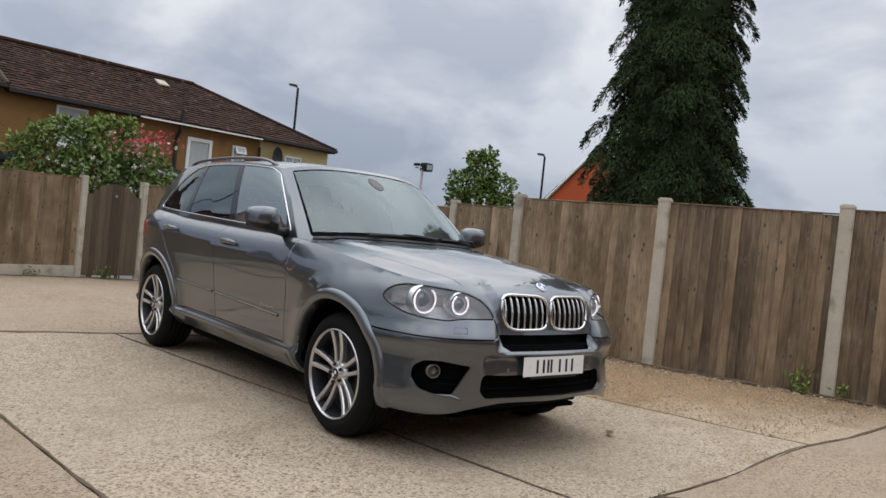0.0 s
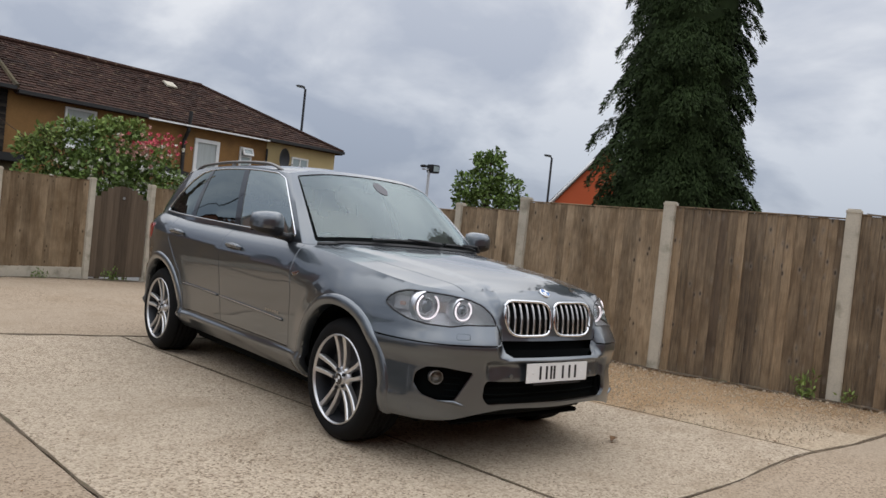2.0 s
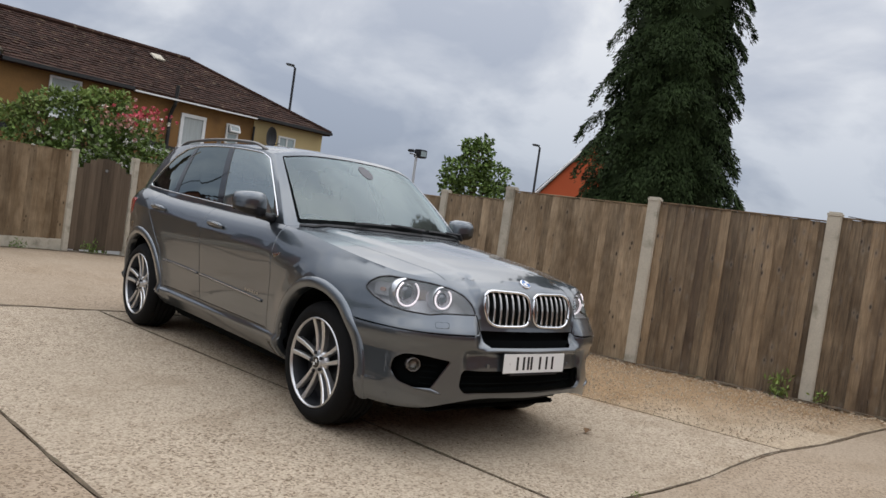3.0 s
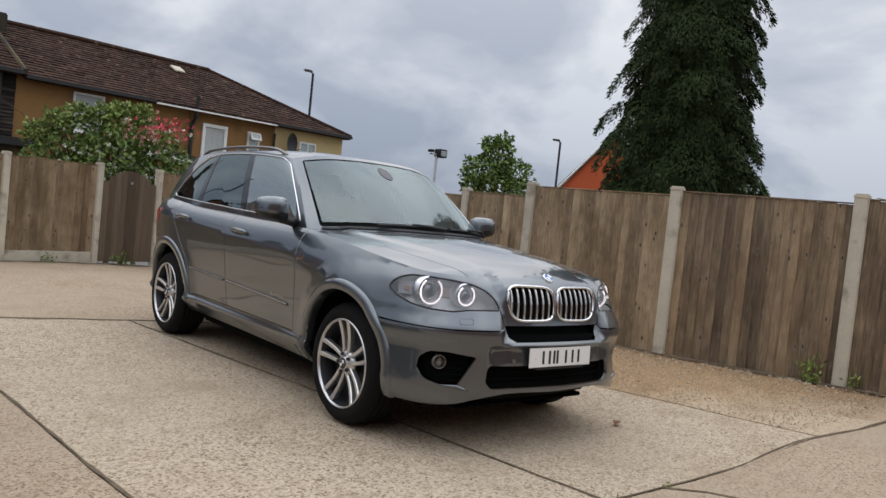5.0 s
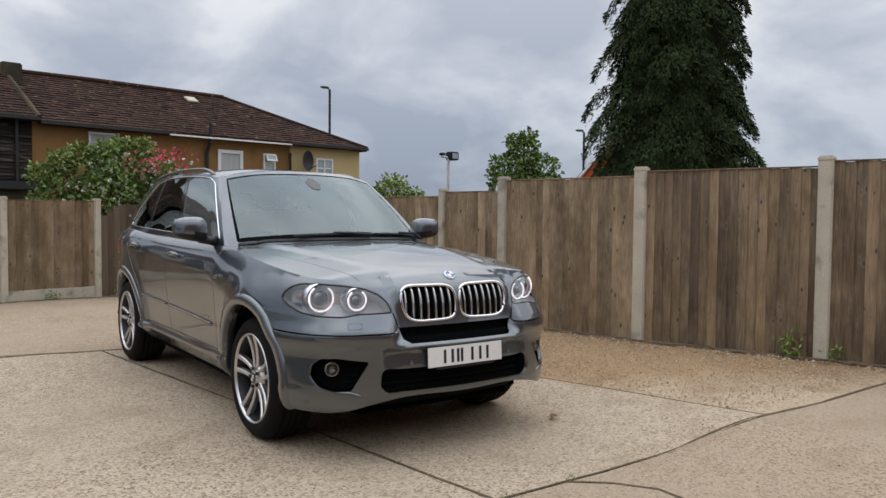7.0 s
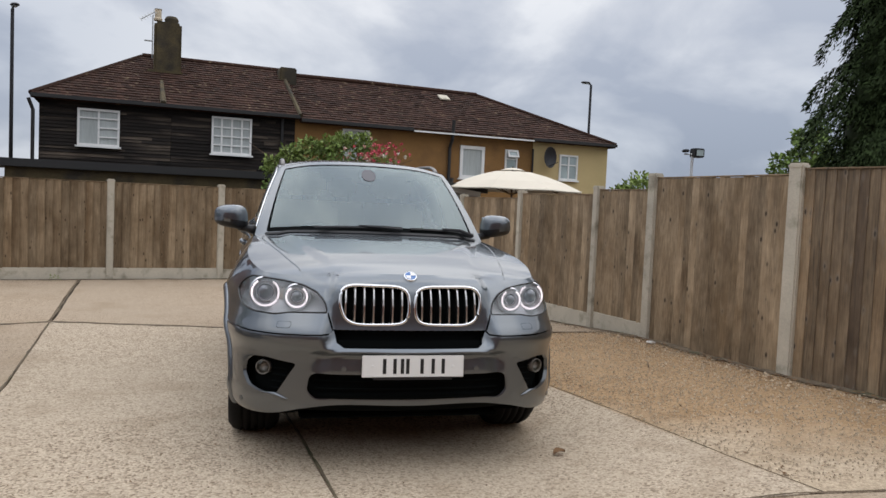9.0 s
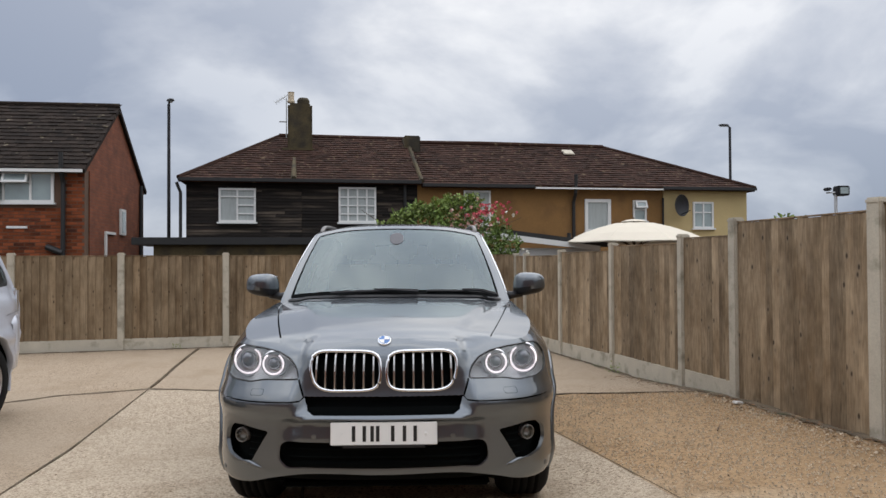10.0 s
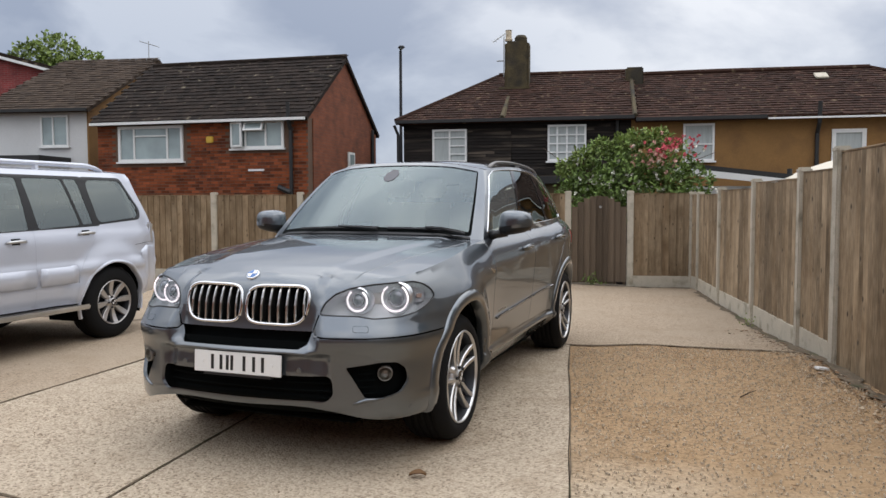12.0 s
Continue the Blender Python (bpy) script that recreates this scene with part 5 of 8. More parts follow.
def dark_red_house():
    g0 = GROUND_B
    h = thing("dark_brick_house", (-21.6, 18.5, g0), 47, "dark red brick house with a white verge board", "house")
    ez = 6.35 - g0
    walls_box(h, -5, 0, 0, 5, 0, ez, M_BRICK3, "dark red brick wall")
    mesh_part("roof", [(-5, -0.2, ez + 1.25), (0.15, -0.2, ez + 0.10), (0.15, 5.2, ez + 0.10), (-5, 5.2, ez + 1.25), (-5, -0.2, ez + 1.10), (0.15, -0.2, ez - 0.04), (0.15, 5.2, ez - 0.04), (-5, 5.2, ez + 1.10)],
              [(0, 1, 2, 3), (7, 6, 5, 4), (0, 4, 5, 1), (1, 5, 6, 2), (2, 6, 7, 3), (3, 7, 4, 0)], M_ROOF2, h)
    mesh_part("verge_board", [(-5, -0.24, ez + 1.10), (0.15, -0.24, ez - 0.04), (0.15, -0.24, ez - 0.14), (-5, -0.24, ez + 1.0), (-5, -0.20, ez + 1.10), (0.15, -0.20, ez - 0.04), (0.15, -0.20, ez - 0.14), (-5, -0.20, ez + 1.0)],
              [(0, 1, 2, 3), (7, 6, 5, 4), (0, 4, 5, 1), (2, 6, 7, 3)], M_WHITE, h)
    mesh_part("gable", [(-5, -0.01, ez), (0, -0.01, ez), (0, -0.01, ez + 0.05), (-5, -0.01, ez + 1.15), (-5, 0.2, ez), (0, 0.2, ez), (0, 0.2, ez + 0.05), (-5, 0.2, ez + 1.15)],
              [(0, 1, 2, 3), (7, 6, 5, 4), (0, 4, 5, 1), (2, 6, 7, 3), (1, 5, 6, 2), (0, 3, 7, 4)], M_BRICK3, h)


dark_red_house()


def orange_house():
    h = thing("orange_gable_house", (15.42, 11.16, GROUND_B), -54, "orange-red house gable with white barge boards, half behind the conifer", "house")
    z1, z2 = 1.2 - GROUND_B, 4.32 - GROUND_B
    mesh_part("gable_wall", [(-2.6, 0, 0), (2.6, 0, 0), (2.6, 0, z1), (0, 0, z2), (-2.6, 0, z1), (-2.6, 0.3, 0), (2.6, 0.3, 0), (2.6, 0.3, z1), (0, 0.3, z2), (-2.6, 0.3, z1)],
              [(0, 1, 2, 3, 4), (9, 8, 7, 6, 5), (0, 5, 6, 1), (1, 6, 7, 2), (2, 7, 8, 3), (3, 8, 9, 4), (4, 9, 5, 0)], M_HRED, h)
    for sg in (1, -1):
        part("barge_board", tube([(sg * 2.75, -0.08, z1 - 0.06), (0, -0.08, z2 + 0.06)], 0.055, 4), M_WHITE, h)
        roof_slab(h, [(sg * 2.8, -0.1, z1), (0, -0.1, z2 + 0.1), (0, 3, z2 + 0.1), (sg * 2.8, 3, z1)], M_ROOF3)


orange_house()


def lean_to_shed():
    s = thing("lean_to_roof", (2.6, 12.3, GROUND_B), 10, "white lean-to with dark felt roof edge behind the fence", "shed")
    z = -GROUND_B
    part("wall", boxed(-1.0, 1.6, 0, 1.5, 0, 1.68 + z), M_WRENDER, s)
    mesh_part("roof", [(-1.3, -0.2, 2.16 + z), (1.7, -0.2, 1.80 + z), (1.7, 1.7, 1.80 + z), (-1.3, 1.7, 2.16 + z), (-1.3, -0.2, 2.06 + z), (1.7, -0.2, 1.70 + z), (1.7, 1.7, 1.70 + z), (-1.3, 1.7, 2.06 + z)],
              [(0, 1, 2, 3), (7, 6, 5, 4), (0, 4, 5, 1), (1, 5, 6, 2), (2, 6, 7, 3), (3, 7, 4, 0)], M_GUTTER, s)
    mesh_part("verge_board", [(-1.3, -0.24, 2.06 + z), (1.5, -0.24, 1.72 + z), (1.5, -0.24, 1.62 + z), (-1.3, -0.24, 1.92 + z), (-1.3, -0.2, 2.06 + z), (1.5, -0.2, 1.72 + z), (1.5, -0.2, 1.62 + z), (-1.3, -0.2, 1.92 + z)],
              [(0, 1, 2, 3), (7, 6, 5, 4), (0, 4, 5, 1), (2, 6, 7, 3), (1, 5, 6, 2), (0, 3, 7, 4)], M_WHITE, s)
    part("vent_pipe", tube([(0.9, 0.1, 1.8 + z), (0.9, 0.1, 2.02 + z)], 0.05, 8), M_GUTTER, s)


lean_to_shed()


def parasol():
    p = thing("garden_parasol", (4.95, 12.6, GROUND_B), 0, "open cream canvas garden parasol beyond the fence", "parasol")
    z = -GROUND_B
    n = 8
    vs, fs = [(0, 0, 2.27 + z)], []
    rows = ((0.45, 2.235), (0.85, 2.135), (1.25, 2.0), (1.66, 1.815))
    for r, q in rows:
        for k in range(2 * n):
            a = math.pi * (k + 0.5) / n
            vs.append((r * (1 - 0.05 * (k % 2)) * math.cos(a), r * (1 - 0.05 * (k % 2)) * math.sin(a), q - 0.012 * (k % 2) + z))
    for k in range(2 * n):
        e = (k + 1) % (2 * n)
        fs.append((0, 1 + k, 1 + e))
        for j in range(3):
            o = 1 + 2 * n * j
            fs.append((o + k, o + 2 * n + k, o + 2 * n + e, o + e))
    m = len(vs)
    vs += [(x, y, q - 0.02) for x, y, q in vs]
    fs += [tuple(m + i for i in f[::-1]) for f in fs[:]]
    mesh_part("canopy", vs, fs, M_CANVAS, p)
    part("vent_cap", lathe([(0.30, 2.27 + z), (0.15, 2.315 + z), (0.0, 2.335 + z)], 16), M_CANVAS, p)
    part("pole", tube([(0, 0, 0), (0, 0, 2.36 + z)], 0.025, 8), M_BARK, p)
    for k in range(n):
        a = 2 * math.pi * (k + 0.5) / n
        part("rib", tube([(0, 0, 2.24 + z), (1.55 * math.cos(a), 1.55 * math.sin(a), 1.78 + z)], 0.012, 4), M_BARK, p)
        part("strut", tube([(0, 0, 1.7 + z), (0.8 * math.cos(a), 0.8 * math.sin(a), 2.0 + z)], 0.010, 4), M_BARK, p)


parasol()


# ---------------------------------------------------------------- street lamps, floodlight, cable
def street_lamp(x, y, top, facing, material=M_LAMP, label="slim black street lamp"):
    s = thing("street_lamp", (x, y, GROUND_B), facing, label, "street lamp", "street lamps")
    z = top - GROUND_B
    part("pole", tube([(0, 0, 0), (0, 0, 1.2), (0, 0, 1.25), (0, 0, z - 0.05)], [0.085, 0.085, 0.055, 0.045], 10), material, s)
    part("bracket", tube([(0, 0, z - 0.06), (0.05, 0, z - 0.02), (0.12, 0, z)], 0.03, 8), material, s)
    bm = lathe([(0.0, -0.03), (0.07, -0.025), (0.10, 0.0), (0.08, 0.035), (0.0, 0.045)], 14)
    bmesh.ops.scale(bm, vec=(2.0, 1.1, 1.0), verts=bm.verts[:])
    head = part("lantern", bm, material, s, at=pose(0.22, 0, z + 0.02))
    part("lens", boxed(-0.12, 0.12, -0.06, 0.06, -0.045, -0.028, bevel=0.005), M_PANE, head)
    return s


street_lamp(-7.37, 18.25, 6.16, -60)
street_lamp(11.2, 22.6, 6.22, 180)
street_lamp(20.3, 17.9, 4.82, 170)


def floodlight():
    s = thing("floodlight_pole", (9.4, 12.25, GROUND_B), 0, "pale pole with twin floodlights", "floodlight")
    z = 2.95 - GROUND_B
    part("pole", tube([(0, 0, 0), (0, 0, z - 0.1)], 0.035, 8), M_LAMPW, s)
    part("crossbar", tube([(-0.16, 0.1, z - 0.06), (0.16, -0.1, z - 0.06)], 0.02, 6), M_LAMPW, s)
    f = part("flood_head", boxed(-0.02, 0.24, -0.16, 0.10, z - 0.14, z + 0.08, bevel=0.02), M_LAMP, s)
    part("flood_glass", boxed(0.02, 0.20, -0.168, -0.162, z - 0.10, z + 0.04), M_PANE, f)
    part("flood_head", boxed(-0.22, -0.10, -0.05, 0.14, z - 0.02, z + 0.05, bevel=0.02), M_LAMP, s)


floodlight()
cab = part("overhead_cable", tube([(10.5 - 5.98 * t, 1.6 - 4.0 * t, 2.33 - 0.43 * t - 0.06 * math.sin(math.pi * t)) for t in [i / 14 for i in range(15)]], 0.008, 4), M_GUTTER)
tagged(cab, "thin black overhead cable beyond the fence", "cable")


# ---------------------------------------------------------------- planting
def leaf_cloud(n, spot, size, seed, droop=0.0, shape=1.7, up=0.4):
    rng = np.random.default_rng(seed)
    vs, fs = [], []
    for i in range(n):
        p, out = spot(rng)
        d = rng.normal(size=3)
        d /= np.linalg.norm(d)
        d = d * 0.8 + np.array(out) * 0.7 + np.array((0, 0, -droop))
        d /= np.linalg.norm(d)
        nn = rng.normal(size=3) * 0.6 + np.array((0, 0, up)) + np.array(out) * 0.5
        s = np.cross(d, nn)
        s /= np.linalg.norm(s) + 1e-9
        L = size * rng.uniform(0.6, 1.4)
        w = L / shape / 2
        k = len(vs)
        bend = np.cross(s, d) * L * 0.12
        vs += [p, p + d * L * 0.5 + s * w + bend, p + d * L, p + d * L * 0.5 - s * w + bend]
        fs.append((k, k + 1, k + 2, k + 3))
    return vs, fs


def blob_spot(blobs, hollow=0.55):
    w = np.array([b[3] ** 2 for b in blobs])
    w = w / w.sum()

    def f(rng):
        b = blobs[rng.choice(len(blobs), p=w)]
        d = rng.normal(size=3)
        d /= np.linalg.norm(d)
        r = b[3] * (hollow + (1 - hollow) * rng.uniform() ** 0.6) * (1 + 0.18 * math.sin(7 * d[0] + 3 * b[0]) * math.sin(6 * d[2] + 2 * b[1]))
        return np.array(b[:3]) + d * r * np.array((1, 1, 0.85)), d
    return f


def rose_bush():
    b = thing("rose_bush", (0.75, 10.4, GROUND_B), 0, "large climbing rose bush with red flowers over the fence", "bush")
    rng = random.Random(21)
    blobs = [(-0.85, 0, 2.95, 0.45), (-0.45, 0.1, 3.25, 0.5), (0.05, 0.0, 3.35, 0.55), (0.55, 0.1, 3.25, 0.5), (-0.2, -0.2, 2.9, 0.6), (0.5, -0.2, 2.85, 0.55), (0.95, 0, 2.9, 0.4), (-1.1, -0.1, 2.6, 0.45),
             (0.15, 0, 2.5, 0.6), (-0.6, -0.1, 2.5, 0.6), (0.85, -0.1, 2.5, 0.5), (-1.25, 0.0, 3.1, 0.25), (-1.0, 0.1, 3.45, 0.18), (-0.7, 0.1, 3.62, 0.16), (0.35, 0.1, 3.7, 0.2)]
    for k in range(7):
        x, y, z, r = blobs[k]
        part("stem", tube([(0.1 * k - 0.3, 0, 0), (0.5 * x, 0.05, 1.4), (x, y, z)], [0.035, 0.025, 0.008], 6), M_BARK, b)
    for k in range(16):
        a = rng.uniform(-1.4, 1.2)
        part("cane", tube([(a * 0.7, 0, 2.7), (a, -0.1, 3.3), (a * 1.25 + rng.uniform(-0.15, 0.15), rng.uniform(-0.2, 0.2), rng.uniform(3.35, 3.62))], [0.012, 0.008, 0.004], 4), M_BARK, b)
    vs, fs = leaf_cloud(7600, blob_spot(blobs), 0.088, 31)
    tagged(mesh_part("crown", vs, fs, M_LEAF, b), kind="stuff")
    tall = [(-1.0, 0, 3.4, 0.22), (-0.6, 0, 3.6, 0.2), (0.0, 0, 3.75, 0.2), (-1.3, 0, 3.2, 0.2), (0.4, 0.0, 3.75, 0.2), (-0.3, 0, 3.65, 0.2)]
    vs, fs = leaf_cloud(1700, blob_spot(tall, 0.2), 0.075, 32)
    tagged(mesh_part("young_foliage", vs, fs, M_LEAF2, b), kind="stuff")

    def petals(n, cx, cz, sx, sz, seed, m):
        g = random.Random(seed)
        pv, pf = [], []
        for _ in range(n):
            c = (g.gauss(cx, sx), -0.45 + g.gauss(0, 0.12), g.gauss(cz, sz))
            for _ in range(7):
                k = len(pv)
                d = Vector((g.gauss(0, 1), g.gauss(-0.5, 1), g.gauss(0.3, 1))).normalized() * 0.045
                s = d.cross(Vector((g.gauss(0, 1), g.gauss(0, 1), g.gauss(0, 1)))).normalized() * 0.024
                o = Vector(c)
                pv += [o, o + d * 0.6 + s, o + d, o + d * 0.6 - s]
                pf.append((k, k + 1, k + 2, k + 3))
        tagged(mesh_part("blossom", pv, pf, m, b), kind="stuff")
    petals(46, 0.72, 3.52, 0.20, 0.12, 1, M_PETAL)
    petals(40, 0.30, 3.38, 0.28, 0.14, 2, M_PETAL2)
    petals(80, 0.0, 2.75, 0.60, 0.28, 3, mat("white_petal", (0.7, 0.68, 0.6), 0.6, island=0.2))


rose_bush()


def conifer():
    t = thing("conifer", (7.05, 3.15, GROUND_B), 0, "tall dense dark green conifer behind the fence", "tree")
    part("trunk", tube([(0, 0, 0), (0.05, 0, 2.5), (0.0, 0.05, 6), (0, 0, 9.6)], [0.26, 0.2, 0.13, 0.03], 10), M_BARK, t)
    rng = np.random.default_rng(77)

    def radius(z):
        return float(np.interp(z, [1.4, 2.2, 3.0, 3.9, 5.0, 6.2, 8.0, 9.8], [0.86, 1.22, 1.28, 1.17, 1.04, 0.97, 0.75, 0.1]))
    # a dark inner mass, then drooping shaggy pads over it, tier on tier
    core = lathe([(0.05, 1.3)] + [(0.68 * radius(q), q) for q in np.linspace(1.4, 9.4, 30)] + [(0.02, 9.7)], 26)
    for v in core.verts:
        k = 1 + 0.22 * noise.noise((v.co.x * 2.2, v.co.y * 2.2, v.co.z * 2.2))
        v.co.x, v.co.y = v.co.x * k, v.co.y * k
    part("inner_foliage", core, M_FROND, t, smooth=True)
    P, N = [], []
    z, tier = 1.25, 0
    while z < 9.7:
        R0 = radius(z)
        n = max(3, int(2 * math.pi * R0 / 0.45))
        for k in range(n):
            a = 2 * math.pi * (k + rng.uniform(-0.45, 0.45)) / n + 0.7 * tier
            R = R0 * (0.56 + 0.30 * rng.uniform() + 0.08 * math.sin(3 * a + z * 1.7))
            size = rng.uniform(0.95, 1.6) * (0.6 + 0.4 * R0)
            d, side = np.array((math.cos(a), math.sin(a), 0)), np.array((-math.sin(a), math.cos(a), 0))
            c = d * R + np.array((0, 0, z + rng.uniform(-0.10, 0.10)))
            if (k + tier) % 9 == 0:
                part("limb", tube([d * 0.05 + (0, 0, z + 0.05), d * R * 0.6 + (0, 0, z + 0.12), c], [0.035, 0.022, 0.008], 5), M_BARK, t)
            m = 950 if z < 7.0 else 250
            u, v = rng.uniform(-1, 1, m), rng.uniform(-1, 1, m) * (0.55 + 0.45 * rng.uniform(size=m))
            v *= np.sqrt(np.maximum(0.05, 1 - 0.7 * u * u))
            drop = 0.15 - 0.22 * np.maximum(0.0, u + 0.2) ** 2 - 0.19 * v * v - 0.10 * rng.uniform(size=m) ** 2
            pos = c + size * (np.outer(u * 0.24, d) + np.outer(v * 0.22, side) + np.outer(drop, (0, 0, 1)))
            dd = np.outer(0.25 + 0.45 * u, d) + np.outer(0.5 * v, side) + np.array((0, 0, -0.75)) + rng.normal(size=(m, 3)) * 0.28
            dd /= np.linalg.norm(dd, axis=1)[:, None]
            s = np.cross(dd, rng.normal(size=(m, 3)) + d)
            s /= np.linalg.norm(s, axis=1)[:, None] + 1e-9
            L = rng.uniform(0.03, 0.085, (m, 1))
            # each leaf is turned outwards and shaded with its pad
            nm = np.outer(0.2 + 0.9 * u, d) + np.outer(0.9 * v, side) + np.array((0, 0, 0.75)) + rng.normal(size=(m, 3)) * 0.22
            nm /= np.linalg.norm(nm, axis=1)[:, None]
            s *= np.where((np.cross(s, dd) * nm).sum(1) < 0, -1.0, 1.0)[:, None]
            N.append(np.repeat(nm, 4, 0))
            P.append(np.stack([pos, pos + dd * L * 0.45 + s * L * 0.15, pos + dd * L, pos + dd * L * 0.45 - s * L * 0.15], 1).reshape(-1, 3))
        z += 0.31
        tier += 1
    vs = np.concatenate(P)
    fs = np.arange(len(vs)).reshape(-1, 4)
    tagged(mesh_part("crown", vs.tolist(), fs.tolist(), M_FROND, t, normals=np.concatenate(N).tolist()), kind="stuff")


conifer()


def broadleaf(name, at, blobs, n, leaf, m, label, seed):
    t = thing(name, at, 0, label, "tree")
    top = max(b[2] for b in blobs)
    part("trunk", tube([(0, 0, 0), (0.05, 0.02, top * 0.5), (0, 0, top)], [0.16, 0.11, 0.03], 8), M_BARK, t)
    for b in blobs:
        part("limb", tube([(0.03, 0, top * 0.45), (b[0] * 0.6, b[1] * 0.6, b[2] * 0.85), b[:3]], [0.06, 0.04, 0.01], 5), M_BARK, t)
    vs, fs = leaf_cloud(n, blob_spot(blobs, 0.35), leaf, seed)
    tagged(mesh_part("crown", vs, fs, m, t), kind="stuff")


broadleaf("garden_tree", (19.8, 21.0, GROUND_B), [(0, 0, 5.4, 0.75), (-0.7, 0.3, 4.6, 0.8), (0.7, -0.4, 4.6, 0.8), (0.1, 0, 3.9, 1.1), (0.25, 0, 6.0, 0.4), (-0.4, 0.2, 5.8, 0.35), (-1.0, 0.4, 3.9, 0.5), (1.1, -0.5, 3.8, 0.5)], 3600, 0.2, M_LEAF, "light feathery green tree beyond the fence", 41)
broadleaf("garden_shrub", (10.4, 16.7, GROUND_B), [(0, 0, 3.3, 0.6), (-0.6, 0, 3.0, 0.5), (0.7, 0, 3.0, 0.5)], 1500, 0.14, M_LEAF2, "bright green shrub beside the cottages", 42)
broadleaf("far_tree", (-25.3, 21.9, GROUND_B), [(0, 0, 9.2, 0.95), (-0.9, -0.6, 8.9, 0.8), (0.9, 0.8, 8.7, 0.8), (1.7, 1.5, 8.2, 0.7), (0.2, 0, 8.0, 1.2)], 2600, 0.22, M_LEAF2, "green tree behind the white house roof", 43)
broadleaf("hedge_tree", (26.5, 4.5, GROUND_B), [(0, 0, 4.9, 0.9), (-0.4, 1.0, 4.5, 0.8), (0.4, -1.2, 5.0, 1.0), (0.6, -2.6, 5.0, 1.1)], 3000, 0.2, M_LEAF, "dark green trees in the distance", 44)


def weeds(x, y, n, size, seed, label="small green weeds at the fence foot"):
    g = np.random.default_rng(seed)

    def spot(rng):
        return np.array((rng.normal() * size, rng.normal() * size * 0.5, abs(rng.normal()) * size * 0.9)), np.array((0, 0, 1.0))
    vs, fs = leaf_cloud(n, spot, size * 0.6, seed, shape=2.6)
    tagged(mesh_part("weeds", vs, fs, M_LEAF2 if seed % 2 else M_LEAF, None, at=pose(x, y, gz(x, y))), label, "weeds", kind="stuff")


weeds(3.90, -0.62, 130, 0.10, 51)
weeds(4.02, -0.95, 60, 0.07, 53)
weeds(2.55, 4.9, 40, 0.05, 55)
weeds(-0.75, 7.9, 60, 0.07, 52)
weeds(0.3, 8.2, 90, 0.08, 54)
weeds(-3.6, 7.2, 30, 0.05, 57)
weeds(-0.30, -1.62, 16, 0.025, 59, "tuft of grass in the slab joint")
weeds(0.15, -1.62, 16, 0.025, 61, "tuft of grass in the slab joint")
lit = part("paper_scrap", boxed(-0.05, 0.05, -0.03, 0.03, 0, 0.022, bevel=0.008), M_PAPER, None, at=pose(3.0, 2.15, gz(3.0, 2.15) - 0.002, 4, 8, 30))
tagged(lit, "crumpled white paper scrap on the gravel", "litter")


def fallen_leaf(x, y, turn, size, label):
    """One curled dry leaf with a midrib fold."""
    vs, fs = [], []
    for i in range(7):
        t = i / 6
        w = size * 0.32 * math.sin(math.pi * min(1, t * 0.92 + 0.06))
        z = 0.012 + 0.012 * math.sin(3 * t)
        vs += [((t - 0.5) * size, -w, z + 0.010), ((t - 0.5) * size, 0, z - 0.004), ((t - 0.5) * size, w, z + 0.012)]
    for i in range(6):
        for j in range(2):
            fs.append((3 * i + j, 3 * i + 3 + j, 3 * i + 4 + j, 3 * i + 1 + j))
    tagged(mesh_part("dry_leaf", vs, fs, M_DEAD, None, at=pose(x, y, gz(x, y), 0, 0, turn)), label, "leaf")


fallen_leaf(0.90, -0.70, 20, 0.085, "single curled brown leaf on the concrete")
tw = part("twig", tube([(2.42, 1.12, gz(2.42, 1.12) + 0.006), (2.47, 1.22, gz(2.47, 1.22) + 0.012), (2.52, 1.33, gz(2.52, 1.33) + 0.006)], [0.005, 0.004, 0.002], 5), M_BARK)
tagged(tw, "thin brown twig lying on the gravel", "twig")


# ---------------------------------------------------------------- grey SUV
def catmull(points, n=24, mirrored=False):
    p = [Vector(q) for q in points]
    if mirrored:
        p = [Vector((-p[1].x, p[1].y, p[1].z))] + p + [Vector((-p[-2].x, p[-2].y, p[-2].z))]
    else:
        p = [2 * p[0] - p[1]] + p + [2 * p[-1] - p[-2]]
    out = []
    for i in range(1, len(p) - 2):
        for k in range(n):
            t = k / n
            out.append(0.5 * (2 * p[i] + (p[i + 1] - p[i - 1]) * t + (2 * p[i - 1] - 5 * p[i] + 4 * p[i + 1] - p[i + 2]) * t * t + (3 * p[i] - p[i - 1] - 3 * p[i + 1] + p[i + 2]) * t**3))
    out.append(p[-2])
    return out


# plan outline of the widest part of the body, nose to tail
OUTLINE = [(0, -0.925), (0.3, -0.912), (0.5, -0.875), (0.67, -0.805), (0.805, -0.69), (0.888, -0.54), (0.930, -0.36), (0.945, -0.15), (0.942, 0.1), (0.918, 0.5), (0.90, 1.0), (0.898, 2.1),
           (0.918, 2.6), (0.928, 2.95), (0.893, 3.3), (0.83, 3.56), (0.72, 3.75), (0.50, 3.85), (0, 3.89)]
_first = catmull([(-q[0], q[1]) for q in OUTLINE[1:3]][::-1] + OUTLINE)
_first = _first[2 * 24:]
_len = np.concatenate([[0], np.cumsum([(b - a).length for a, b in zip(_first, _first[1:])])])
_px, _py = np.array([p.x for p in _first]), np.array([p.y for p in _first])
S_END = float(_len[-1])


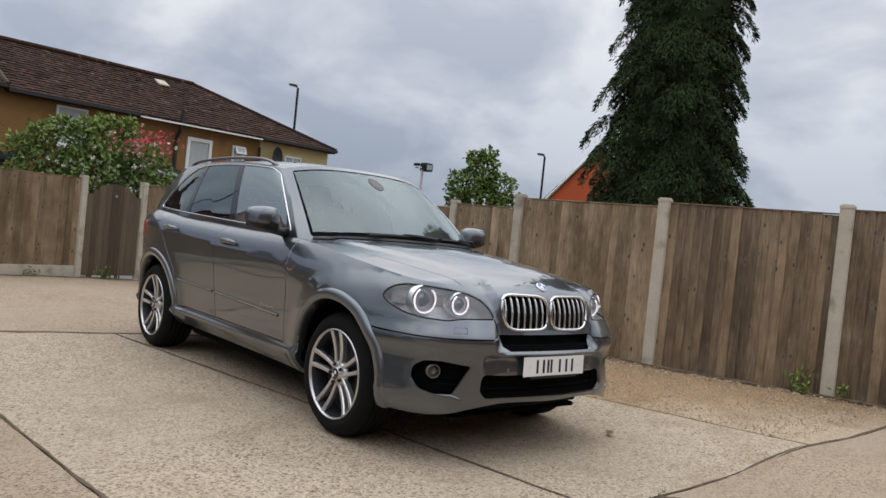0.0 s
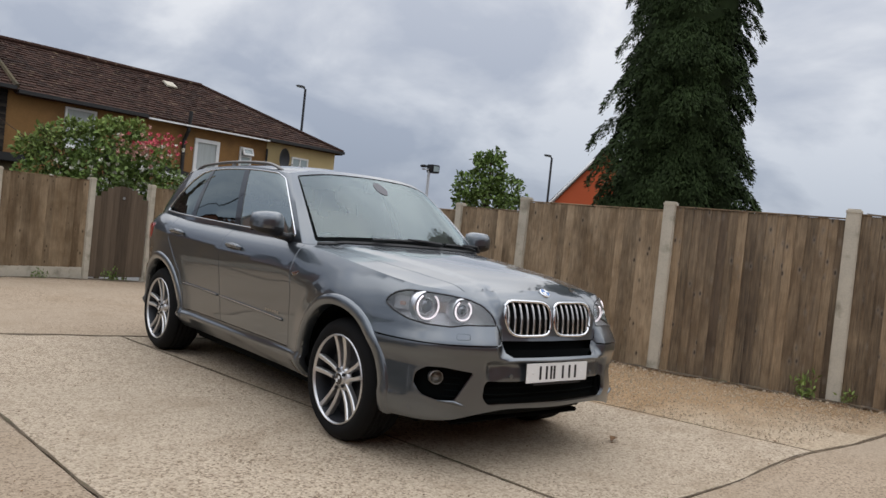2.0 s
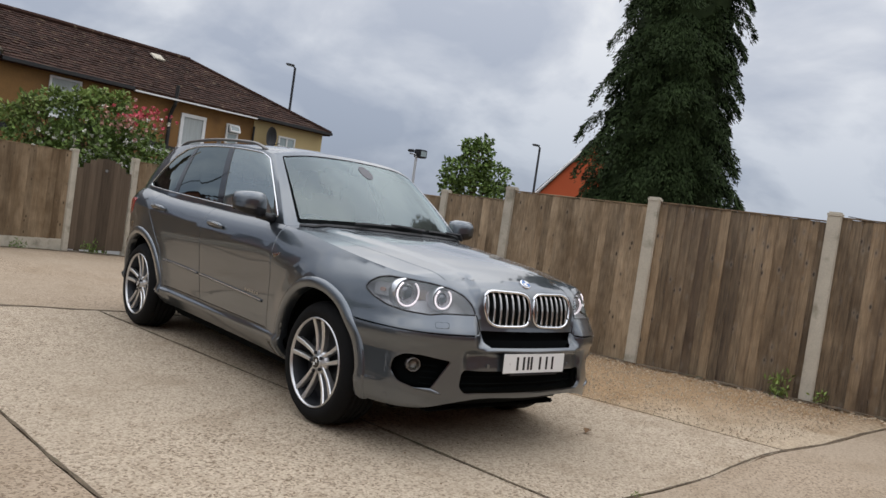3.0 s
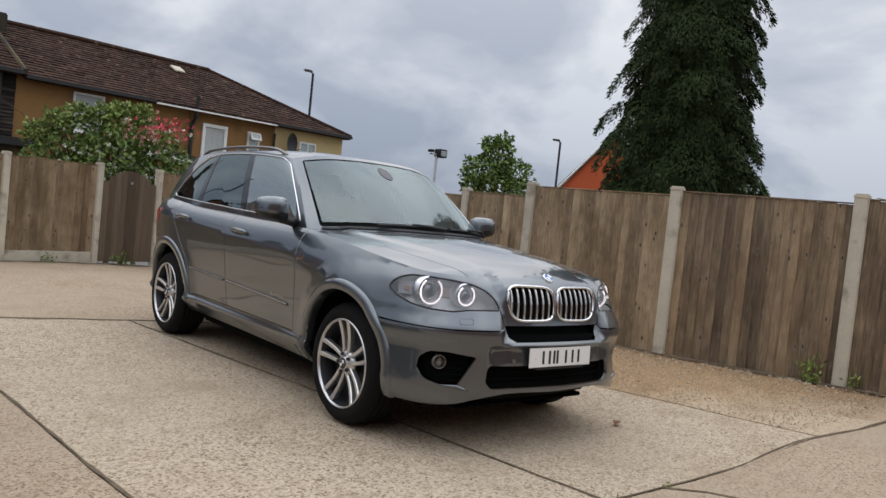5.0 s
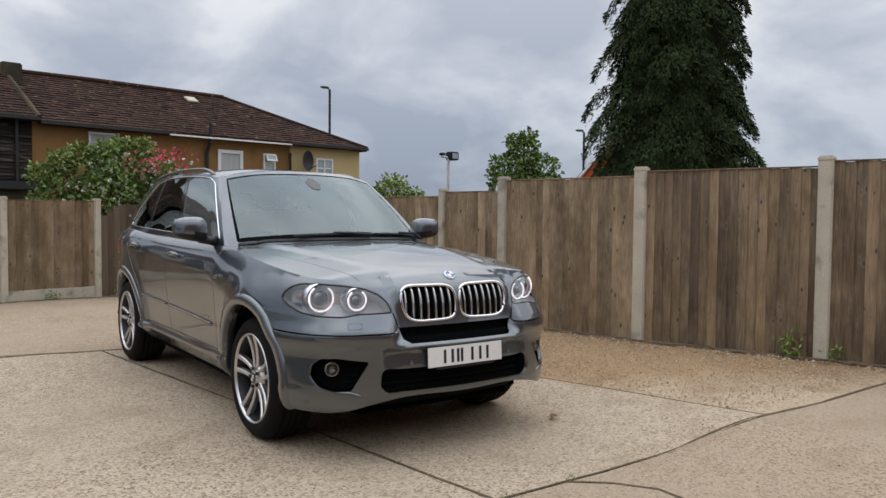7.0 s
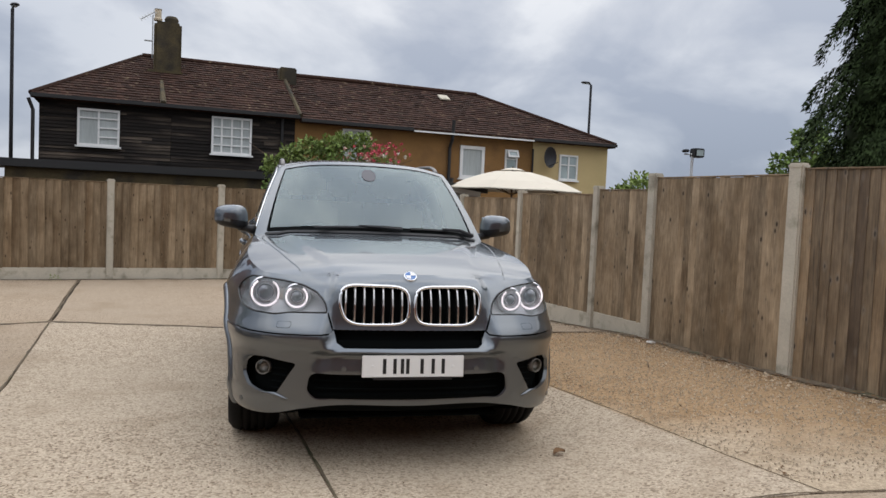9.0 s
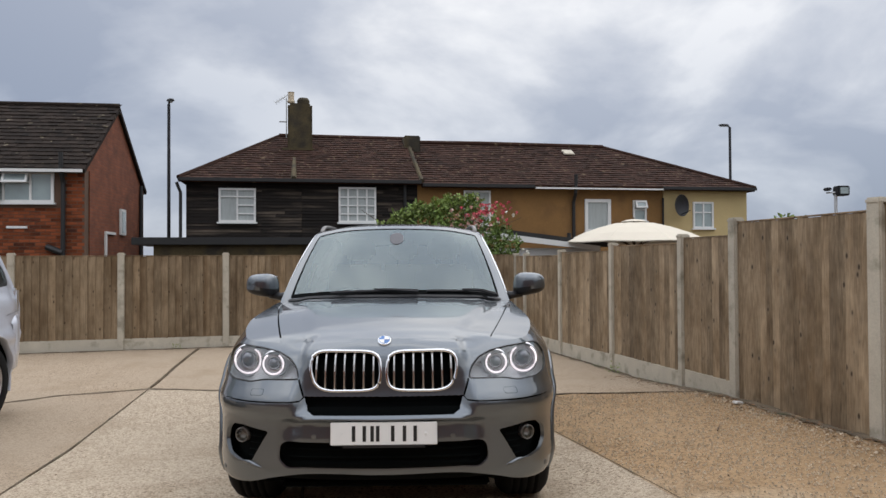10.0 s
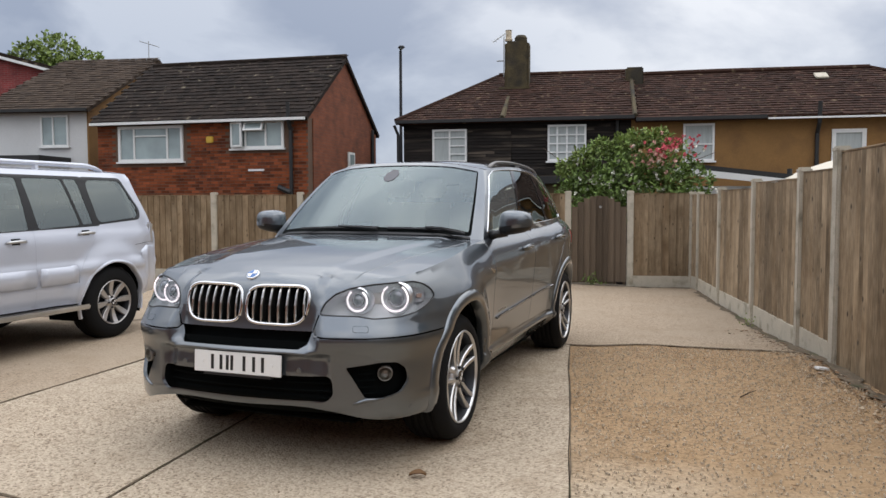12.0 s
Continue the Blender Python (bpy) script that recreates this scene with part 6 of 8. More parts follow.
def plan(s):
    x, y = float(np.interp(s, _len, _px)), float(np.interp(s, _len, _py))
    h = 0.02
    a, b = max(s - h, 0), min(s + h, S_END)
    tx, ty = float(np.interp(b, _len, _px) - np.interp(a, _len, _px)), float(np.interp(b, _len, _py) - np.interp(a, _len, _py))
    if s <= h:
        tx, ty = 1.0, 0.0
    if s >= S_END - h:
        tx, ty = -1.0, 0.0
    q = math.hypot(tx, ty)
    return x, y, ty / q, -tx / q


def s_of(x, y):
    return float(_len[int(np.argmin((_px - x) ** 2 + (_py - y) ** 2))])


def s_y(y):
    """Along the flank."""
    i0, i1 = int(np.searchsorted(_len, s_of(0.90, -0.40))), int(np.searchsorted(_len, s_of(0.90, 3.57)))
    return float(np.interp(y, _py[i0:i1], _len[i0:i1]))


def s_x(x):
    """Along the front."""
    i1 = int(np.searchsorted(_len, s_of(0.91, -0.36)))
    return float(np.interp(x, _px[:i1], _len[:i1]))


off_nose = spl([(0.15, -0.16), (0.24, -0.10), (0.29, -0.04), (0.34, -0.02), (0.40, -0.012), (0.48, -0.004), (0.56, 0.0), (0.615, 0.0), (0.638, -0.014), (0.665, -0.040), (0.70, -0.058), (0.745, -0.072), (0.80, -0.081),
                (0.87, -0.094), (0.935, -0.118), (0.967, -0.143), (0.985, -0.168), (0.997, -0.202)])
off_lamp = spl([(0.15, -0.16), (0.24, -0.075), (0.29, -0.022), (0.34, -0.012), (0.40, -0.010), (0.50, -0.014), (0.57, -0.016), (0.61, -0.012), (0.66, -0.002), (0.695, -0.004), (0.725, -0.018), (0.765, -0.044), (0.81, -0.073), (0.87, -0.106),
                (0.933, -0.150), (0.965, -0.186), (0.995, -0.230)])
off_side = spl([(0.20, -0.15), (0.26, -0.115), (0.30, -0.080), (0.34, -0.048), (0.375, -0.024), (0.395, -0.020), (0.42, -0.042), (0.50, -0.034), (0.60, -0.024), (0.75, -0.013), (0.90, -0.002), (0.965, 0.0), (1.3, 0.0)])
off_tail = spl([(0.20, -0.12), (0.30, -0.04), (0.5, 0.0), (0.68, 0.0), (0.74, -0.05), (0.9, -0.07), (1.1, -0.09), (1.22, -0.13)])
S_N0, S_N1 = s_x(0.392), s_x(0.47)
S_L0, S_L1 = s_x(0.62), s_of(0.878, -0.56)
S_F0, S_F1 = s_of(0.80, -0.66), s_y(0.10)
S_R0, S_R1 = s_y(3.35), s_of(0.80, 3.80)
z_bot = spl([(0, 0.352), (s_x(0.46), 0.347), (s_x(0.56), 0.328), (s_x(0.68), 0.296), (s_of(0.9, -0.5), 0.282), (s_y(0.3), 0.268), (s_y(1.5), 0.27), (s_y(2.6), 0.28), (s_y(3.4), 0.32), (S_END, 0.32)])
z_top = spl([(0, 0.997), (s_x(0.2), 0.996), (s_x(0.36), 0.990), (s_x(0.47), 0.978), (s_x(0.55), 0.970), (s_x(0.70), 0.973), (s_of(0.90, -0.50), 0.990), (s_y(-0.2), 1.026), (s_y(0), 1.050), (s_y(0.4), 1.092), (s_y(0.72), 1.115), (s_y(1.5), 1.130),
             (s_y(2.5), 1.158), (s_y(3.4), 1.20), (S_END, 1.21)])


def off(s, z):
    wn_ = 1 - sstep(S_N0, S_N1, s)
    wf = 1 - sstep(S_F0, S_F1, s)
    wr = sstep(S_R0, S_R1, s)
    lamp = off_lamp(z)
    if z > 0.70:
        lamp *= 1 - 0.34 * sstep(S_L0, S_L1, s) * sstep(0.70, 0.80, z)
    front = off_nose(z) * wn_ + lamp * (1 - wn_)
    # the nose leans back beside the grilles
    if s < 0.7:
        front -= 0.035 * sstep(0.10, 0.38, s) * (1 - sstep(0.44, 0.62, s)) * sstep(0.93, 1.0, z)
    # sunk panel behind the number plate, with the ledge over it
    if s < 0.6:
        front -= (0.022 + 0.012 * sstep(0.50, 0.60, z)) * (1 - sstep(0.475, 0.535, s)) * sstep(0.40, 0.45, z) * (1 - sstep(0.595, 0.625, z))
    o = off_side(z)
    zt = z_top(s)
    x, y, _, _ = plan(s)
    back = sstep(0.35, 0.75, y) if s > S_F0 else 0.0
    crease = 0.915 + 0.052 * max(y - 0.5, 0.0)
    r = max(0.0, (z - (zt - 0.13)) / 0.13)
    door = 0.33 * max(0.0, z - crease) + (0.105 - 0.33 * (zt - crease)) * r**2.8
    q = max(0.0, (z - (zt - 0.27)) / 0.27)
    o -= door * back + 0.112 * q**2.1 * (1 - back)
    # wheel-arch swell
    for cy in (0.0, 2.933):
        d = math.hypot(y - cy, z - 0.36)
        o += 0.022 * (1 - sstep(0.46, 0.64, d)) * sstep(0.30, 0.42, z + 0.08)
    v = front * wf + o * (1 - wf)
    return v * (1 - wr) + off_tail(z) * wr


def shell(s, v):
    x, y, nx, ny = plan(s)
    zb, zt = z_bot(s), z_top(s)
    z = zb + v * (zt - zb)
    o = off(s, z)
    return x + nx * o, y + ny * o, z


def sv(s, z):
    zb, zt = z_bot(s), z_top(s)
    return s, (z - zb) / (zt - zb)


def to_sv(poly, step=0.03, closed=True):
    return [sv(*p) for p in densify(poly, step, closed)]


# outlines on the body shell: along-body metres, height
def fz(x, z):
    return s_x(x), z


def arch(cy, r, n=40):
    return [(s_y(cy + r * math.cos(a)), 0.36 + r * math.sin(a)) for a in [2 * math.pi * k / n for k in range(n)]]


Q_LAMP = rounded([(s_of(x, y), z) for x, y, z in ((0.42, -0.797, 0.806), (0.60, -0.745, 0.800), (0.665, -0.711, 0.786), (0.76, -0.62, 0.790), (0.815, -0.535, 0.806), (0.848, -0.44, 0.838), (0.857, -0.376, 0.873),
                                                  (0.85, -0.38, 0.905), (0.83, -0.42, 0.938), (0.794, -0.479, 0.955), (0.70, -0.56, 0.956), (0.62, -0.625, 0.948), (0.536, -0.69, 0.932), (0.475, -0.745, 0.905), (0.437, -0.78, 0.86))], 0.02)
Q_KID = rounded([fz(0.013, 0.83), fz(0.026, 0.773), fz(0.072, 0.752), fz(0.290, 0.749), fz(0.350, 0.775), fz(0.380, 0.845), fz(0.378, 0.915), fz(0.335, 0.942), fz(0.070, 0.940), fz(0.020, 0.915)], 0.06, 5)
Q_SLOT = [fz(-0.05, 0.640), fz(0.345, 0.640), fz(0.385, 0.662), fz(0.405, 0.725), fz(-0.05, 0.725)]
Q_SLOT = [(max(a, -0.01), b) for a, b in Q_SLOT]
Q_INT = rounded([(-0.4, 0.376), fz(0.485, 0.381), fz(0.522, 0.42), fz(0.515, 0.49), fz(0.495, 0.507), (-0.4, 0.507)], 0.02)
Q_INT = [(max(a, -0.01), b) for a, b in Q_INT]
Q_FOG = rounded([fz(0.672, 0.392), fz(0.745, 0.394), fz(0.812, 0.418), fz(0.842, 0.475), fz(0.838, 0.530), fz(0.80, 0.570), fz(0.73, 0.574), fz(0.575, 0.553), fz(0.598, 0.52)], 0.022)
Q_ARCHF = [(s_y(0 + 0.440 * math.cos(a)) if abs(0.440 * math.cos(a)) < 0.38 or math.cos(a) > 0 else s_y(-0.38) - (-0.38 - 0.440 * math.cos(a)), 0.36 + 0.440 * math.sin(a)) for a in [2 * math.pi * k / 48 for k in range(48)]]
Q_ARCHR = [(s_y(2.933 + 0.440 * math.cos(a)), 0.36 + 0.440 * math.sin(a)) for a in [2 * math.pi * k / 48 for k in range(48)]]
Q_DOORF = [(s_y(0.66), 0.43), (s_y(0.64), 0.80), (s_y(0.70), 1.25), (s_y(1.80), 1.25), (s_y(1.80), 0.90), (s_y(1.74), 0.43)]
Q_DOORR = [(s_y(1.74), 0.43), (s_y(1.80), 0.90), (s_y(1.80), 1.28), (s_y(2.84), 1.28), (s_y(2.80), 1.0), (s_y(2.66), 0.86), (s_y(2.52), 0.72), (s_y(2.44), 0.56), (s_y(2.42), 0.43)]
Q_SILL = [(s_y(0.36), 0.15), (s_y(2.58), 0.15), (s_y(2.55), 0.425), (s_y(0.38), 0.425)]
CUT_BUMP = [fz(0.405, 0.725), fz(0.42, 0.704), fz(0.55, 0.700), fz(0.70, 0.697), fz(0.82, 0.697), (s_of(0.91, -0.44), 0.700), (s_y(-0.36), 0.703)]
CUT_NOSE = [(s_of(0.42, -0.797), 0.806), fz(0.41, 0.725)]
CUT_BACK = [(s_y(3.18), 0.70), (s_y(3.45), 0.71), (s_of(0.86, 3.70), 0.715), (s_of(0.55, 3.91), 0.72), (S_END, 0.72)]
Q_TAIL = rounded([(s_y(3.30), 0.97), (s_of(0.85, 3.72), 0.90), (s_of(0.55, 3.91), 0.93), (s_of(0.55, 3.91), 1.06), (s_of(0.85, 3.72), 1.09), (s_y(3.22), 1.10)], 0.03)


def build_shell():
    bm = grid_of([1.3 * k / 76 for k in range(76)] + [1.3 + (S_END - 1.3) * k / 125 for k in range(126)], [k / 40 for k in range(41)])
    regions = []
    for nm, q in (("headlight", Q_LAMP), ("kidney", Q_KID), ("slot", Q_SLOT), ("intake", Q_INT), ("fog", Q_FOG), ("arch", Q_ARCHF), ("arch", Q_ARCHR), ("tail", Q_TAIL)):
        q = to_sv(q)
        score(bm, q)
        regions.append((nm, q))
    gaps = [CUT_BUMP, CUT_NOSE, CUT_BACK]
    for q in (Q_DOORF, Q_DOORR):
        gaps.append(q + q[:1])
    for g in gaps:
        q = to_sv(stroke(densify(g, 0.05, False), 0.0085), 0.05)
        score(bm, q)
        regions.append(("gap", q))
    for nm, q in (("front_door", Q_DOORF), ("rear_door", Q_DOORR), ("sill", Q_SILL)):
        q = to_sv(q)
        if nm == "sill":
            score(bm, q)
        regions.append((nm, q))
    # nose panel belongs to the bonnet; bumper is all below the bumper line
    nose = to_sv([(-0.01, 0.725), fz(0.405, 0.725), (s_of(0.42, -0.797), 0.806), (s_of(0.475, -0.745), 0.905), (s_of(0.536, -0.69), 0.932), (s_of(0.536, -0.69), 1.1), (-0.01, 1.1)])
    score(bm, nose)
    regions.append(("bonnet", nose))
    bump = to_sv([(-0.01, 0.0), (s_y(0.0), 0.0), (s_y(-0.2), 0.5), (s_y(-0.36), 0.703)] + CUT_BUMP[::-1] + [fz(0.405, 0.725), (-0.01, 0.725)])
    score(bm, bump)
    regions.append(("front_bumper", bump))
    rear = to_sv([(S_END + 0.1, 0.0), (S_END + 0.1, 0.72)] + CUT_BACK[::-1] + [(s_y(3.0), 0.4), (s_y(3.0), 0.0)])
    score(bm, rear)
    regions.append(("rear_bumper", rear))
    wing = to_sv([(s_x(0.3), 0.6), (s_y(0.66), 0.3), (s_y(0.64), 0.80), (s_y(0.70), 1.3), (s_x(0.3), 1.3)])
    regions.append(("front_wing", wing))
    return bm, sort_faces(bm, regions, "rear_quarter")


# bonnet and roof: height over plan, falling from the centre line to an edge curve
class Cap:
    def __init__(self, edge, centre, power, dome=None):
        self.ys = np.array([p[1] for p in edge])
        self.xs = np.array([p[0] for p in edge])
        self.zs = np.array([p[2] for p in edge])
        self.c, self.p, self.dome = spl(centre), power, dome

    def __call__(self, x, y):
        yy = min(max(y, self.ys[0]), self.ys[-1])
        xe, ze = max(float(np.interp(yy, self.ys, self.xs)), 0.02), float(np.interp(yy, self.ys, self.zs))
        zc = self.c(yy)
        r = min(abs(x) / xe, 1.12)
        z = zc - (zc - ze) * r**self.p
        if self.dome:
            z += self.dome(abs(x), yy, r)
        return x, y, z


SA = s_y(0.735)
EDGE_H = [shell(SA * k / 160, 1.0) for k in range(161)]
for k in range(1, len(EDGE_H)):
    if EDGE_H[k][1] <= EDGE_H[k - 1][1]:
        EDGE_H[k] = (EDGE_H[k][0], EDGE_H[k - 1][1] + 1e-5, EDGE_H[k][2])


def bonnet_dome(x, y, r):
    xr = float(np.interp(y, [-0.72, 0.4], [0.36, 0.60]))
    k = 1 - sstep(xr - 0.035, xr + 0.05, x)
    return 0.013 * k * sstep(-0.72, -0.35, y) * (1 - sstep(0.92, 1.0, r))


hood = Cap(EDGE_H, [(EDGE_H[0][1], 0.997), (-0.62, 1.026), (-0.4, 1.060), (0.0, 1.108), (0.4, 1.143), (0.75, 1.165)], 2.3, bonnet_dome)
COWL = [(0.0, 0.405), (0.30, 0.435), (0.52, 0.515), (0.70, 0.625), (0.775, 0.70)]
SHUT_H = [(0.532, -0.70), (0.545, -0.64), (0.578, -0.50), (0.632, -0.25), (0.690, 0.05), (0.738, 0.33), (0.752, 0.50), (0.735, 0.59), (0.70, 0.625)]


def seam(verts, norms, width=0.085):
    """Turn the normals by the front edge of the bonnet over to those of the nose below it."""
    exy = np.array([p[:2] for p in EDGE_H])
    e = 1e-3
    out = []
    for p, q in zip(verts, norms):
        d = np.hypot(exy[:, 0] - abs(p[0]), exy[:, 1] - p[1])
        k = int(np.argmin(d))
        w = 0.75 * (1 - sstep(0.0, width, float(d[k]))) * (1 - sstep(-0.3, 0.2, p[1]))
        if w > 0:
            u = SA * k / 160
            c = np.cross(np.array(shell(u + e, 0.99)) - np.array(shell(max(u - e, 0), 0.99)), np.array(shell(u, 0.995)) - np.array(shell(u, 0.985)))
            c /= np.linalg.norm(c) + 1e-12
            if p[0] < 0:
                c[0] = -c[0]
            if float(np.dot(c, q)) > 0.6:
                q = np.array(q) * (1 - w) + c * w
                q = tuple(q / np.linalg.norm(q))
        out.append(tuple(q))
    return out


def build_cap_bonnet():
    domain = [(0.0, EDGE_H[0][1] - 0.001)] + [(p[0] + 0.001, p[1] - 0.001) for p in EDGE_H[1:]] + COWL[::-1]
    bm = flat_grid(0, 0.92, -0.76, 0.76, 36, 56)
    score(bm, domain)
    dead = [f for f in bm.faces if not inside(f.calc_center_median()[:2], domain)]
    bmesh.ops.delete(bm, geom=dead, context="FACES")
    gap = stroke(densify(SHUT_H, 0.05, False), 0.009)
    score(bm, gap)
    vent = rounded([(0.47, 0.36), (0.66, 0.50), (0.62, 0.52), (0.45, 0.40)], 0.02)
    score(bm, vent)
    inner = [(-0.01, -1)] + [(0.536, -1)] + SHUT_H + [(0.5, 0.7), (-0.01, 0.7)]
    return bm, sort_faces(bm, [("gap", gap), ("vent", vent), ("bonnet", inner)], "wing_top")


def belt(y):
    return shell(s_y(y) if y < 3.57 else s_of(0.80, 3.80), 1.0)


def cowl_pt(x, y):
    return hood(x, y)


_tail = [shell(s_of(0.80, 3.80), 1.0), shell(s_of(0.55, 3.91), 1.0), shell(S_END, 1.0)]
GLASS_ROWS = [(cowl_pt(0, 0.405), (0, 1.20, 1.664)), (cowl_pt(0.40, 0.465), (0.37, 1.218, 1.652)), (cowl_pt(0.752, 0.676), (0.598, 1.278, 1.612)), (belt(0.735), (0.636, 1.325, 1.603)), (belt(1.0), (0.645, 1.52, 1.628)),
              (belt(1.5), (0.642, 1.93, 1.650)), (belt(2.1), (0.638, 2.40, 1.652)), (belt(2.8), (0.618, 2.92, 1.630)), (belt(3.4), (0.585, 3.28, 1.600)), (_tail[0], (0.52, 3.46, 1.590)),
              (_tail[1], (0.35, 3.53, 1.605)), (_tail[2], (0, 3.56, 1.62))]
_gb = catmull([r[0] for r in GLASS_ROWS], 12, True)
_gt = catmull([r[1] for r in GLASS_ROWS], 12, True)
_gl = np.concatenate([[0], np.cumsum([(b - a).length for a, b in zip(_gb, _gb[1:])])])
_gb, _gt = np.array(_gb), np.array(_gt)
U_ROW = [float(_gl[12 * k]) for k in range(len(GLASS_ROWS))]
U_END = float(_gl[-1])


def cabin(u, v):
    u = min(max(u, 0), U_END)
    b = np.array([np.interp(u, _gl, _gb[:, k]) for k in range(3)])
    t = np.array([np.interp(u, _gl, _gt[:, k]) for k in range(3)])
    p = b + (t - b) * v
    k = 4 * v * (1 - v)
    c = np.array((0, 2.1, 1.2))
    w = p - c
    w[2] = 0
    w /= np.linalg.norm(w) + 1e-9
    return tuple(p + w * (0.022 * k) + np.array((0, 0, 0.006 * k)))


def u_y(y):
    """Along the window sill."""
    i0, i1 = 12 * 3, 12 * 9
    return float(np.interp(y, _gb[i0:i1, 1], _gl[i0:i1]))


Q_SCREEN = rounded([(-0.2, 0.03), (U_ROW[2] - 0.028, 0.03), (U_ROW[2] - 0.02, 0.95), (-0.2, 0.955)], 0.03)
Q_SCREEN = [(max(a, -0.01), b) for a, b in Q_SCREEN]
Q_SCREEN_IN = [(-0.01, 0.085), (U_ROW[2] - 0.05, 0.085), (U_ROW[2] - 0.038, 0.928), (-0.01, 0.935)]
DLO = [(U_ROW[3] + 0.055, 0.075), (U_ROW[3] + 0.045, 0.90), (u_y(0.90), 0.955), (u_y(1.3), 0.955), (u_y(2.0), 0.952), (u_y(2.45), 0.945), (u_y(2.70), 0.90), (u_y(2.92), 0.74), (u_y(3.10), 0.45), (u_y(3.21), 0.14), (u_y(3.19), 0.075)]
Q_DLO = rounded(DLO, 0.03)


def pane_between(a0, a1, b0, b1):
    """The strip of the side glazing between two leaning lines (bottom, top)."""
    return [(a0, 0.02), (b0, 0.02), (b1, 0.98), (a1, 0.98)]


Q_PF = pane_between(U_ROW[3], U_ROW[3] - 0.05, u_y(1.70), u_y(1.50))
Q_PR = pane_between(u_y(1.80), u_y(1.60), u_y(2.54), u_y(2.38))
Q_PQ = pane_between(u_y(2.61), u_y(2.45), u_y(3.6), u_y(3.6))


def build_cabin():
    bm = flat_grid(0, U_END, 0, 1, 130, 18)
    regs = []
    for nm, q in (("frit_in", Q_SCREEN_IN), ("screen", Q_SCREEN), ("dlo", Q_DLO)):
        q = densify(q, 0.06)
        score(bm, q)
        regs.append((nm, q))
    for nm, q in (("pf", Q_PF), ("pr", Q_PR), ("pq", Q_PQ)):
        score(bm, q)
    back = [(u_y(3.57) + 0.12, 0.12), (U_END + 0.1, 0.10), (U_END + 0.1, 0.9), (u_y(3.57) + 0.10, 0.86)]
    score(bm, back)
    groups = sort_faces(bm, [("windscreen", regs[0][1]), ("frit", regs[1][1]), ("dlo", regs[2][1]), ("rear_glass", back)], "pillar")
    for f in groups.pop("dlo"):
        c = f.calc_center_median()
        nm = "front_pane" if inside(c[:2], Q_PF) else "rear_pane" if inside(c[:2], Q_PR) else "quarter_pane" if inside(c[:2], Q_PQ) else "pillar_trim" if c.x < u_y(2.2) else "pillar_strip"
        groups.setdefault(nm, []).append(f)
    return bm, groups


_re = [tuple(p) for p in _gt]
EDGE_R = []
for p in _re:
    if not EDGE_R or p[1] > EDGE_R[-1][1] + 1e-4:
        EDGE_R.append(p)
EDGE_RX = [(p[0] if p[1] < 3.4 else max(0.02, p[0]), p[1], p[2]) for p in EDGE_R]
roof_cap = Cap(EDGE_RX, [(1.20, 1.664), (1.6, 1.697), (2.2, 1.706), (2.9, 1.68), (3.56, 1.62)], 2.6)


def build_roof():
    dom = [(p[0], p[1]) for p in _re]
    bm = flat_grid(0, 0.68, 1.18, 3.58, 14, 40)
    score(bm, dom)
    dead = [f for f in bm.faces if not inside(f.calc_center_median()[:2], dom)]
    bmesh.ops.delete(bm, geom=dead, context="FACES")
    return bm


def on_shell(q, push, z_is_v=False):
    """A line on the body, stood off by push."""
    out = []
    e = 1e-3
    for s, z in q:
        u, v = sv(s, z)
        p = np.array(shell(u, v))
        n = np.cross(np.array(shell(u + e, v)) - np.array(shell(u - e, v)), np.array(shell(u, v + e)) - np.array(shell(u, v - e)))
        out.append(tuple(p + n / np.linalg.norm(n) * push))
    return out


def on_cabin(q, push):
    out = []
    e = 1e-3
    for u, v in q:
        p = np.array(cabin(u, v))
        n = np.cross(np.array(cabin(u + e, v)) - np.array(cabin(u - e, v)), np.array(cabin(u, v + e)) - np.array(cabin(u, v - e)))
        out.append(tuple(p + n / np.linalg.norm(n) * push))
    return out


def flip(pts, sd):
    return [(p[0] * sd, p[1], p[2]) for p in pts]


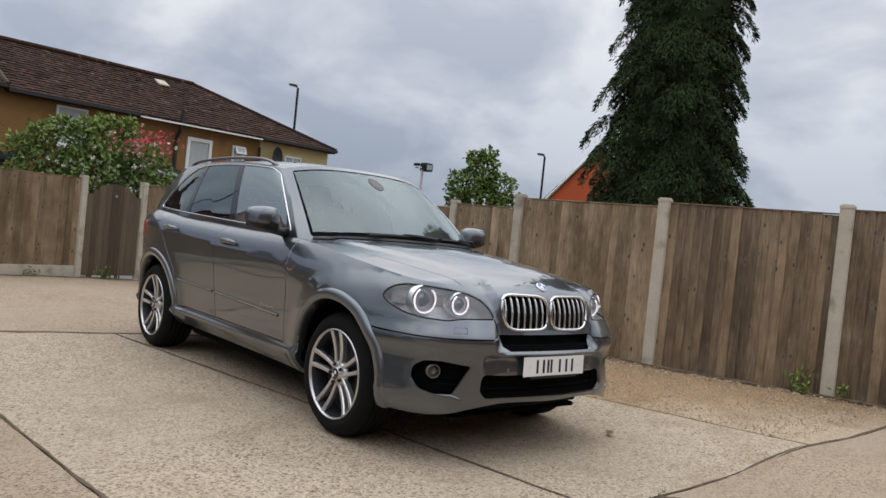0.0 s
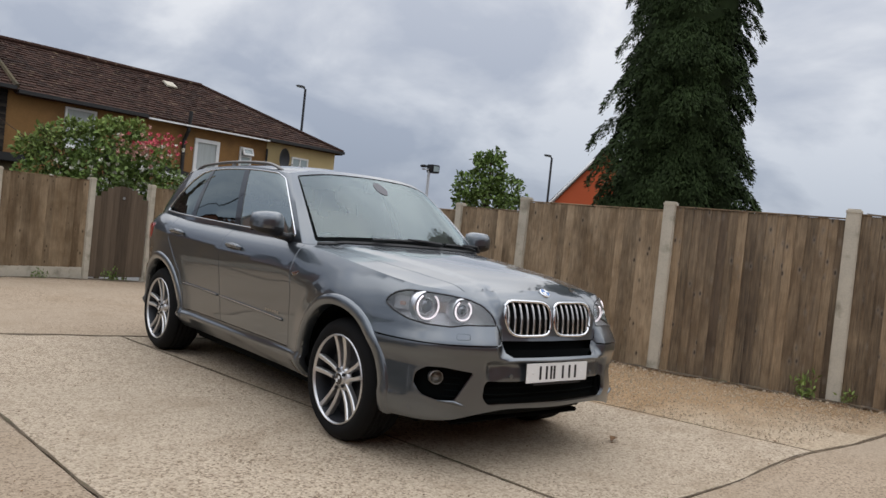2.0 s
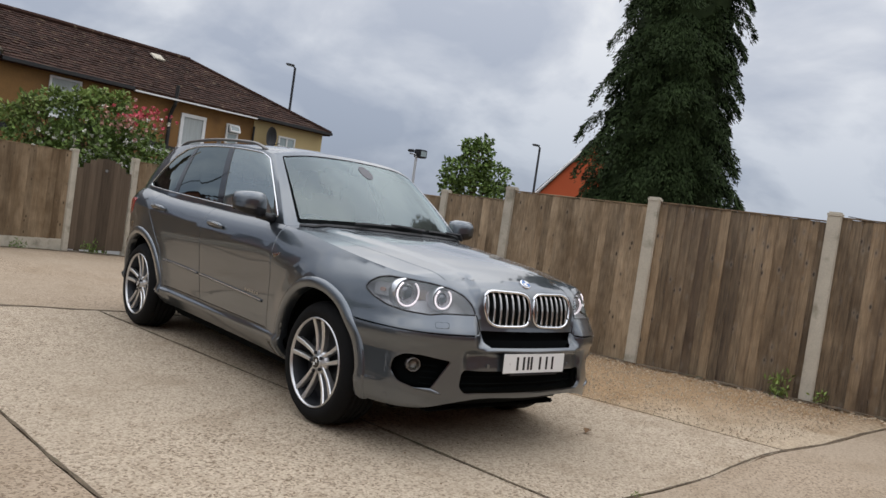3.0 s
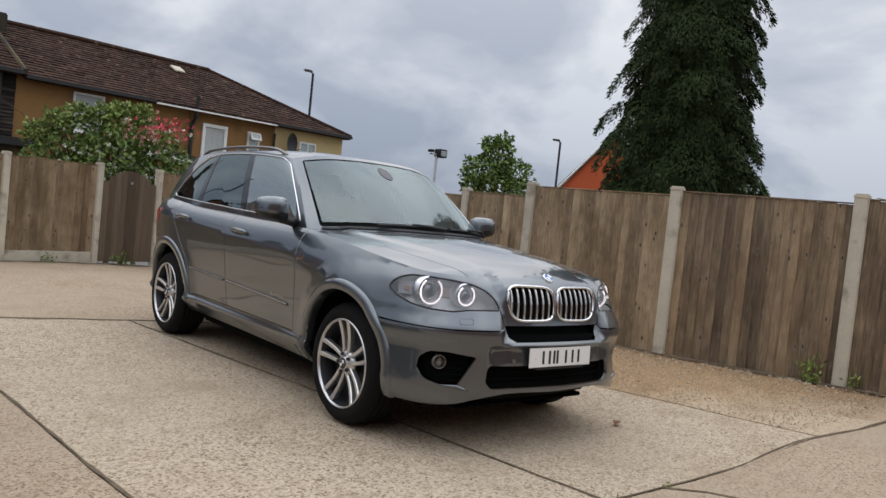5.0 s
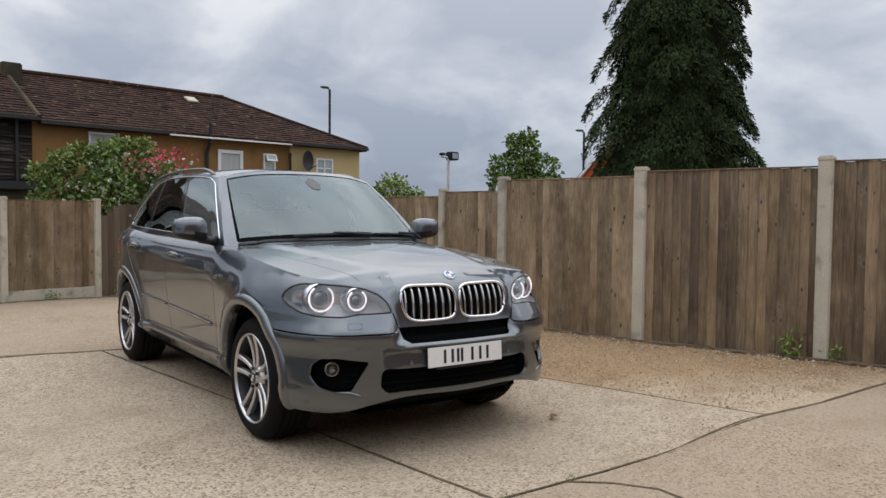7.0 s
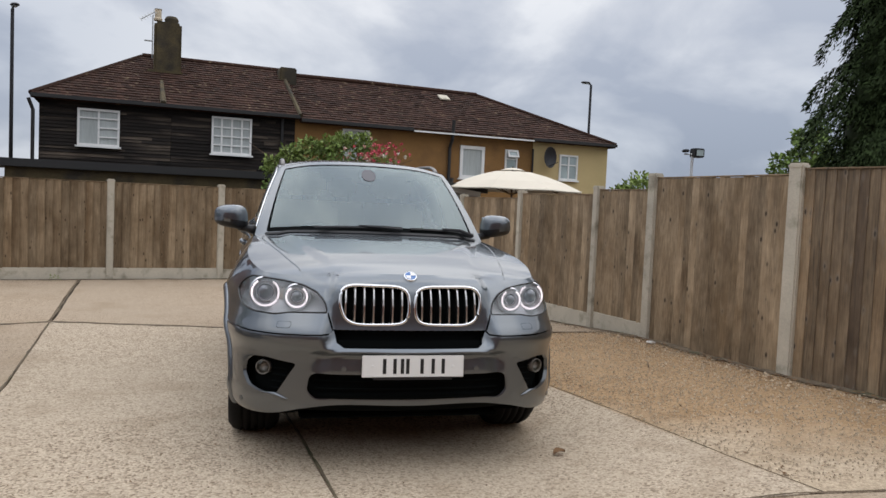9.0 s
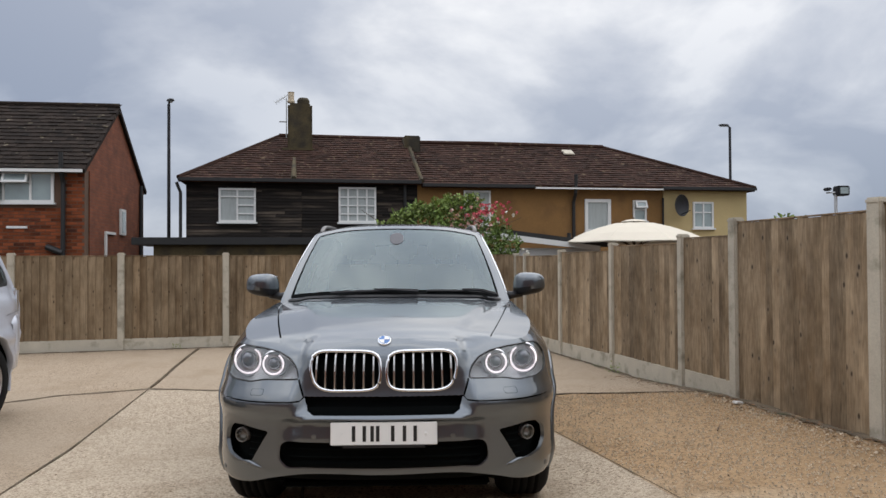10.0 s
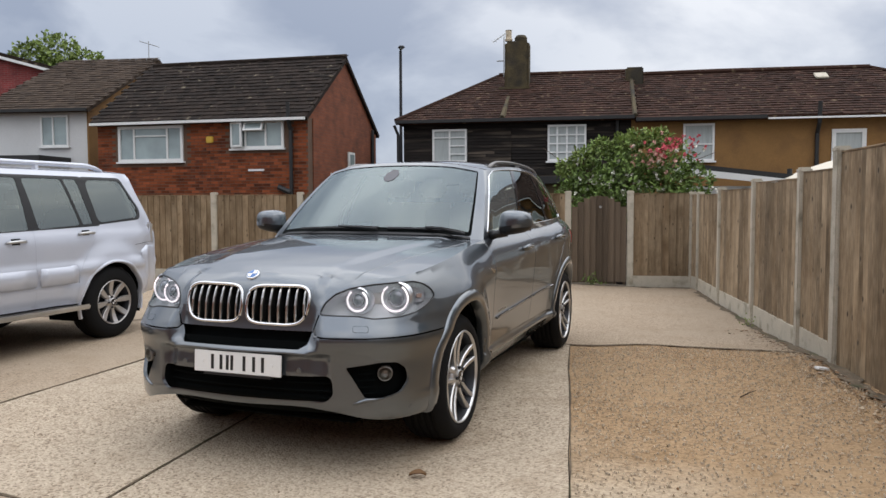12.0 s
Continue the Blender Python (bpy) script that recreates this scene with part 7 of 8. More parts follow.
def wheel_meshes(R, rim, width, spokes, fat=1.0):
    """Meshes of one road wheel, axle along +x outwards."""
    h = width / 2
    prof = [(rim - 0.012, -h + 0.02), (rim + 0.012, -h), (R - 0.045, -h - 0.004), (R - 0.012, -h + 0.025), (R, -h + 0.055)]
    for g in (-0.06, -0.02, 0.02, 0.06):
        prof += [(R, g * width / 0.27 - 0.006), (R - 0.009, g * width / 0.27 - 0.005), (R - 0.009, g * width / 0.27 + 0.005), (R, g * width / 0.27 + 0.006)]
    prof += [(R, h - 0.055), (R - 0.012, h - 0.025), (R - 0.045, h + 0.004), (rim + 0.03, h + 0.003), (rim + 0.012, h), (rim + 0.006, h - 0.004), (rim - 0.012, h - 0.02)]
    tyre = lathe(prof, 64, "x")
    barrel = lathe([(rim + 0.004, h - 0.004), (rim, h + 0.003), (rim - 0.005, h + 0.001), (rim - 0.009, h - 0.012)], 64, "x")
    inner = lathe([(rim - 0.012, h - 0.012), (rim - 0.022, h - 0.04), (rim - 0.035, -h + 0.03), (rim, -h + 0.01)], 48, "x")
    pocket = lathe([(rim - 0.03, h - 0.11), (0.20, h - 0.115), (0.10, h - 0.10), (0.0, h - 0.10)], 48, "x")
    all_sp = []
    for a0, skew in spokes:
        sp = bmesh.new()
        all_sp.append(sp)
        r0, r1 = 0.046, rim - 0.009
        for r_a, r_b in [(r0 + (r1 - r0) * q / 4, r0 + (r1 - r0) * (q + 1) / 4) for q in range(4)]:
            def ring(r):
                t = (r - r0) / (r1 - r0)
                w = (0.0104 + 0.0044 * t) * (1 if fat == 1.0 else fat * (0.72 + 0.5 * math.sin(math.pi * t * 0.75)))
                lat = skew * (0.0215 + 0.0235 * t)
                x = h - 0.030 + 0.024 * t - 0.012 * math.sin(math.pi * t)
                ca, sa = math.cos(a0), math.sin(a0)
                out = []
                for dl, dx in ((-w, -0.034), (-w, -0.006), (-w + 0.004, 0), (w - 0.004, 0), (w, -0.006), (w, -0.034)):
                    l = lat + dl
                    out.append(sp.verts.new((x + dx, ca * r - sa * l, sa * r + ca * l)))
                return out
            A, B = ring(r_a), ring(r_b)
            for k in range(5):
                sp.faces.new((A[k], B[k], B[k + 1], A[k + 1]))
            sp.faces.new(A[::-1])
            sp.faces.new(B)
    hub = lathe([(0.078, h - 0.06), (0.072, h - 0.040), (0.062, h - 0.032), (0.040, h - 0.028), (0.036, h - 0.018), (0.0, h - 0.016)], 32, "x")
    return tyre, barrel, pocket, all_sp, hub, inner


def add_wheel(parent, at, sd, R=0.362, rim=0.262, width=0.275, n=5, double=True, fat=1.0, alloy=M_ALLOY):
    w = new("wheel")
    w.parent = parent
    w.matrix_basis = pose(*at, 0, 0, 0 if sd > 0 else 180)
    sp = []
    for k in range(n):
        a = math.pi / 2 + 2 * math.pi * k / n + 0.1
        sp += [(a, -1), (a, 1)] if double else [(a, 0)]
    tyre, barrel, pocket, spm, hub, well = wheel_meshes(R, rim, width, sp, fat)
    part("tyre", tyre, M_TYRE, w, "black rubber tyre", smooth=True)
    part("rim", barrel, alloy, w, "alloy rim", smooth=True)
    part("rim_barrel", well, M_ALLOYD, w, "dark inner rim", smooth=True)
    part("brake_disc", pocket, M_ALLOYD, w)
    for q in spm:
        part("spoke", q, alloy, w, "bright machined alloy spoke" if double else "dull alloy spoke")
    part("hub", hub, alloy, w, smooth=True)
    part("badge", lathe([(0.033, 0.0), (0.033, 0.004), (0.0, 0.006)], 24, "x"), M_GBLACK, w, at=pose(width / 2 - 0.018, 0, 0))
    for q in (0.01, -0.01):
        part("badge_quarter", boxed(0.0, 0.002, q - 0.009, q + 0.009, q - 0.009, q + 0.009), M_ENWH, w, at=pose(width / 2 - 0.0115, 0, 0))
    for k in range(5):
        a = 2 * math.pi * (k + 0.5) / 5
        part("wheel_bolt", lathe([(0.011, 0), (0.011, 0.012), (0.0, 0.014)], 6, "x"), M_ALLOYD, w, at=pose(width / 2 - 0.024, 0.056 * math.cos(a), 0.056 * math.sin(a)))
    return w


def arch_trim(parent, cy, sd, a0, a1):
    """The raised body-coloured lip round a wheel opening."""
    vs, fs = [], []
    prof = [(0.437, -0.06), (0.439, 0.004), (0.445, 0.011), (0.480, 0.013), (0.495, 0.009), (0.504, 0.000), (0.506, -0.02)]
    n = 56
    for k in range(n + 1):
        a = radians(a0 + (a1 - a0) * k / n)
        for r, d in prof:
            y, z = cy + r * math.cos(a), 0.36 + r * math.sin(a)
            s = s_y(y) if y > -0.38 else s_y(-0.38) + (y + 0.38)
            zz = min(max(z, z_bot(s) + 0.002), z_top(s) - 0.01)
            x = shell(*sv(s, zz))[0]
            vs.append((sd * (x + d), y, z))
    m = len(prof)
    for k in range(n):
        for i in range(m - 1):
            q = (k * m + i, (k + 1) * m + i, (k + 1) * m + i + 1, k * m + i + 1)
            fs.append(q if sd < 0 else q[::-1])
    mesh_part("wheel_arch", vs, fs, M_PAINT, parent, smooth=True)


def seat(parent, x, y):
    s = new("seat")
    s.parent = parent
    s.matrix_basis = pose(x, y, 0.62)
    part("cushion", boxed(-0.25, 0.25, -0.28, 0.24, 0, 0.16, bevel=0.05), M_SEAT, s, smooth=True)
    part("backrest", boxed(-0.25, 0.25, 0.0, 0.14, 0.0, 0.66, bevel=0.06), M_SEAT, s, smooth=True, at=pose(0, 0.18, 0.12, -14))
    part("headrest", boxed(-0.14, 0.14, 0.0, 0.10, 0.0, 0.19, bevel=0.045), M_SEAT, s, smooth=True, at=pose(0, 0.33, 0.80, -10))
    for q in (-0.06, 0.06):
        part("headrest_post", tube([(q, 0.33, 0.72), (q, 0.37, 0.84)], 0.007, 5), M_CHROME, s)
    return s


def mirror(parent, sd):
    bm = bmesh.new()
    bmesh.ops.create_uvsphere(bm, u_segments=24, v_segments=14, radius=1.0)
    for v in bm.verts:
        x, y, z = v.co
        q = 3.2
        k = (abs(x)**q + abs(y)**q + abs(z)**q) ** (-1 / q)
        x, y, z = x * k, y * k, z * k
        v.co = (0.125 * x * (1 - 0.06 * z), 0.085 * y * (0.75 + 0.25 * (1 - x * x)) + 0.02 * x * x, 0.082 * z * (1 - 0.16 * x) + 0.008 * x)
        if v.co.y > 0.05:
            v.co.y = 0.05
    b2 = bm.copy()
    for q, low in ((bm, True), (b2, False)):
        dead = [f for f in q.faces if (f.calc_center_median().z < -0.030) == low]
        bmesh.ops.delete(q, geom=dead, context="FACES")
    m = part("door_mirror", bm, M_PAINT, parent, "grey door mirror shell", smooth=True, at=pose(sd * 0.966, 0.905, 1.228) @ Matrix.Diagonal((sd * 0.92, 1.1, 0.98, 1)))
    part("mirror_base", b2, M_BLACK, m, "black mirror foot", smooth=True)
    part("mirror_arm", tube([(-0.06, 0.0, -0.07), (-0.14, -0.01, -0.085), (-0.19, -0.015, -0.09)], [0.03, 0.028, 0.04], 8), M_BLACK, m, smooth=True)
    part("mirror_glass", boxed(-0.105, 0.105, 0.0502, 0.053, -0.06, 0.065), M_CHROME, m)
    return m


def wiper(parent, x0, x1, y0, y1, push=0.0):
    pts = []
    for k in range(9):
        t = k / 8
        x, y = x0 + (x1 - x0) * t, y0 + (y1 - y0) * t
        zc = hood(abs(x), y)[2]
        pts.append((x, y - 0.004, zc + 0.038))
    w = part("wiper_blade", tube(pts, 0.011, 6), M_BLACK, parent, "black wiper blade")
    mid = pts[4]
    part("wiper_arm", tube([pts[8], ((mid[0] + pts[8][0]) / 2, mid[1] - 0.025, mid[2] + 0.008), (mid[0], mid[1], mid[2] + 0.012)], [0.016, 0.011, 0.008], 6), M_BLACK, w)


def grey_suv():
    car = thing("grey_suv", (0, 0, 0), 0, "dark grey metallic five-door SUV parked on the concrete slab", "car")
    bm, g = build_shell()
    both = (1, -1)
    labels = {"front_bumper": "grey sports front bumper", "bonnet": "grey bonnet with twin creases", "front_door": "grey front door", "rear_door": "grey rear door"}
    bh, gh = build_cap_bonnet()
    holder = {}
    for nm, mt in (("front_bumper", M_PAINT), ("rear_bumper", M_PAINT)):
        v, f, n = wrap(g[nm], shell, 0.02, 0, both)
        holder[nm] = mesh_part(nm, v, f, mt, car, labels.get(nm, ""), normals=n)
    v, f, n = wrap(g["bonnet"], shell, 0.0, 0, both)
    v2, f2, n2 = wrap(gh["bonnet"], hood, 0.012, 0, both)
    n2 = seam(v2, n2)
    k = len(v)
    holder["bonnet"] = mesh_part("bonnet", v + v2, f + [tuple(i + k for i in q) for q in f2], M_PAINT, car, labels["bonnet"], normals=n + n2)
    for sd in both:
        vs = []
        for k in range(0, 126, 3):
            p, (_, _, nx, ny) = EDGE_H[k], plan(SA * k / 160)
            q = hood(max(p[0] - 0.05 * nx, 0.0), p[1] - 0.05 * ny)
            o = (p[0] + 0.004 * nx, p[1] + 0.004 * ny, p[2] - 0.010)
            vs += [(sd * c[0], c[1], c[2] + d) for c, d in ((o, 0.0), (p, -0.0035), (q, -0.006))]
        fs = [(3 * i + j, 3 * i + j + 1, 3 * i + j + 4, 3 * i + j + 3)[::sd] for i in range(len(vs) // 3 - 1) for j in range(2)]
        mesh_part("bonnet_flange", vs, fs, M_PAINT, holder["bonnet"], smooth=True)
        v, f, n = wrap(gh["vent"], hood, 0.0, -0.006, (sd,))
        mesh_part("bonnet_vent", v, f, M_BLACK, holder["bonnet"], "black washer vent", normals=n)
        for nm in ("front_door", "rear_door"):
            v, f, n = wrap(g[nm], shell, 0.012, 0, (sd,))
            holder[(nm, sd)] = mesh_part(nm, v, f, M_PAINT, car, labels[nm], normals=n)
        v, f, n = wrap(g["front_wing"], shell, 0.012, 0, (sd,))
        v2, f2, n2 = wrap(gh["wing_top"], hood, 0.012, 0, (sd,))
        k = len(v)
        holder[("wing", sd)] = mesh_part("front_wing", v + v2, f + [tuple(i + k for i in q) for q in f2], M_PAINT, car, normals=n + n2)
        v, f, n = wrap(g["rear_quarter"], shell, 0.012, 0, (sd,))
        mesh_part("rear_quarter", v, f, M_PAINT, car, normals=n)
        v, f, n = wrap(g["sill"], shell, 0.012, 0, (sd,))
        mesh_part("side_sill", v, f, M_PAINT, car, normals=n)
        v, f, n = wrap(g["tail"], shell, 0.02, 0.004, (sd,))
        mesh_part("tail_lamp", v, f, M_REDL, car, "red tail lamp", normals=n)
        arch_trim(car, 0.0, sd, -9, 190)
        arch_trim(car, 2.933, sd, -3, 180)
    # black lip under the bumper, the shade there put into its colour
    rows = []
    s_end = s_of(0.885, -0.46)
    for k in range(-20, 21):
        x, y, nx, ny = plan(abs(k) / 20 * s_end)
        sg = 1 if k >= 0 else -1
        rows.append([(sg * (x - nx * d), y - ny * d, z) for d, z in ((0.13, 0.38), (0.14, 0.325), (0.19, 0.28), (0.30, 0.25))])
    lip = bmesh.new()
    rv = [[lip.verts.new(p) for p in r] for r in rows]
    for a, b in zip(rv, rv[1:]):
        for i in range(3):
            lip.faces.new((a[i], b[i], b[i + 1], a[i + 1]))
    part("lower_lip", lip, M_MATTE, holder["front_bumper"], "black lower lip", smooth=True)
    # near-black inner sheets: the shade seen in gaps and openings, given as colour
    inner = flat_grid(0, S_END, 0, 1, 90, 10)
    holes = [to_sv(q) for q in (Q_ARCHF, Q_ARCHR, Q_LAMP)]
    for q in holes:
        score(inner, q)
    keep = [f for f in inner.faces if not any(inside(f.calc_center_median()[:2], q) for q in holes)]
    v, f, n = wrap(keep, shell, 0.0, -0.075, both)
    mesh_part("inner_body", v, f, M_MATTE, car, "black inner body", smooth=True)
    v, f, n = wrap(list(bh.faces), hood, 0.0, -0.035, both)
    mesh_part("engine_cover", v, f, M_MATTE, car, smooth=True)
    # unseen trays added to keep light off the ground below the nose
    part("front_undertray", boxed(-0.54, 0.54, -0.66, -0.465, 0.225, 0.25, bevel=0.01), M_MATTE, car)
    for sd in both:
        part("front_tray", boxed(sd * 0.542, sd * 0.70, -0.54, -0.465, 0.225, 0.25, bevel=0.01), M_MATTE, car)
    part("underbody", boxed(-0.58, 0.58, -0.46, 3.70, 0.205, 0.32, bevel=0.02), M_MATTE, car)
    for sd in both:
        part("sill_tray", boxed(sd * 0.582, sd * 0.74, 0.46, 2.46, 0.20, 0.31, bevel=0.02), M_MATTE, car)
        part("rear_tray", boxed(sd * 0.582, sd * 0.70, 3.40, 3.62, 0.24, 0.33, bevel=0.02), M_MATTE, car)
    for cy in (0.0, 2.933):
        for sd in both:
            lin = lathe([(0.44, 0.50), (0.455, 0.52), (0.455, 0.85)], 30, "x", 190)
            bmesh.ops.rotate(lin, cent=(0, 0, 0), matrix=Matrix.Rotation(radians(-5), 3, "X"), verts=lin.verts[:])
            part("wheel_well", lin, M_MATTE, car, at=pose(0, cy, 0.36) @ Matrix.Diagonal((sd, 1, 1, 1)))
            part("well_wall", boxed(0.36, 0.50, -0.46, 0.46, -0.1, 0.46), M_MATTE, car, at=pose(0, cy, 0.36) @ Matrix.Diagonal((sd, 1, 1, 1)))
    # cabin
    bc, gc = build_cabin()
    v, f, n = wrap(gc["windscreen"], cabin, 0.0, 0, both)
    scr = mesh_part("windscreen", v, f, M_GLASS, car, "greenish windscreen reflecting the sky", normals=n)
    scr.visible_shadow = False
    v, f, n = wrap(gc["frit"], cabin, 0.004, 0, both)
    mesh_part("screen_border", v, f, M_MATTE, scr, "black screen border", normals=n)
    a, b = Vector(cabin(1e-3, 0.83)), Vector(cabin(1e-3, 0.75))
    up = (a - b).normalized()
    out = Vector((1, 0, 0)).cross(up)
    dot = [(a + b) / 2 + out * 0.003 + Vector((1, 0, 0)) * (0.052 * math.cos(q)) + up * (0.088 * math.sin(q)) for q in [2 * math.pi * k / 28 for k in range(28)]]
    mesh_part("sensor_patch", [tuple(p) for p in dot] + [tuple(p - out * 0.006) for p in dot], [tuple(range(28)), tuple(range(55, 27, -1))] + [(k, k + 28, (k + 1) % 28 + 28, (k + 1) % 28) for k in range(28)], M_SENSOR, scr, "dull grey rain sensor patch")
    v, f, n = wrap(gc["rear_glass"], cabin, 0.0, 0, both)
    mesh_part("rear_screen", v, f, M_GLASSD, car, normals=n)
    v, f, n = wrap(gc["pillar"], cabin, 0.015, 0, both)
    mesh_part("pillar_panel", v, f, M_PAINT, car, "grey roof pillars", normals=n)
    for sd in both:
        for nm, mt, lb in (("front_pane", M_GLASSF, "clear door glass"), ("rear_pane", M_GLASSD, "dark privacy glass"), ("quarter_pane", M_GLASSD, "dark privacy glass"), ("pillar_trim", M_GBLACK, "gloss black pillar"), ("pillar_strip", M_GBLACK, "gloss black pillar")):
            v, f, n = wrap(gc[nm], cabin, 0.006 if "pillar" in nm else 0.0, 0.0 if "pillar" in nm else -0.004, (sd,))
            own = holder[("front_door", sd)] if nm == "front_pane" else holder[("rear_door", sd)] if nm == "rear_pane" else car
            o = mesh_part(nm, v, f, mt, own, lb, normals=n)
            if nm == "front_pane":
                o.visible_shadow = False
        part("window_trim", tube(flip(on_cabin(densify(Q_DLO, 0.05), 0.0), sd), 0.0056, 6, closed=True), M_CHROME, car, "chrome window surround", smooth=True)
    br = build_roof()
    v, f, n = wrap(list(br.faces), roof_cap, 0.0, 0, both)
    mesh_part("roof", v, f, M_PAINT, car, "grey roof", normals=n)
    v, f, n = wrap(list(br.faces), roof_cap, 0.0, -0.05, both)
    mesh_part("headliner", v, f, M_HEADL, car, smooth=True)
    for sd in both:
        pts = []
        for k in range(25):
            t = k / 24
            y = 1.46 + 1.72 * t
            xe = float(np.interp(y, [p[1] for p in EDGE_R], [p[0] for p in EDGE_R])) - 0.035
            lift = 0.034 * min(1, 9 * t, 9 * (1 - t)) ** 0.6
            pts.append((sd * xe, y, roof_cap(xe, y)[2] + lift - 0.004))
        part("roof_rail", tube(pts, 0.0135, 8, squash=(1.3, 0.9)), M_BRAKE, car, "dark satin metal roof rail", smooth=True)
        for k in (0, 12, 24):
            x, y, z = pts[k]
            part("rail_foot", tube([(x, y, z - 0.05), (x, y + (0.03 if k < 12 else -0.03 if k > 12 else 0), z)], [0.022, 0.015], 6), M_BRAKE, car)
    # wheels
    for x, y in ((0.768, -0.015), (0.772, 2.933)):
        for sd in both:
            add_wheel(car, (sd * x, y, 0.362), sd)
    # kidney grilles
    for sd in both:
        kd = part("kidney_grille", tube(flip(on_shell(densify(Q_KID, 0.02), 0.002), sd), 0.0092, 8, closed=True), M_CHROME, holder["bonnet"], "chrome-framed kidney grille", smooth=True)
        # plain sheet behind the slats, the grille's inner shade painted near-black
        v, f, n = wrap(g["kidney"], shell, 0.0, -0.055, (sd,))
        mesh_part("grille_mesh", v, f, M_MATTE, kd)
        for k in range(7):
            x = 0.053 + 0.0492 * k
            zs = [z for a, z in densify(Q_KID, 0.008) if abs(a - s_x(x)) < 0.006]
            if not zs:
                continue
            z0, z1 = min(zs) - 0.004, max(zs) + 0.004
            sb = bmesh.new()
            ringp = []
            for j in range(7):
                z = z0 + (z1 - z0) * j / 6
                p = shell(*sv(s_x(x), z))
                bow = 0.010 * math.sin(math.pi * j / 6)
                y = p[1] + 0.012 - bow
                ringp.append([sb.verts.new((sd * (p[0] + dx), y + dy, z)) for dx, dy in ((-0.006, 0.0), (-0.0035, -0.005), (0.0035, -0.005), (0.006, 0.0), (0.004, 0.045), (-0.004, 0.045))])
            for a, b in zip(ringp, ringp[1:]):
                for i in range(6):
                    sb.faces.new((a[i], a[(i + 1) % 6], b[(i + 1) % 6], b[i]))
            part("slat", sb, M_SATIN, kd)
    # lower openings, backed by near-black sheets that carry their shade as colour
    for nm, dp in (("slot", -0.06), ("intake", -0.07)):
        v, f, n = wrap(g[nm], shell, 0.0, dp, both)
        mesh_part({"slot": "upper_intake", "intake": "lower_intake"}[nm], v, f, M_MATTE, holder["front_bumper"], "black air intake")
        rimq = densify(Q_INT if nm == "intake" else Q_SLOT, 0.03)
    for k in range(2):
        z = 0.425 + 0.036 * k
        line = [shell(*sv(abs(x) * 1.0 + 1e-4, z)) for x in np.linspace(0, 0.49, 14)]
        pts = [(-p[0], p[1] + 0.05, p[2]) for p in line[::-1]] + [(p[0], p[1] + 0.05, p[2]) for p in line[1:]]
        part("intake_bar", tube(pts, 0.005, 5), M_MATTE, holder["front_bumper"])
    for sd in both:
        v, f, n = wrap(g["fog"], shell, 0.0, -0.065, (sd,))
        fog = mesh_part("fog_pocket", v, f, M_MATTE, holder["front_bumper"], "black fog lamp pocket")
        c = shell(*sv(s_x(0.768), 0.512))
        fl = part("fog_lamp", lathe([(0.038, -0.03), (0.038, 0.010), (0.033, 0.010), (0.029, -0.005), (0.0, -0.02)], 24, "y"), M_BRAKE, fog, "round fog lamp", smooth=True, at=pose(sd * (c[0] - 0.03), c[1] + 0.015, c[2], 0, 0, sd * 22) @ Matrix.Diagonal((1, -1, 1, 1)))
        part("fog_lens", lathe([(0.033, 0.009), (0.018, 0.014), (0.0, 0.016)], 24, "y"), M_LENS, fl, smooth=True)
        part("pocket_ledge", tube(flip(on_shell([(s_x(x), z) for x, z in ((0.612, 0.374), (0.640, 0.380), (0.672, 0.392), (0.745, 0.394))], 0.0), sd), [0.003, 0.010, 0.012, 0.004], 6), M_PAINT, fog, smooth=True)
        for k in range(4):
            z = 0.415 + 0.033 * k
            part("pocket_bar", tube(flip(on_shell([(s_x(x), z) for x in (0.64, 0.68, 0.72)], -0.045), sd), 0.004, 4), M_MATTE, fog)
        part("parking_sensor", lathe([(0.013, 0.0), (0.013, 0.004), (0.0, 0.005)], 14, "y"), M_PAINT, holder["front_bumper"], at=pose(*flip([shell(*sv(s_x(0.845), 0.335))], sd)[0], 0, 0, 180 + sd * 50))
        part("parking_sensor", lathe([(0.013, 0.0), (0.013, 0.004), (0.0, 0.005)], 14, "y"), M_PAINT, holder["front_bumper"], at=pose(*flip([shell(*sv(s_x(0.345), 0.535))], sd)[0], 0, 0, 180))
        part("washer_cover", tube(flip(on_shell(densify(rounded([fz(0.615, 0.728), fz(0.685, 0.725), fz(0.685, 0.755), fz(0.615, 0.757)], 0.012), 0.02), -0.0015), sd), 0.0022, 4, closed=True), M_MATTE, holder["front_bumper"])
    # headlamps
    for sd in both:
        v, f, n = wrap(g["headlight"], shell, 0.0, -0.002, (sd,))
        hl = mesh_part("headlight", v, f, M_LENS, car, "clear twin headlight with lit rings", normals=n)
        hl.visible_shadow = False
        v, f, n = wrap(g["headlight"], shell, -0.092, -0.100, (sd,))
        mesh_part("bezel", v, f, M_BEZEL, hl, "pale lamp bezel", smooth=True)
        part("lamp_edge", tube(flip(on_shell(densify(Q_LAMP, 0.025), -0.002), sd), 0.005, 5, closed=True), M_BLACK, hl)
        for (x, y, z, r, tilt) in ((0.572, -0.685, 0.868, 0.0525, 6), (0.728, -0.568, 0.875, 0.069, 6)):
            at = pose(sd * x, y, z, 0, 0, sd * tilt)
            part("ring", tube([(r * math.cos(a), -0.012, r * math.sin(a)) for a in [radians(124 + 292 * k / 36) for k in range(37)]], 0.0050, 7), M_RING, hl, "white lit ring", smooth=True, at=at)
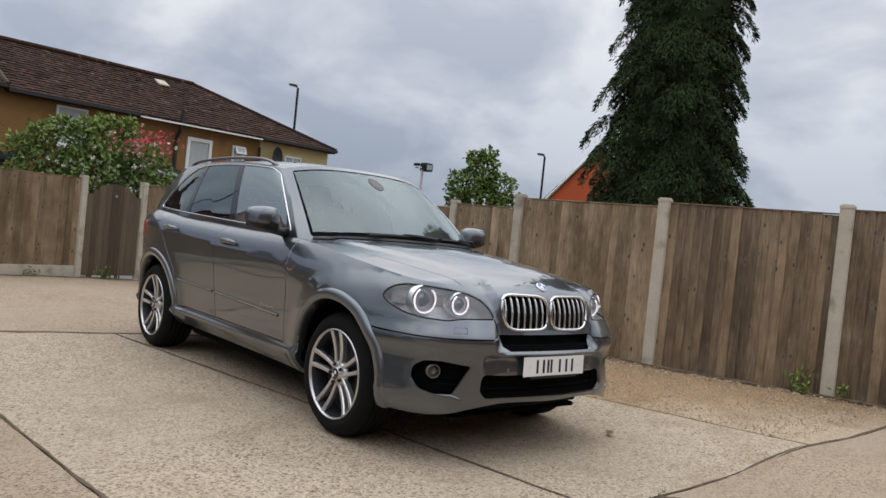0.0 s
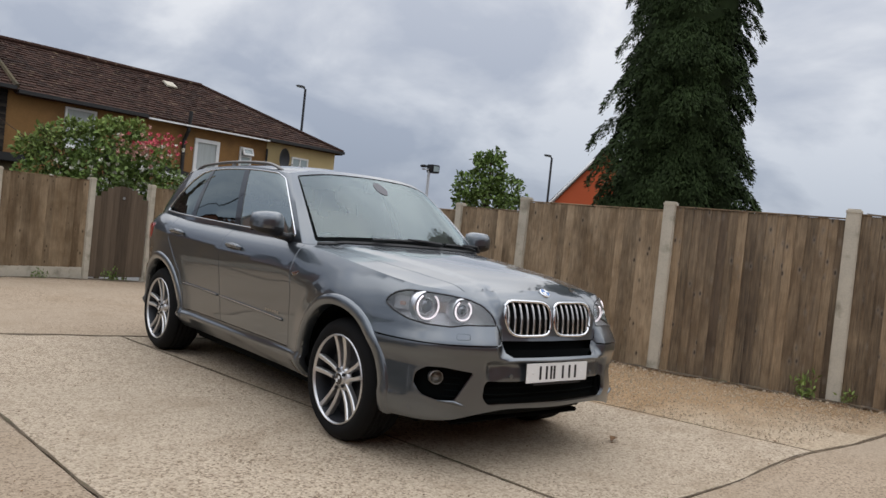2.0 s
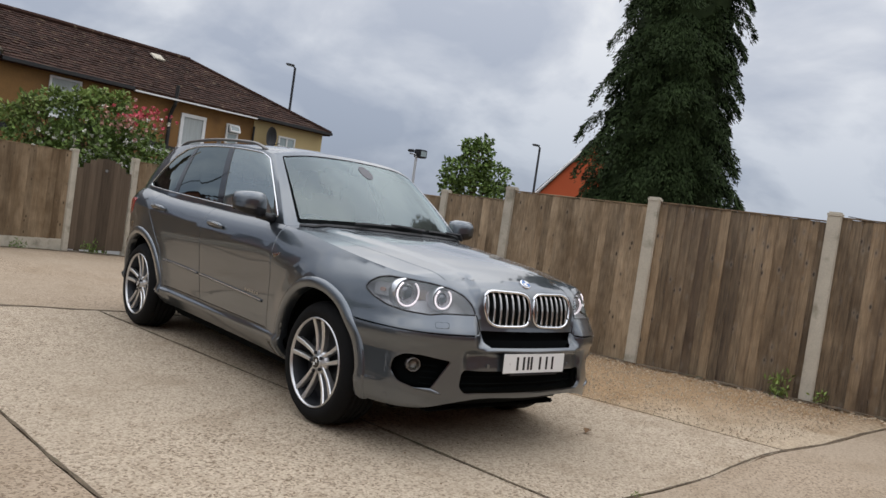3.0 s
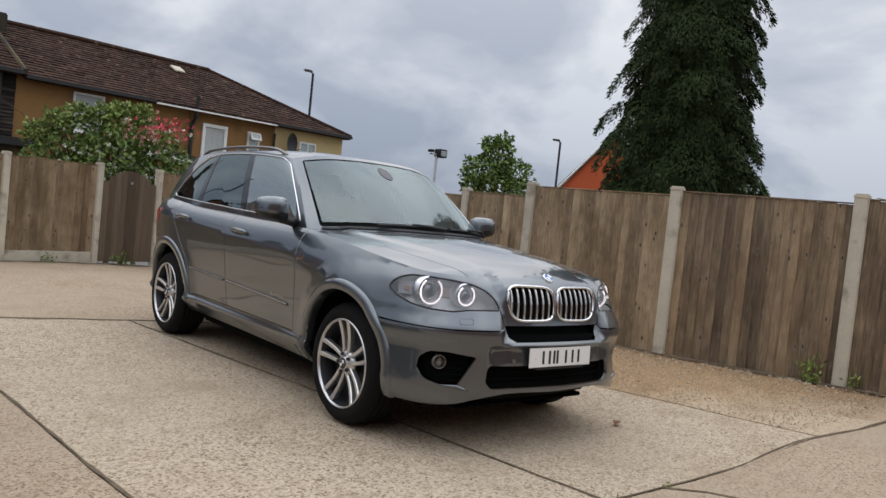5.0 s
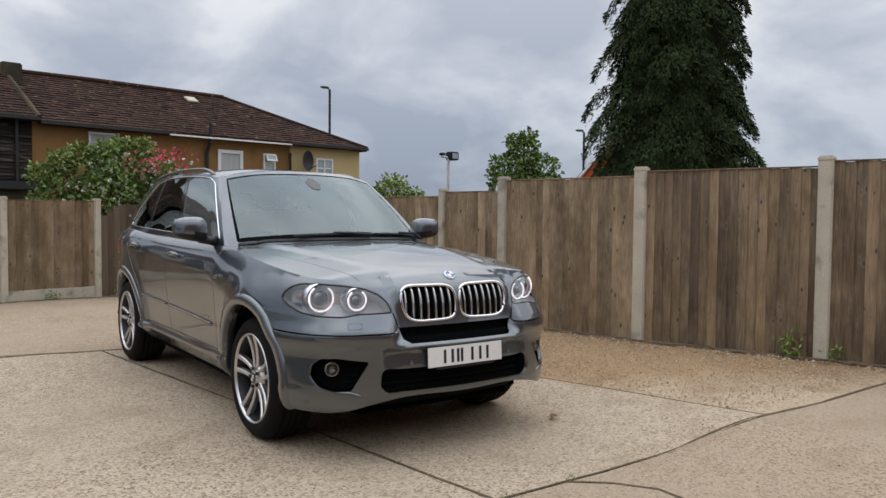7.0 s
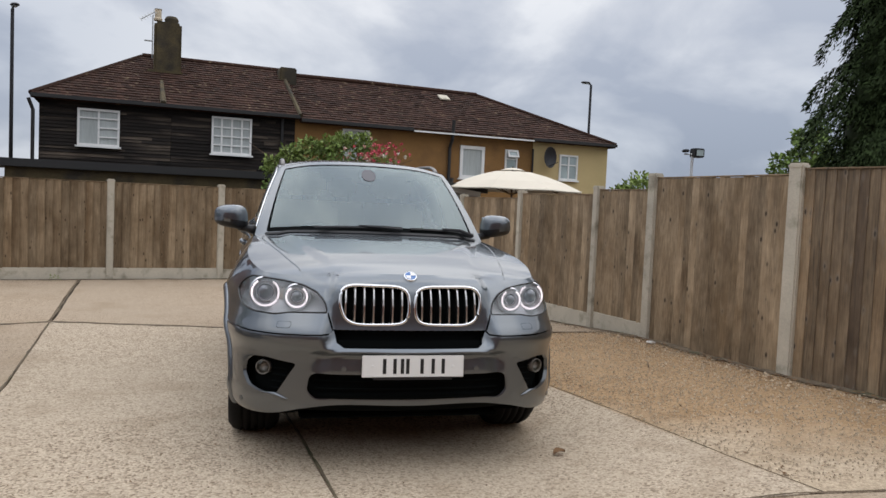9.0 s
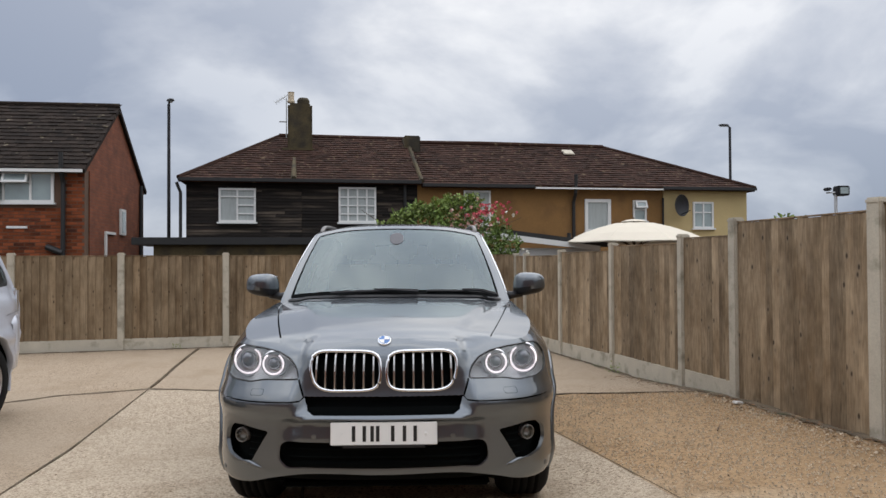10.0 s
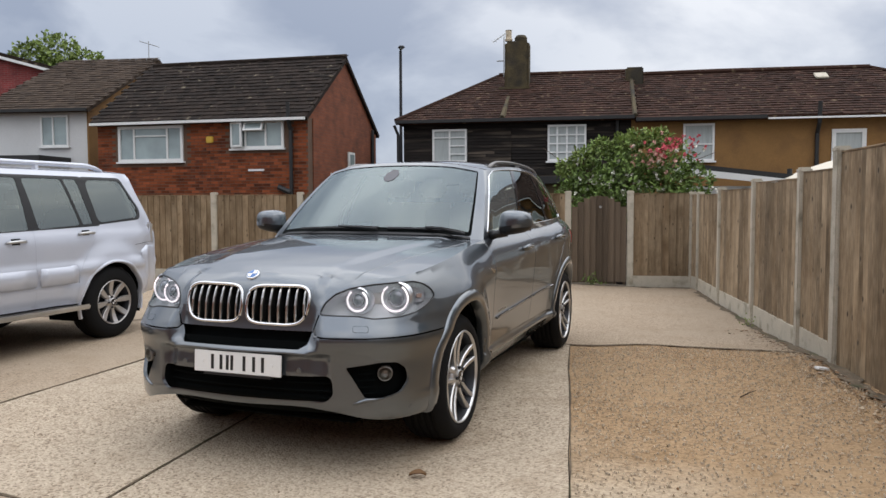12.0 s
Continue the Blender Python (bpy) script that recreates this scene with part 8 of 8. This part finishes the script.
            part("reflector", lathe([(r - 0.004, -0.004), (r - 0.012, 0.02), (r * 0.66, 0.026), (r * 0.62, 0.0)], 32, "y"), M_CHROMD, hl, smooth=True, at=at)
            part("projector", lathe([(r * 0.62, 0.0), (r * 0.5, -0.012), (r * 0.25, -0.019), (0.0, -0.021)], 28, "y"), M_PROJ, hl, smooth=True, at=at)
            part("lamp_shroud", lathe([(r + 0.010, -0.004), (r + 0.016, 0.0), (r + 0.018, 0.05)], 36, "y"), M_CHROMD, hl, smooth=True, at=at)
        part("indicator", boxed(-0.012, 0.020, -0.007, 0.006, -0.012, 0.010, bevel=0.003), M_AMBER, hl, "amber reflector", at=pose(sd * 0.800, -0.440, 0.876, 0, 0, sd * 55))
        part("side_reflector", boxed(-0.05, 0.05, -0.004, 0.004, -0.038, 0.038, bevel=0.003), M_BEZEL, hl, at=pose(sd * 0.783, -0.425, 0.876, 0, 0, sd * 55))
        part("inner_reflector", boxed(-0.035, 0.035, 0.0, 0.006, -0.028, 0.028, bevel=0.003), M_CHROMD, hl, at=pose(sd * 0.640, -0.600, 0.872, 0, 0, sd * 28))
    # plate with bars in place of its characters
    pl = part("number_plate", boxed(-0.26, 0.26, -0.006, 0.0, 0, 0.111, bevel=0.003), M_PLATE, holder["front_bumper"], "white number plate with dark bars", at=pose(0.004, -0.915, 0.499, -3))
    x = -0.168
    for wd in (0.042, 0.036, 0.014, 0.014, 0.0, 0.046, 0.042, 0.036):
        if wd:
            part("plate_bar", boxed(x + wd / 2 - 0.0085, x + wd / 2 + 0.0085, -0.0072, -0.0062, 0.018, 0.093), M_INK, pl)
            x += wd + 0.013
        else:
            x += 0.03
    for q in (-0.205, 0.205):
        part("plate_screw", lathe([(0.007, 0), (0.006, 0.003), (0, 0.003)], 10, "y"), M_PLATE, pl, at=pose(q, -0.006, 0.055, 180))
    part("plate_surround", boxed(-0.20, 0.20, -0.008, 0.02, -0.012, -0.001), M_BLACK, pl)
    # round bonnet badge: plain quartered disc
    p0 = shell(*sv(1e-4, 0.985))
    bd = part("bonnet_badge", lathe([(0.041, -0.004), (0.041, 0.004), (0.036, 0.007), (0.0, 0.008)], 32), M_CHROME, holder["bonnet"], "round chrome-edged blue and white badge", smooth=True, at=pose(0, -0.757, 0.990, 36) @ Matrix.Scale(0.86, 4))
    part("badge_face", lathe([(0.034, 0.0), (0.0, 0.0012)], 32), M_BLUE, bd, at=pose(0, 0, 0.0078))
    for a in (0, 180):
        m = bmesh.new()
        c0 = m.verts.new((0, 0, 0.0105))
        arcv = [m.verts.new((0.031 * math.cos(radians(a + 90 * k / 8)), 0.031 * math.sin(radians(a + 90 * k / 8)), 0.0098)) for k in range(9)]
        for q, w in zip(arcv, arcv[1:]):
            m.faces.new((c0, q, w))
        part("badge_quarter", m, M_ENWH, bd)
    # doors: handles, rubbing strip, repeaters, lettering bar
    for sd in both:
        for nm, y, z in (("front_door", 1.56, 1.012), ("rear_door", 2.62, 1.048)):
            d = holder[(nm, sd)]
            pts = flip(on_shell([(s_y(y - 0.11), z), (s_y(y - 0.09), z + 0.003), (s_y(y), z + 0.008), (s_y(y + 0.09), z + 0.005), (s_y(y + 0.11), z)], 0.026), sd)
            pts[0], pts[-1] = flip(on_shell([(s_y(y - 0.115), z)], 0.0), sd)[0], flip(on_shell([(s_y(y + 0.115), z)], 0.0), sd)[0]
            hd = part("door_handle", tube(pts, [0.012, 0.016, 0.017, 0.016, 0.012], 8, squash=(0.8, 1.1)), M_PAINT, d, "body-coloured handle with chrome strip", smooth=True)
            part("handle_strip", tube([(p[0] + sd * 0.012, p[1], p[2] + 0.004) for p in pts[1:4]], 0.0032, 5), M_SATIN, hd)
            part("handle_cup", tube(flip(on_shell([(s_y(y - 0.07), z - 0.004), (s_y(y), z - 0.006), (s_y(y + 0.06), z - 0.004)], 0.0015), sd), 0.017, 6, squash=(0.2, 1.1)), M_BLACK, hd)
        rub = flip(on_shell([(s_y(0.74 + 1.0 * k / 10), 0.594 + 0.0028 * k) for k in range(11)], 0.006), sd)
        part("rubbing_strip", tube(rub, 0.007, 6, squash=(0.7, 1.3)), M_PAINT, holder[("front_door", sd)], smooth=True)
        rub2 = flip(on_shell([(s_y(1.80 + 0.63 * k / 8), 0.624 + 0.0022 * k) for k in range(9)], 0.006), sd)
        part("rubbing_strip", tube(rub2, 0.007, 6, squash=(0.7, 1.3)), M_PAINT, holder[("rear_door", sd)], smooth=True)
        for r, own in ((rub, "front_door"), (rub2, "rear_door")):
            part("strip_highlight", tube([(p[0] + sd * 0.004, p[1], p[2] + 0.007) for p in r], 0.003, 5), M_CHROME, holder[(own, sd)], "bright strip")
        for k in range(6):
            y = 0.80 + 0.035 * k
            part("badge_mark", boxed(-0.0015, 0.0015, 0, 0.020, 0, 0.014), M_SATIN, holder[("front_door", sd)], at=pose(*flip(on_shell([(s_y(y), 0.628)], 0.002), sd)[0]))
        rp = flip(on_shell(rounded([(s_y(0.535), 0.945), (s_y(0.63), 0.925), (s_y(0.60), 0.905), (s_y(0.555), 0.92)], 0.008), 0.004), sd)
        m = bmesh.new()
        top = [m.verts.new(p) for p in rp]
        low = [m.verts.new((p[0] - sd * 0.012, p[1], p[2])) for p in rp]
        m.faces.new(top)
        for i in range(len(top)):
            m.faces.new((top[i], top[(i + 1) % len(top)], low[(i + 1) % len(top)], low[i]))
        part("side_repeater", m, M_CHROME, holder[("wing", sd)], "clear side repeater")
        mirror(holder[("front_door", sd)], sd)
    wiper(car, -0.42, 0.16, 0.455, 0.43)
    wiper(car, 0.22, 0.70, 0.455, 0.61)
    cow = []
    for x in np.linspace(-0.72, 0.72, 33):
        y = float(np.interp(abs(x), [p[0] for p in COWL], [p[1] for p in COWL]))
        cow.append((x, y + 0.012, hood(abs(x), y)[2] + 0.004))
    part("cowl_panel", tube(cow, 0.024, 6, squash=(1.0, 0.6)), M_BLACK, car)
    # inside
    for x in (-0.37, 0.37):
        seat(car, x, 1.62)
    for x in (-0.42, 0.0, 0.42):
        seat(car, x, 2.55)
    dash = part("dashboard", boxed(-0.70, 0.70, 0.72, 1.02, 0.80, 1.06, bevel=0.04), M_DASH, car, smooth=True)
    part("instrument_hood", boxed(-0.55, -0.17, 0.86, 1.05, 1.06, 1.13, bevel=0.03), M_DASH, dash, smooth=True)
    part("steering_wheel", lathe([(0.185 + 0.014 * math.cos(a), 0.014 * math.sin(a)) for a in [2 * math.pi * k / 8 for k in range(9)]], 36, "y"), M_DASH, car, smooth=True, at=pose(-0.36, 1.16, 1.02, 24))
    part("steering_hub", boxed(-0.17, 0.17, -0.02, 0.02, -0.05, 0.05, bevel=0.02), M_DASH, car, at=pose(-0.36, 1.15, 1.01, 24))
    part("rear_view_mirror", boxed(-0.055, 0.055, -0.03, 0.02, -0.06, 0.04, bevel=0.02), M_DASH, car, at=pose(0, 1.17, 1.585))
    part("cabin_floor", boxed(-0.78, 0.78, 0.7, 3.6, 0.55, 0.62), M_DASH, car)
    part("load_cover", boxed(-0.7, 0.7, 2.95, 3.7, 1.08, 1.10), M_DASH, car)
    bm.free(), bh.free(), bc.free()
    return car


grey_suv()


# ---------------------------------------------------------------- silver SUV
def silver_suv():
    car = thing("silver_suv", (-4.45, -0.80, 0), 0, "silver off-road SUV with roof rails and running boards, parked", "car")
    prof = spl([(0.40, 0.855), (0.46, 0.885), (0.55, 0.905), (0.68, 0.912), (0.72, 0.93), (0.76, 0.928), (0.80, 0.912), (0.95, 0.915), (1.05, 0.905), (1.11, 0.885), (1.20, 0.865), (1.40, 0.815), (1.56, 0.765), (1.64, 0.728), (1.68, 0.68)])
    Y0, Y1 = -0.80, 3.50
    HUB = 2.78
    top = spl([(-0.80, 0.86), (-0.66, 1.02), (0.45, 1.12), (0.62, 1.15), (1.25, 1.66), (1.5, 1.68), (3.5, 1.68)])

    def side(y, z):
        zt = top(y)
        zz = z if z < 1.0 else 1.0 + (z - 1.0) * (zt - 1.0) / 0.68 if zt > 1.0 else min(z, zt)
        x = prof(zz)
        e = sstep(3.05, 3.5, y)
        x *= 1 - 0.10 * e * e
        f = 1 - sstep(-0.8, -0.3, y)
        x *= 1 - 0.22 * f * f
        for cy in (0.0, HUB):
            d = math.hypot(y - cy, zz - 0.36)
            x += 0.040 * (1 - sstep(0.46, 0.66, d))
        lean = -0.20 * sstep(1.0, 1.68, zz) * sstep(2.3, 3.5, y)
        return x, y + lean, zz

    def yz(q):
        return densify(q, 0.06)
    Q1 = rounded([(2.66, 1.17), (3.26, 1.22), (3.36, 1.30), (3.24, 1.60), (2.68, 1.60), (2.62, 1.55)], 0.07)
    Q2 = rounded([(1.93, 1.13), (2.42, 1.155), (2.30, 1.60), (1.86, 1.60)], 0.03)
    Q3 = rounded([(2.45, 1.16), (2.66 - 0.08, 1.165), (2.50, 1.60), (2.33, 1.60)], 0.02)
    Q4 = rounded([(0.82, 1.10), (1.82, 1.125), (1.80, 1.60), (1.30, 1.60)], 0.03)
    dark = rounded([(0.70, 1.085), (2.67, 1.14), (2.58, 1.63), (1.22, 1.63)], 0.03)
    dark2 = rounded([(2.55, 1.145), (3.30, 1.195), (3.41, 1.30), (3.28, 1.63), (2.55, 1.63)], 0.07)
    arch1 = [(0.415 * math.cos(2 * math.pi * k / 40), 0.36 + 0.415 * math.sin(2 * math.pi * k / 40)) for k in range(40)]
    arch2 = [(HUB + 0.415 * math.cos(2 * math.pi * k / 40), 0.36 + 0.415 * math.sin(2 * math.pi * k / 40)) for k in range(40)]
    bm = flat_grid(Y0, Y1, 0.40, 1.68, 72, 26)
    regs = []
    for nm, q in (("arch", arch1), ("arch", arch2), ("glass1", Q1), ("glass2", Q2), ("glass3", Q3), ("glass4", Q4), ("trim", dark), ("trim", dark2)):
        q = yz(q)
        score(bm, q)
        regs.append((nm, q))
    for g in ([(1.86, 0.42), (1.86, 1.12)], [(2.64, 1.15), (2.52, 0.95), (2.34, 0.72), (2.30, 0.42)], [(0.70, 0.42), (0.66, 1.10)], [(3.10, 0.93), (3.30, 0.945), (3.49, 0.95)]):
        q = stroke(densify(g, 0.1, False), 0.006)
        score(bm, q)
        regs.append(("gap", q))
    front_d = [(0.68, 0.3), (1.86, 0.3), (1.86, 1.2), (0.68, 1.2)]
    rear_d = [(1.86, 0.3), (2.32, 0.3), (2.34, 0.72), (2.52, 0.95), (2.64, 1.15), (1.86, 1.2)]
    regs += [("front_door", front_d), ("rear_door", rear_d)]
    gr = sort_faces(bm, regs, "body")
    own = {}
    for sd in (1, -1):
        for nm in ("body", "front_door", "rear_door"):
            v, f, n = wrap(gr[nm], side, 0.012, 0, (sd,))
            own[(nm, sd)] = mesh_part({"body": "body_side"}.get(nm, nm), v, f, M_SILVER, car, "silver door" if "door" in nm else "silver body side", normals=n)
        v, f, n = wrap(gr["trim"], side, 0.004, 0.001, (sd,))
        mesh_part("window_frame", v, f, M_BLACK, car, "black window frame", normals=n)
        for k in "1234":
            v, f, n = wrap(gr["glass" + k], side, 0.0, -0.003, (sd,))
            mesh_part("side_glass", v, f, M_GLASSP, own[("front_door" if k == "4" else "rear_door" if k in "23" else "body", sd)], "tinted side glass", normals=n).visible_shadow = False
        inner = [f for k, fs in gr.items() if k not in ("arch", "glass1", "glass2", "glass3", "glass4") for f in fs]
        v, f, n = wrap(inner, side, 0.0, -0.05, (sd,))
        mesh_part("inner_body", v, f, M_MATTE, car, smooth=True)
        # arch lip, mouldings, running board
        for cy in (0.0, HUB):
            vs, fs = [], []
            pr = [(0.408, -0.05), (0.410, 0.000), (0.416, 0.006), (0.428, 0.006), (0.436, 0.002), (0.440, -0.02)]
            for k in range(41):
                a = radians(-16 + 212 * k / 40)
                for r, d in pr:
                    y, z = cy + r * math.cos(a), 0.36 + r * math.sin(a)
                    vs.append((sd * (side(y, max(z, 0.41))[0] + d), y, z))
            for k in range(40):
                for i in range(5):
                    q = (k * 6 + i, (k + 1) * 6 + i, (k + 1) * 6 + i + 1, k * 6 + i + 1)
                    fs.append(q if sd < 0 else q[::-1])
            mesh_part("wheel_arch", vs, fs, M_SILVER, car, smooth=True)
            lin = lathe([(0.40, 0.45), (0.425, 0.48), (0.425, 0.88)], 26, "x", 220)
            bmesh.ops.rotate(lin, cent=(0, 0, 0), matrix=Matrix.Rotation(radians(-20), 3, "X"), verts=lin.verts[:])
            part("wheel_well", lin, M_MATTE, car, at=pose(0, cy, 0.36) @ Matrix.Diagonal((sd, 1, 1, 1)))
            part("well_wall", boxed(0.30, 0.45, -0.44, 0.44, -0.1, 0.44), M_MATTE, car, at=pose(0, cy, 0.36) @ Matrix.Diagonal((sd, 1, 1, 1)))
        for nm, a, b in (("front_door", 0.70, 1.84), ("rear_door", 1.90, 2.30)):
            m = bmesh.new()
            rings = []
            for k in range(7):
                y = a + (b - a) * k / 6
                x = side(y, 0.70)[0]
                rings.append([m.verts.new((sd * (x + d), y, z)) for d, z in ((-0.01, 0.60), (0.016, 0.615), (0.024, 0.70), (0.020, 0.745), (-0.008, 0.775))])
            for p, q in zip(rings, rings[1:]):
                for i in range(4):
                    m.faces.new((p[i], q[i], q[i + 1], p[i + 1]))
            m.faces.new(rings[0])
            m.faces.new(rings[-1][::-1])
            part("door_moulding", m, M_SILVER, own[(nm, sd)], smooth=True)
        for nm, y, z in (("front_door", 1.66, 1.02), ("rear_door", 2.46, 1.07)):
            x = side(y, z)[0]
            hd = part("door_handle", tube([(sd * x, y - 0.10, z), (sd * (x + 0.03), y - 0.075, z + 0.005), (sd * (x + 0.034), y, z + 0.01), (sd * (x + 0.03), y + 0.075, z + 0.008), (sd * x, y + 0.10, z + 0.005)], 0.014, 7), M_SATIN, own[(nm, sd)], "satin door handle", smooth=True)
            part("handle_cup", boxed(sd * (x - 0.01), sd * (x + 0.004), y - 0.045, y + 0.04, z - 0.022, z + 0.035, bevel=0.002), M_BLACK, hd)
        part("running_board", boxed(0.80, 0.99, 0.50, 2.36, 0.345, 0.385, bevel=0.014), M_BRAKE, car, "grey metal running board", at=Matrix.Diagonal((sd, 1, 1, 1)))
        part("board_edge", boxed(0.985, 1.02, 0.50, 2.38, 0.35, 0.395, bevel=0.012), M_SATIN, car, "metal board edge", at=Matrix.Diagonal((sd, 1, 1, 1)))
        for y in (0.9, 2.0):
            part("board_bracket", boxed(0.6, 0.85, y - 0.03, y + 0.03, 0.355, 0.40), M_BLACK, car, at=Matrix.Diagonal((sd, 1, 1, 1)))
        # roof rails, tail lamp
        pts = [(sd * 0.60, 1.35 + 1.62 * k / 20, 1.695 + 0.055 * min(1, 8 * k / 20, 8 * (1 - k / 20)) ** 0.6) for k in range(21)]
        rl = part("roof_rail", tube(pts, 0.026, 8, squash=(1.1, 0.9)), M_SILVER2, car, "silver roof rail", smooth=True)
        for k in (0, 10, 20):
            x, y, z = pts[k]
            part("rail_foot", tube([(x, y, 1.66), (x, y, z)], [0.035, 0.022], 6), M_SILVER2, rl)
        part("tail_lamp", boxed(0.70, 0.835, 3.40, 3.478, 0.93, 1.16, bevel=0.02), M_CHROMD, car, "clear tail lamp", at=Matrix.Diagonal((sd, 1, 1, 1)))
        add_wheel(car, (sd * 0.80, 0.0, 0.362), sd, 0.368, 0.222, 0.255, 8, False, 1.75, M_ALLOY2)
        add_wheel(car, (sd * 0.80, HUB, 0.362), sd, 0.368, 0.222, 0.255, 8, False, 1.75, M_ALLOY2)
    # roof, tail and nose
    roofc = []
    for k in range(40):
        y = 0.62 + 2.88 * k / 39
        roofc.append(side(y, 1.68))
    vs, fs = [], []
    for p in roofc:
        for j in range(9):
            t = -1 + 2 * j / 8
            vs.append((p[0] * t, p[1], p[2] + 0.045 * (1 - abs(t) ** 2.5)))
    glass = []
    for k in range(39):
        for j in range(8):
            q = (k * 9 + j, k * 9 + j + 1, (k + 1) * 9 + j + 1, (k + 1) * 9 + j)
            (glass if k < 8 and 0 < j < 7 else fs).append(q)
    mesh_part("roof", vs, fs, M_SILVER, car, "silver roof", smooth=True)
    mesh_part("windscreen", vs, glass, M_GLASSP, car, "tinted windscreen", smooth=True).visible_shadow = False
    for nm, y, dy in (("tailgate", Y1, 0.06), ("grille_panel", Y0, -0.06)):
        vs, fs = [], []
        zs = [0.42 + 1.26 * k / 14 for k in range(15)]
        for z in zs:
            p = side(y, z)
            for j in range(9):
                t = -1 + 2 * j / 8
                vs.append((p[0] * t, p[1] + dy * (1 - t * t), p[2]))
        for k in range(14):
            for j in range(8):
                fs.append((k * 9 + j, k * 9 + j + 1, (k + 1) * 9 + j + 1, (k + 1) * 9 + j))
        mesh_part(nm, vs, fs, M_SILVER, car, smooth=True)
    vs, fs = [], []
    for k in range(14):
        y = -0.80 + 1.42 * k / 13
        p = side(y, 1.68)
        for j in range(9):
            t = -1 + 2 * j / 8
            vs.append((p[0] * t, p[1], p[2] + 0.05 * (1 - t * t)))
    for k in range(13):
        for j in range(8):
            fs.append((k * 9 + j, k * 9 + j + 1, (k + 1) * 9 + j + 1, (k + 1) * 9 + j))
    mesh_part("bonnet", vs, fs, M_SILVER, car, smooth=True)
    # one moulded rear bumper, wrapping both corners
    half = [(side(y, 0.66)[0] + 0.004, y) for y in (3.20, 3.28, 3.36)] + [(0.800, 3.50), (0.70, 3.575), (0.52, 3.615), (0.26, 3.63), (0.0, 3.635)]
    half = [tuple(p) for p in catmull(half, 4)]
    path = half + [(-x, y) for x, y in half[:-1]][::-1]
    bump = bmesh.new()
    rings = []
    for i, p in enumerate(path):
        a, b = path[max(i - 1, 0)], path[min(i + 1, len(path) - 1)]
        t = Vector((b[0] - a[0], b[1] - a[1])).normalized()
        n = (t.y, -t.x)
        e = min(1.0, min(i, len(path) - 1 - i) / 6)
        sink = 0.035 * max(0.0, 1 - min(i, len(path) - 1 - i) / 3)
        rings.append([bump.verts.new((p[0] + n[0] * (d - sink), p[1] + n[1] * (d - sink), z)) for d, z in ((-0.06, 0.43 - 0.03 * e), (0.0, 0.45 - 0.02 * e), (0.014, 0.56), (0.018, 0.575), (0.018, 0.80), (0.016, 0.84 + 0.05 * e), (-0.005, 0.87 + 0.055 * e), (-0.06, 0.885 + 0.055 * e), (-0.22, 0.89 + 0.055 * e))])
    for p, q in zip(rings, rings[1:]):
        for i in range(8):
            bump.faces.new((p[i], q[i], q[i + 1], p[i + 1]))
    part("rear_bumper", bump, M_SILVER, car, "silver rear bumper", smooth=True)
    part("underbody", boxed(-0.70, 0.70, -0.6, 3.3, 0.36, 0.46), M_MATTE, car)
    part("cabin_floor", boxed(-0.78, 0.78, 0.7, 3.3, 0.62, 0.70), M_DASH, car)
    for x in (-0.36, 0.36):
        for y in (1.45, 2.35):
            st = new("seat")
            st.parent = car
            st.matrix_basis = pose(x, y, 0.66)
            part("cushion", boxed(-0.25, 0.25, -0.28, 0.24, 0, 0.16, bevel=0.05), M_DASH, st, smooth=True)
            part("backrest", boxed(-0.25, 0.25, 0.0, 0.13, 0.0, 0.58, bevel=0.05), M_DASH, st, smooth=True, at=pose(0, 0.18, 0.10, -14))
            part("headrest", boxed(-0.13, 0.13, 0.0, 0.10, 0.0, 0.16, bevel=0.04), M_DASH, st, smooth=True, at=pose(0, 0.33, 0.70, -10))
    bm.free()


M_GLASSP = glass_mat("tinted_glass", (0.72, 0.80, 0.80), 0.45, 1.0, 2.2, 0.05)
silver_suv()
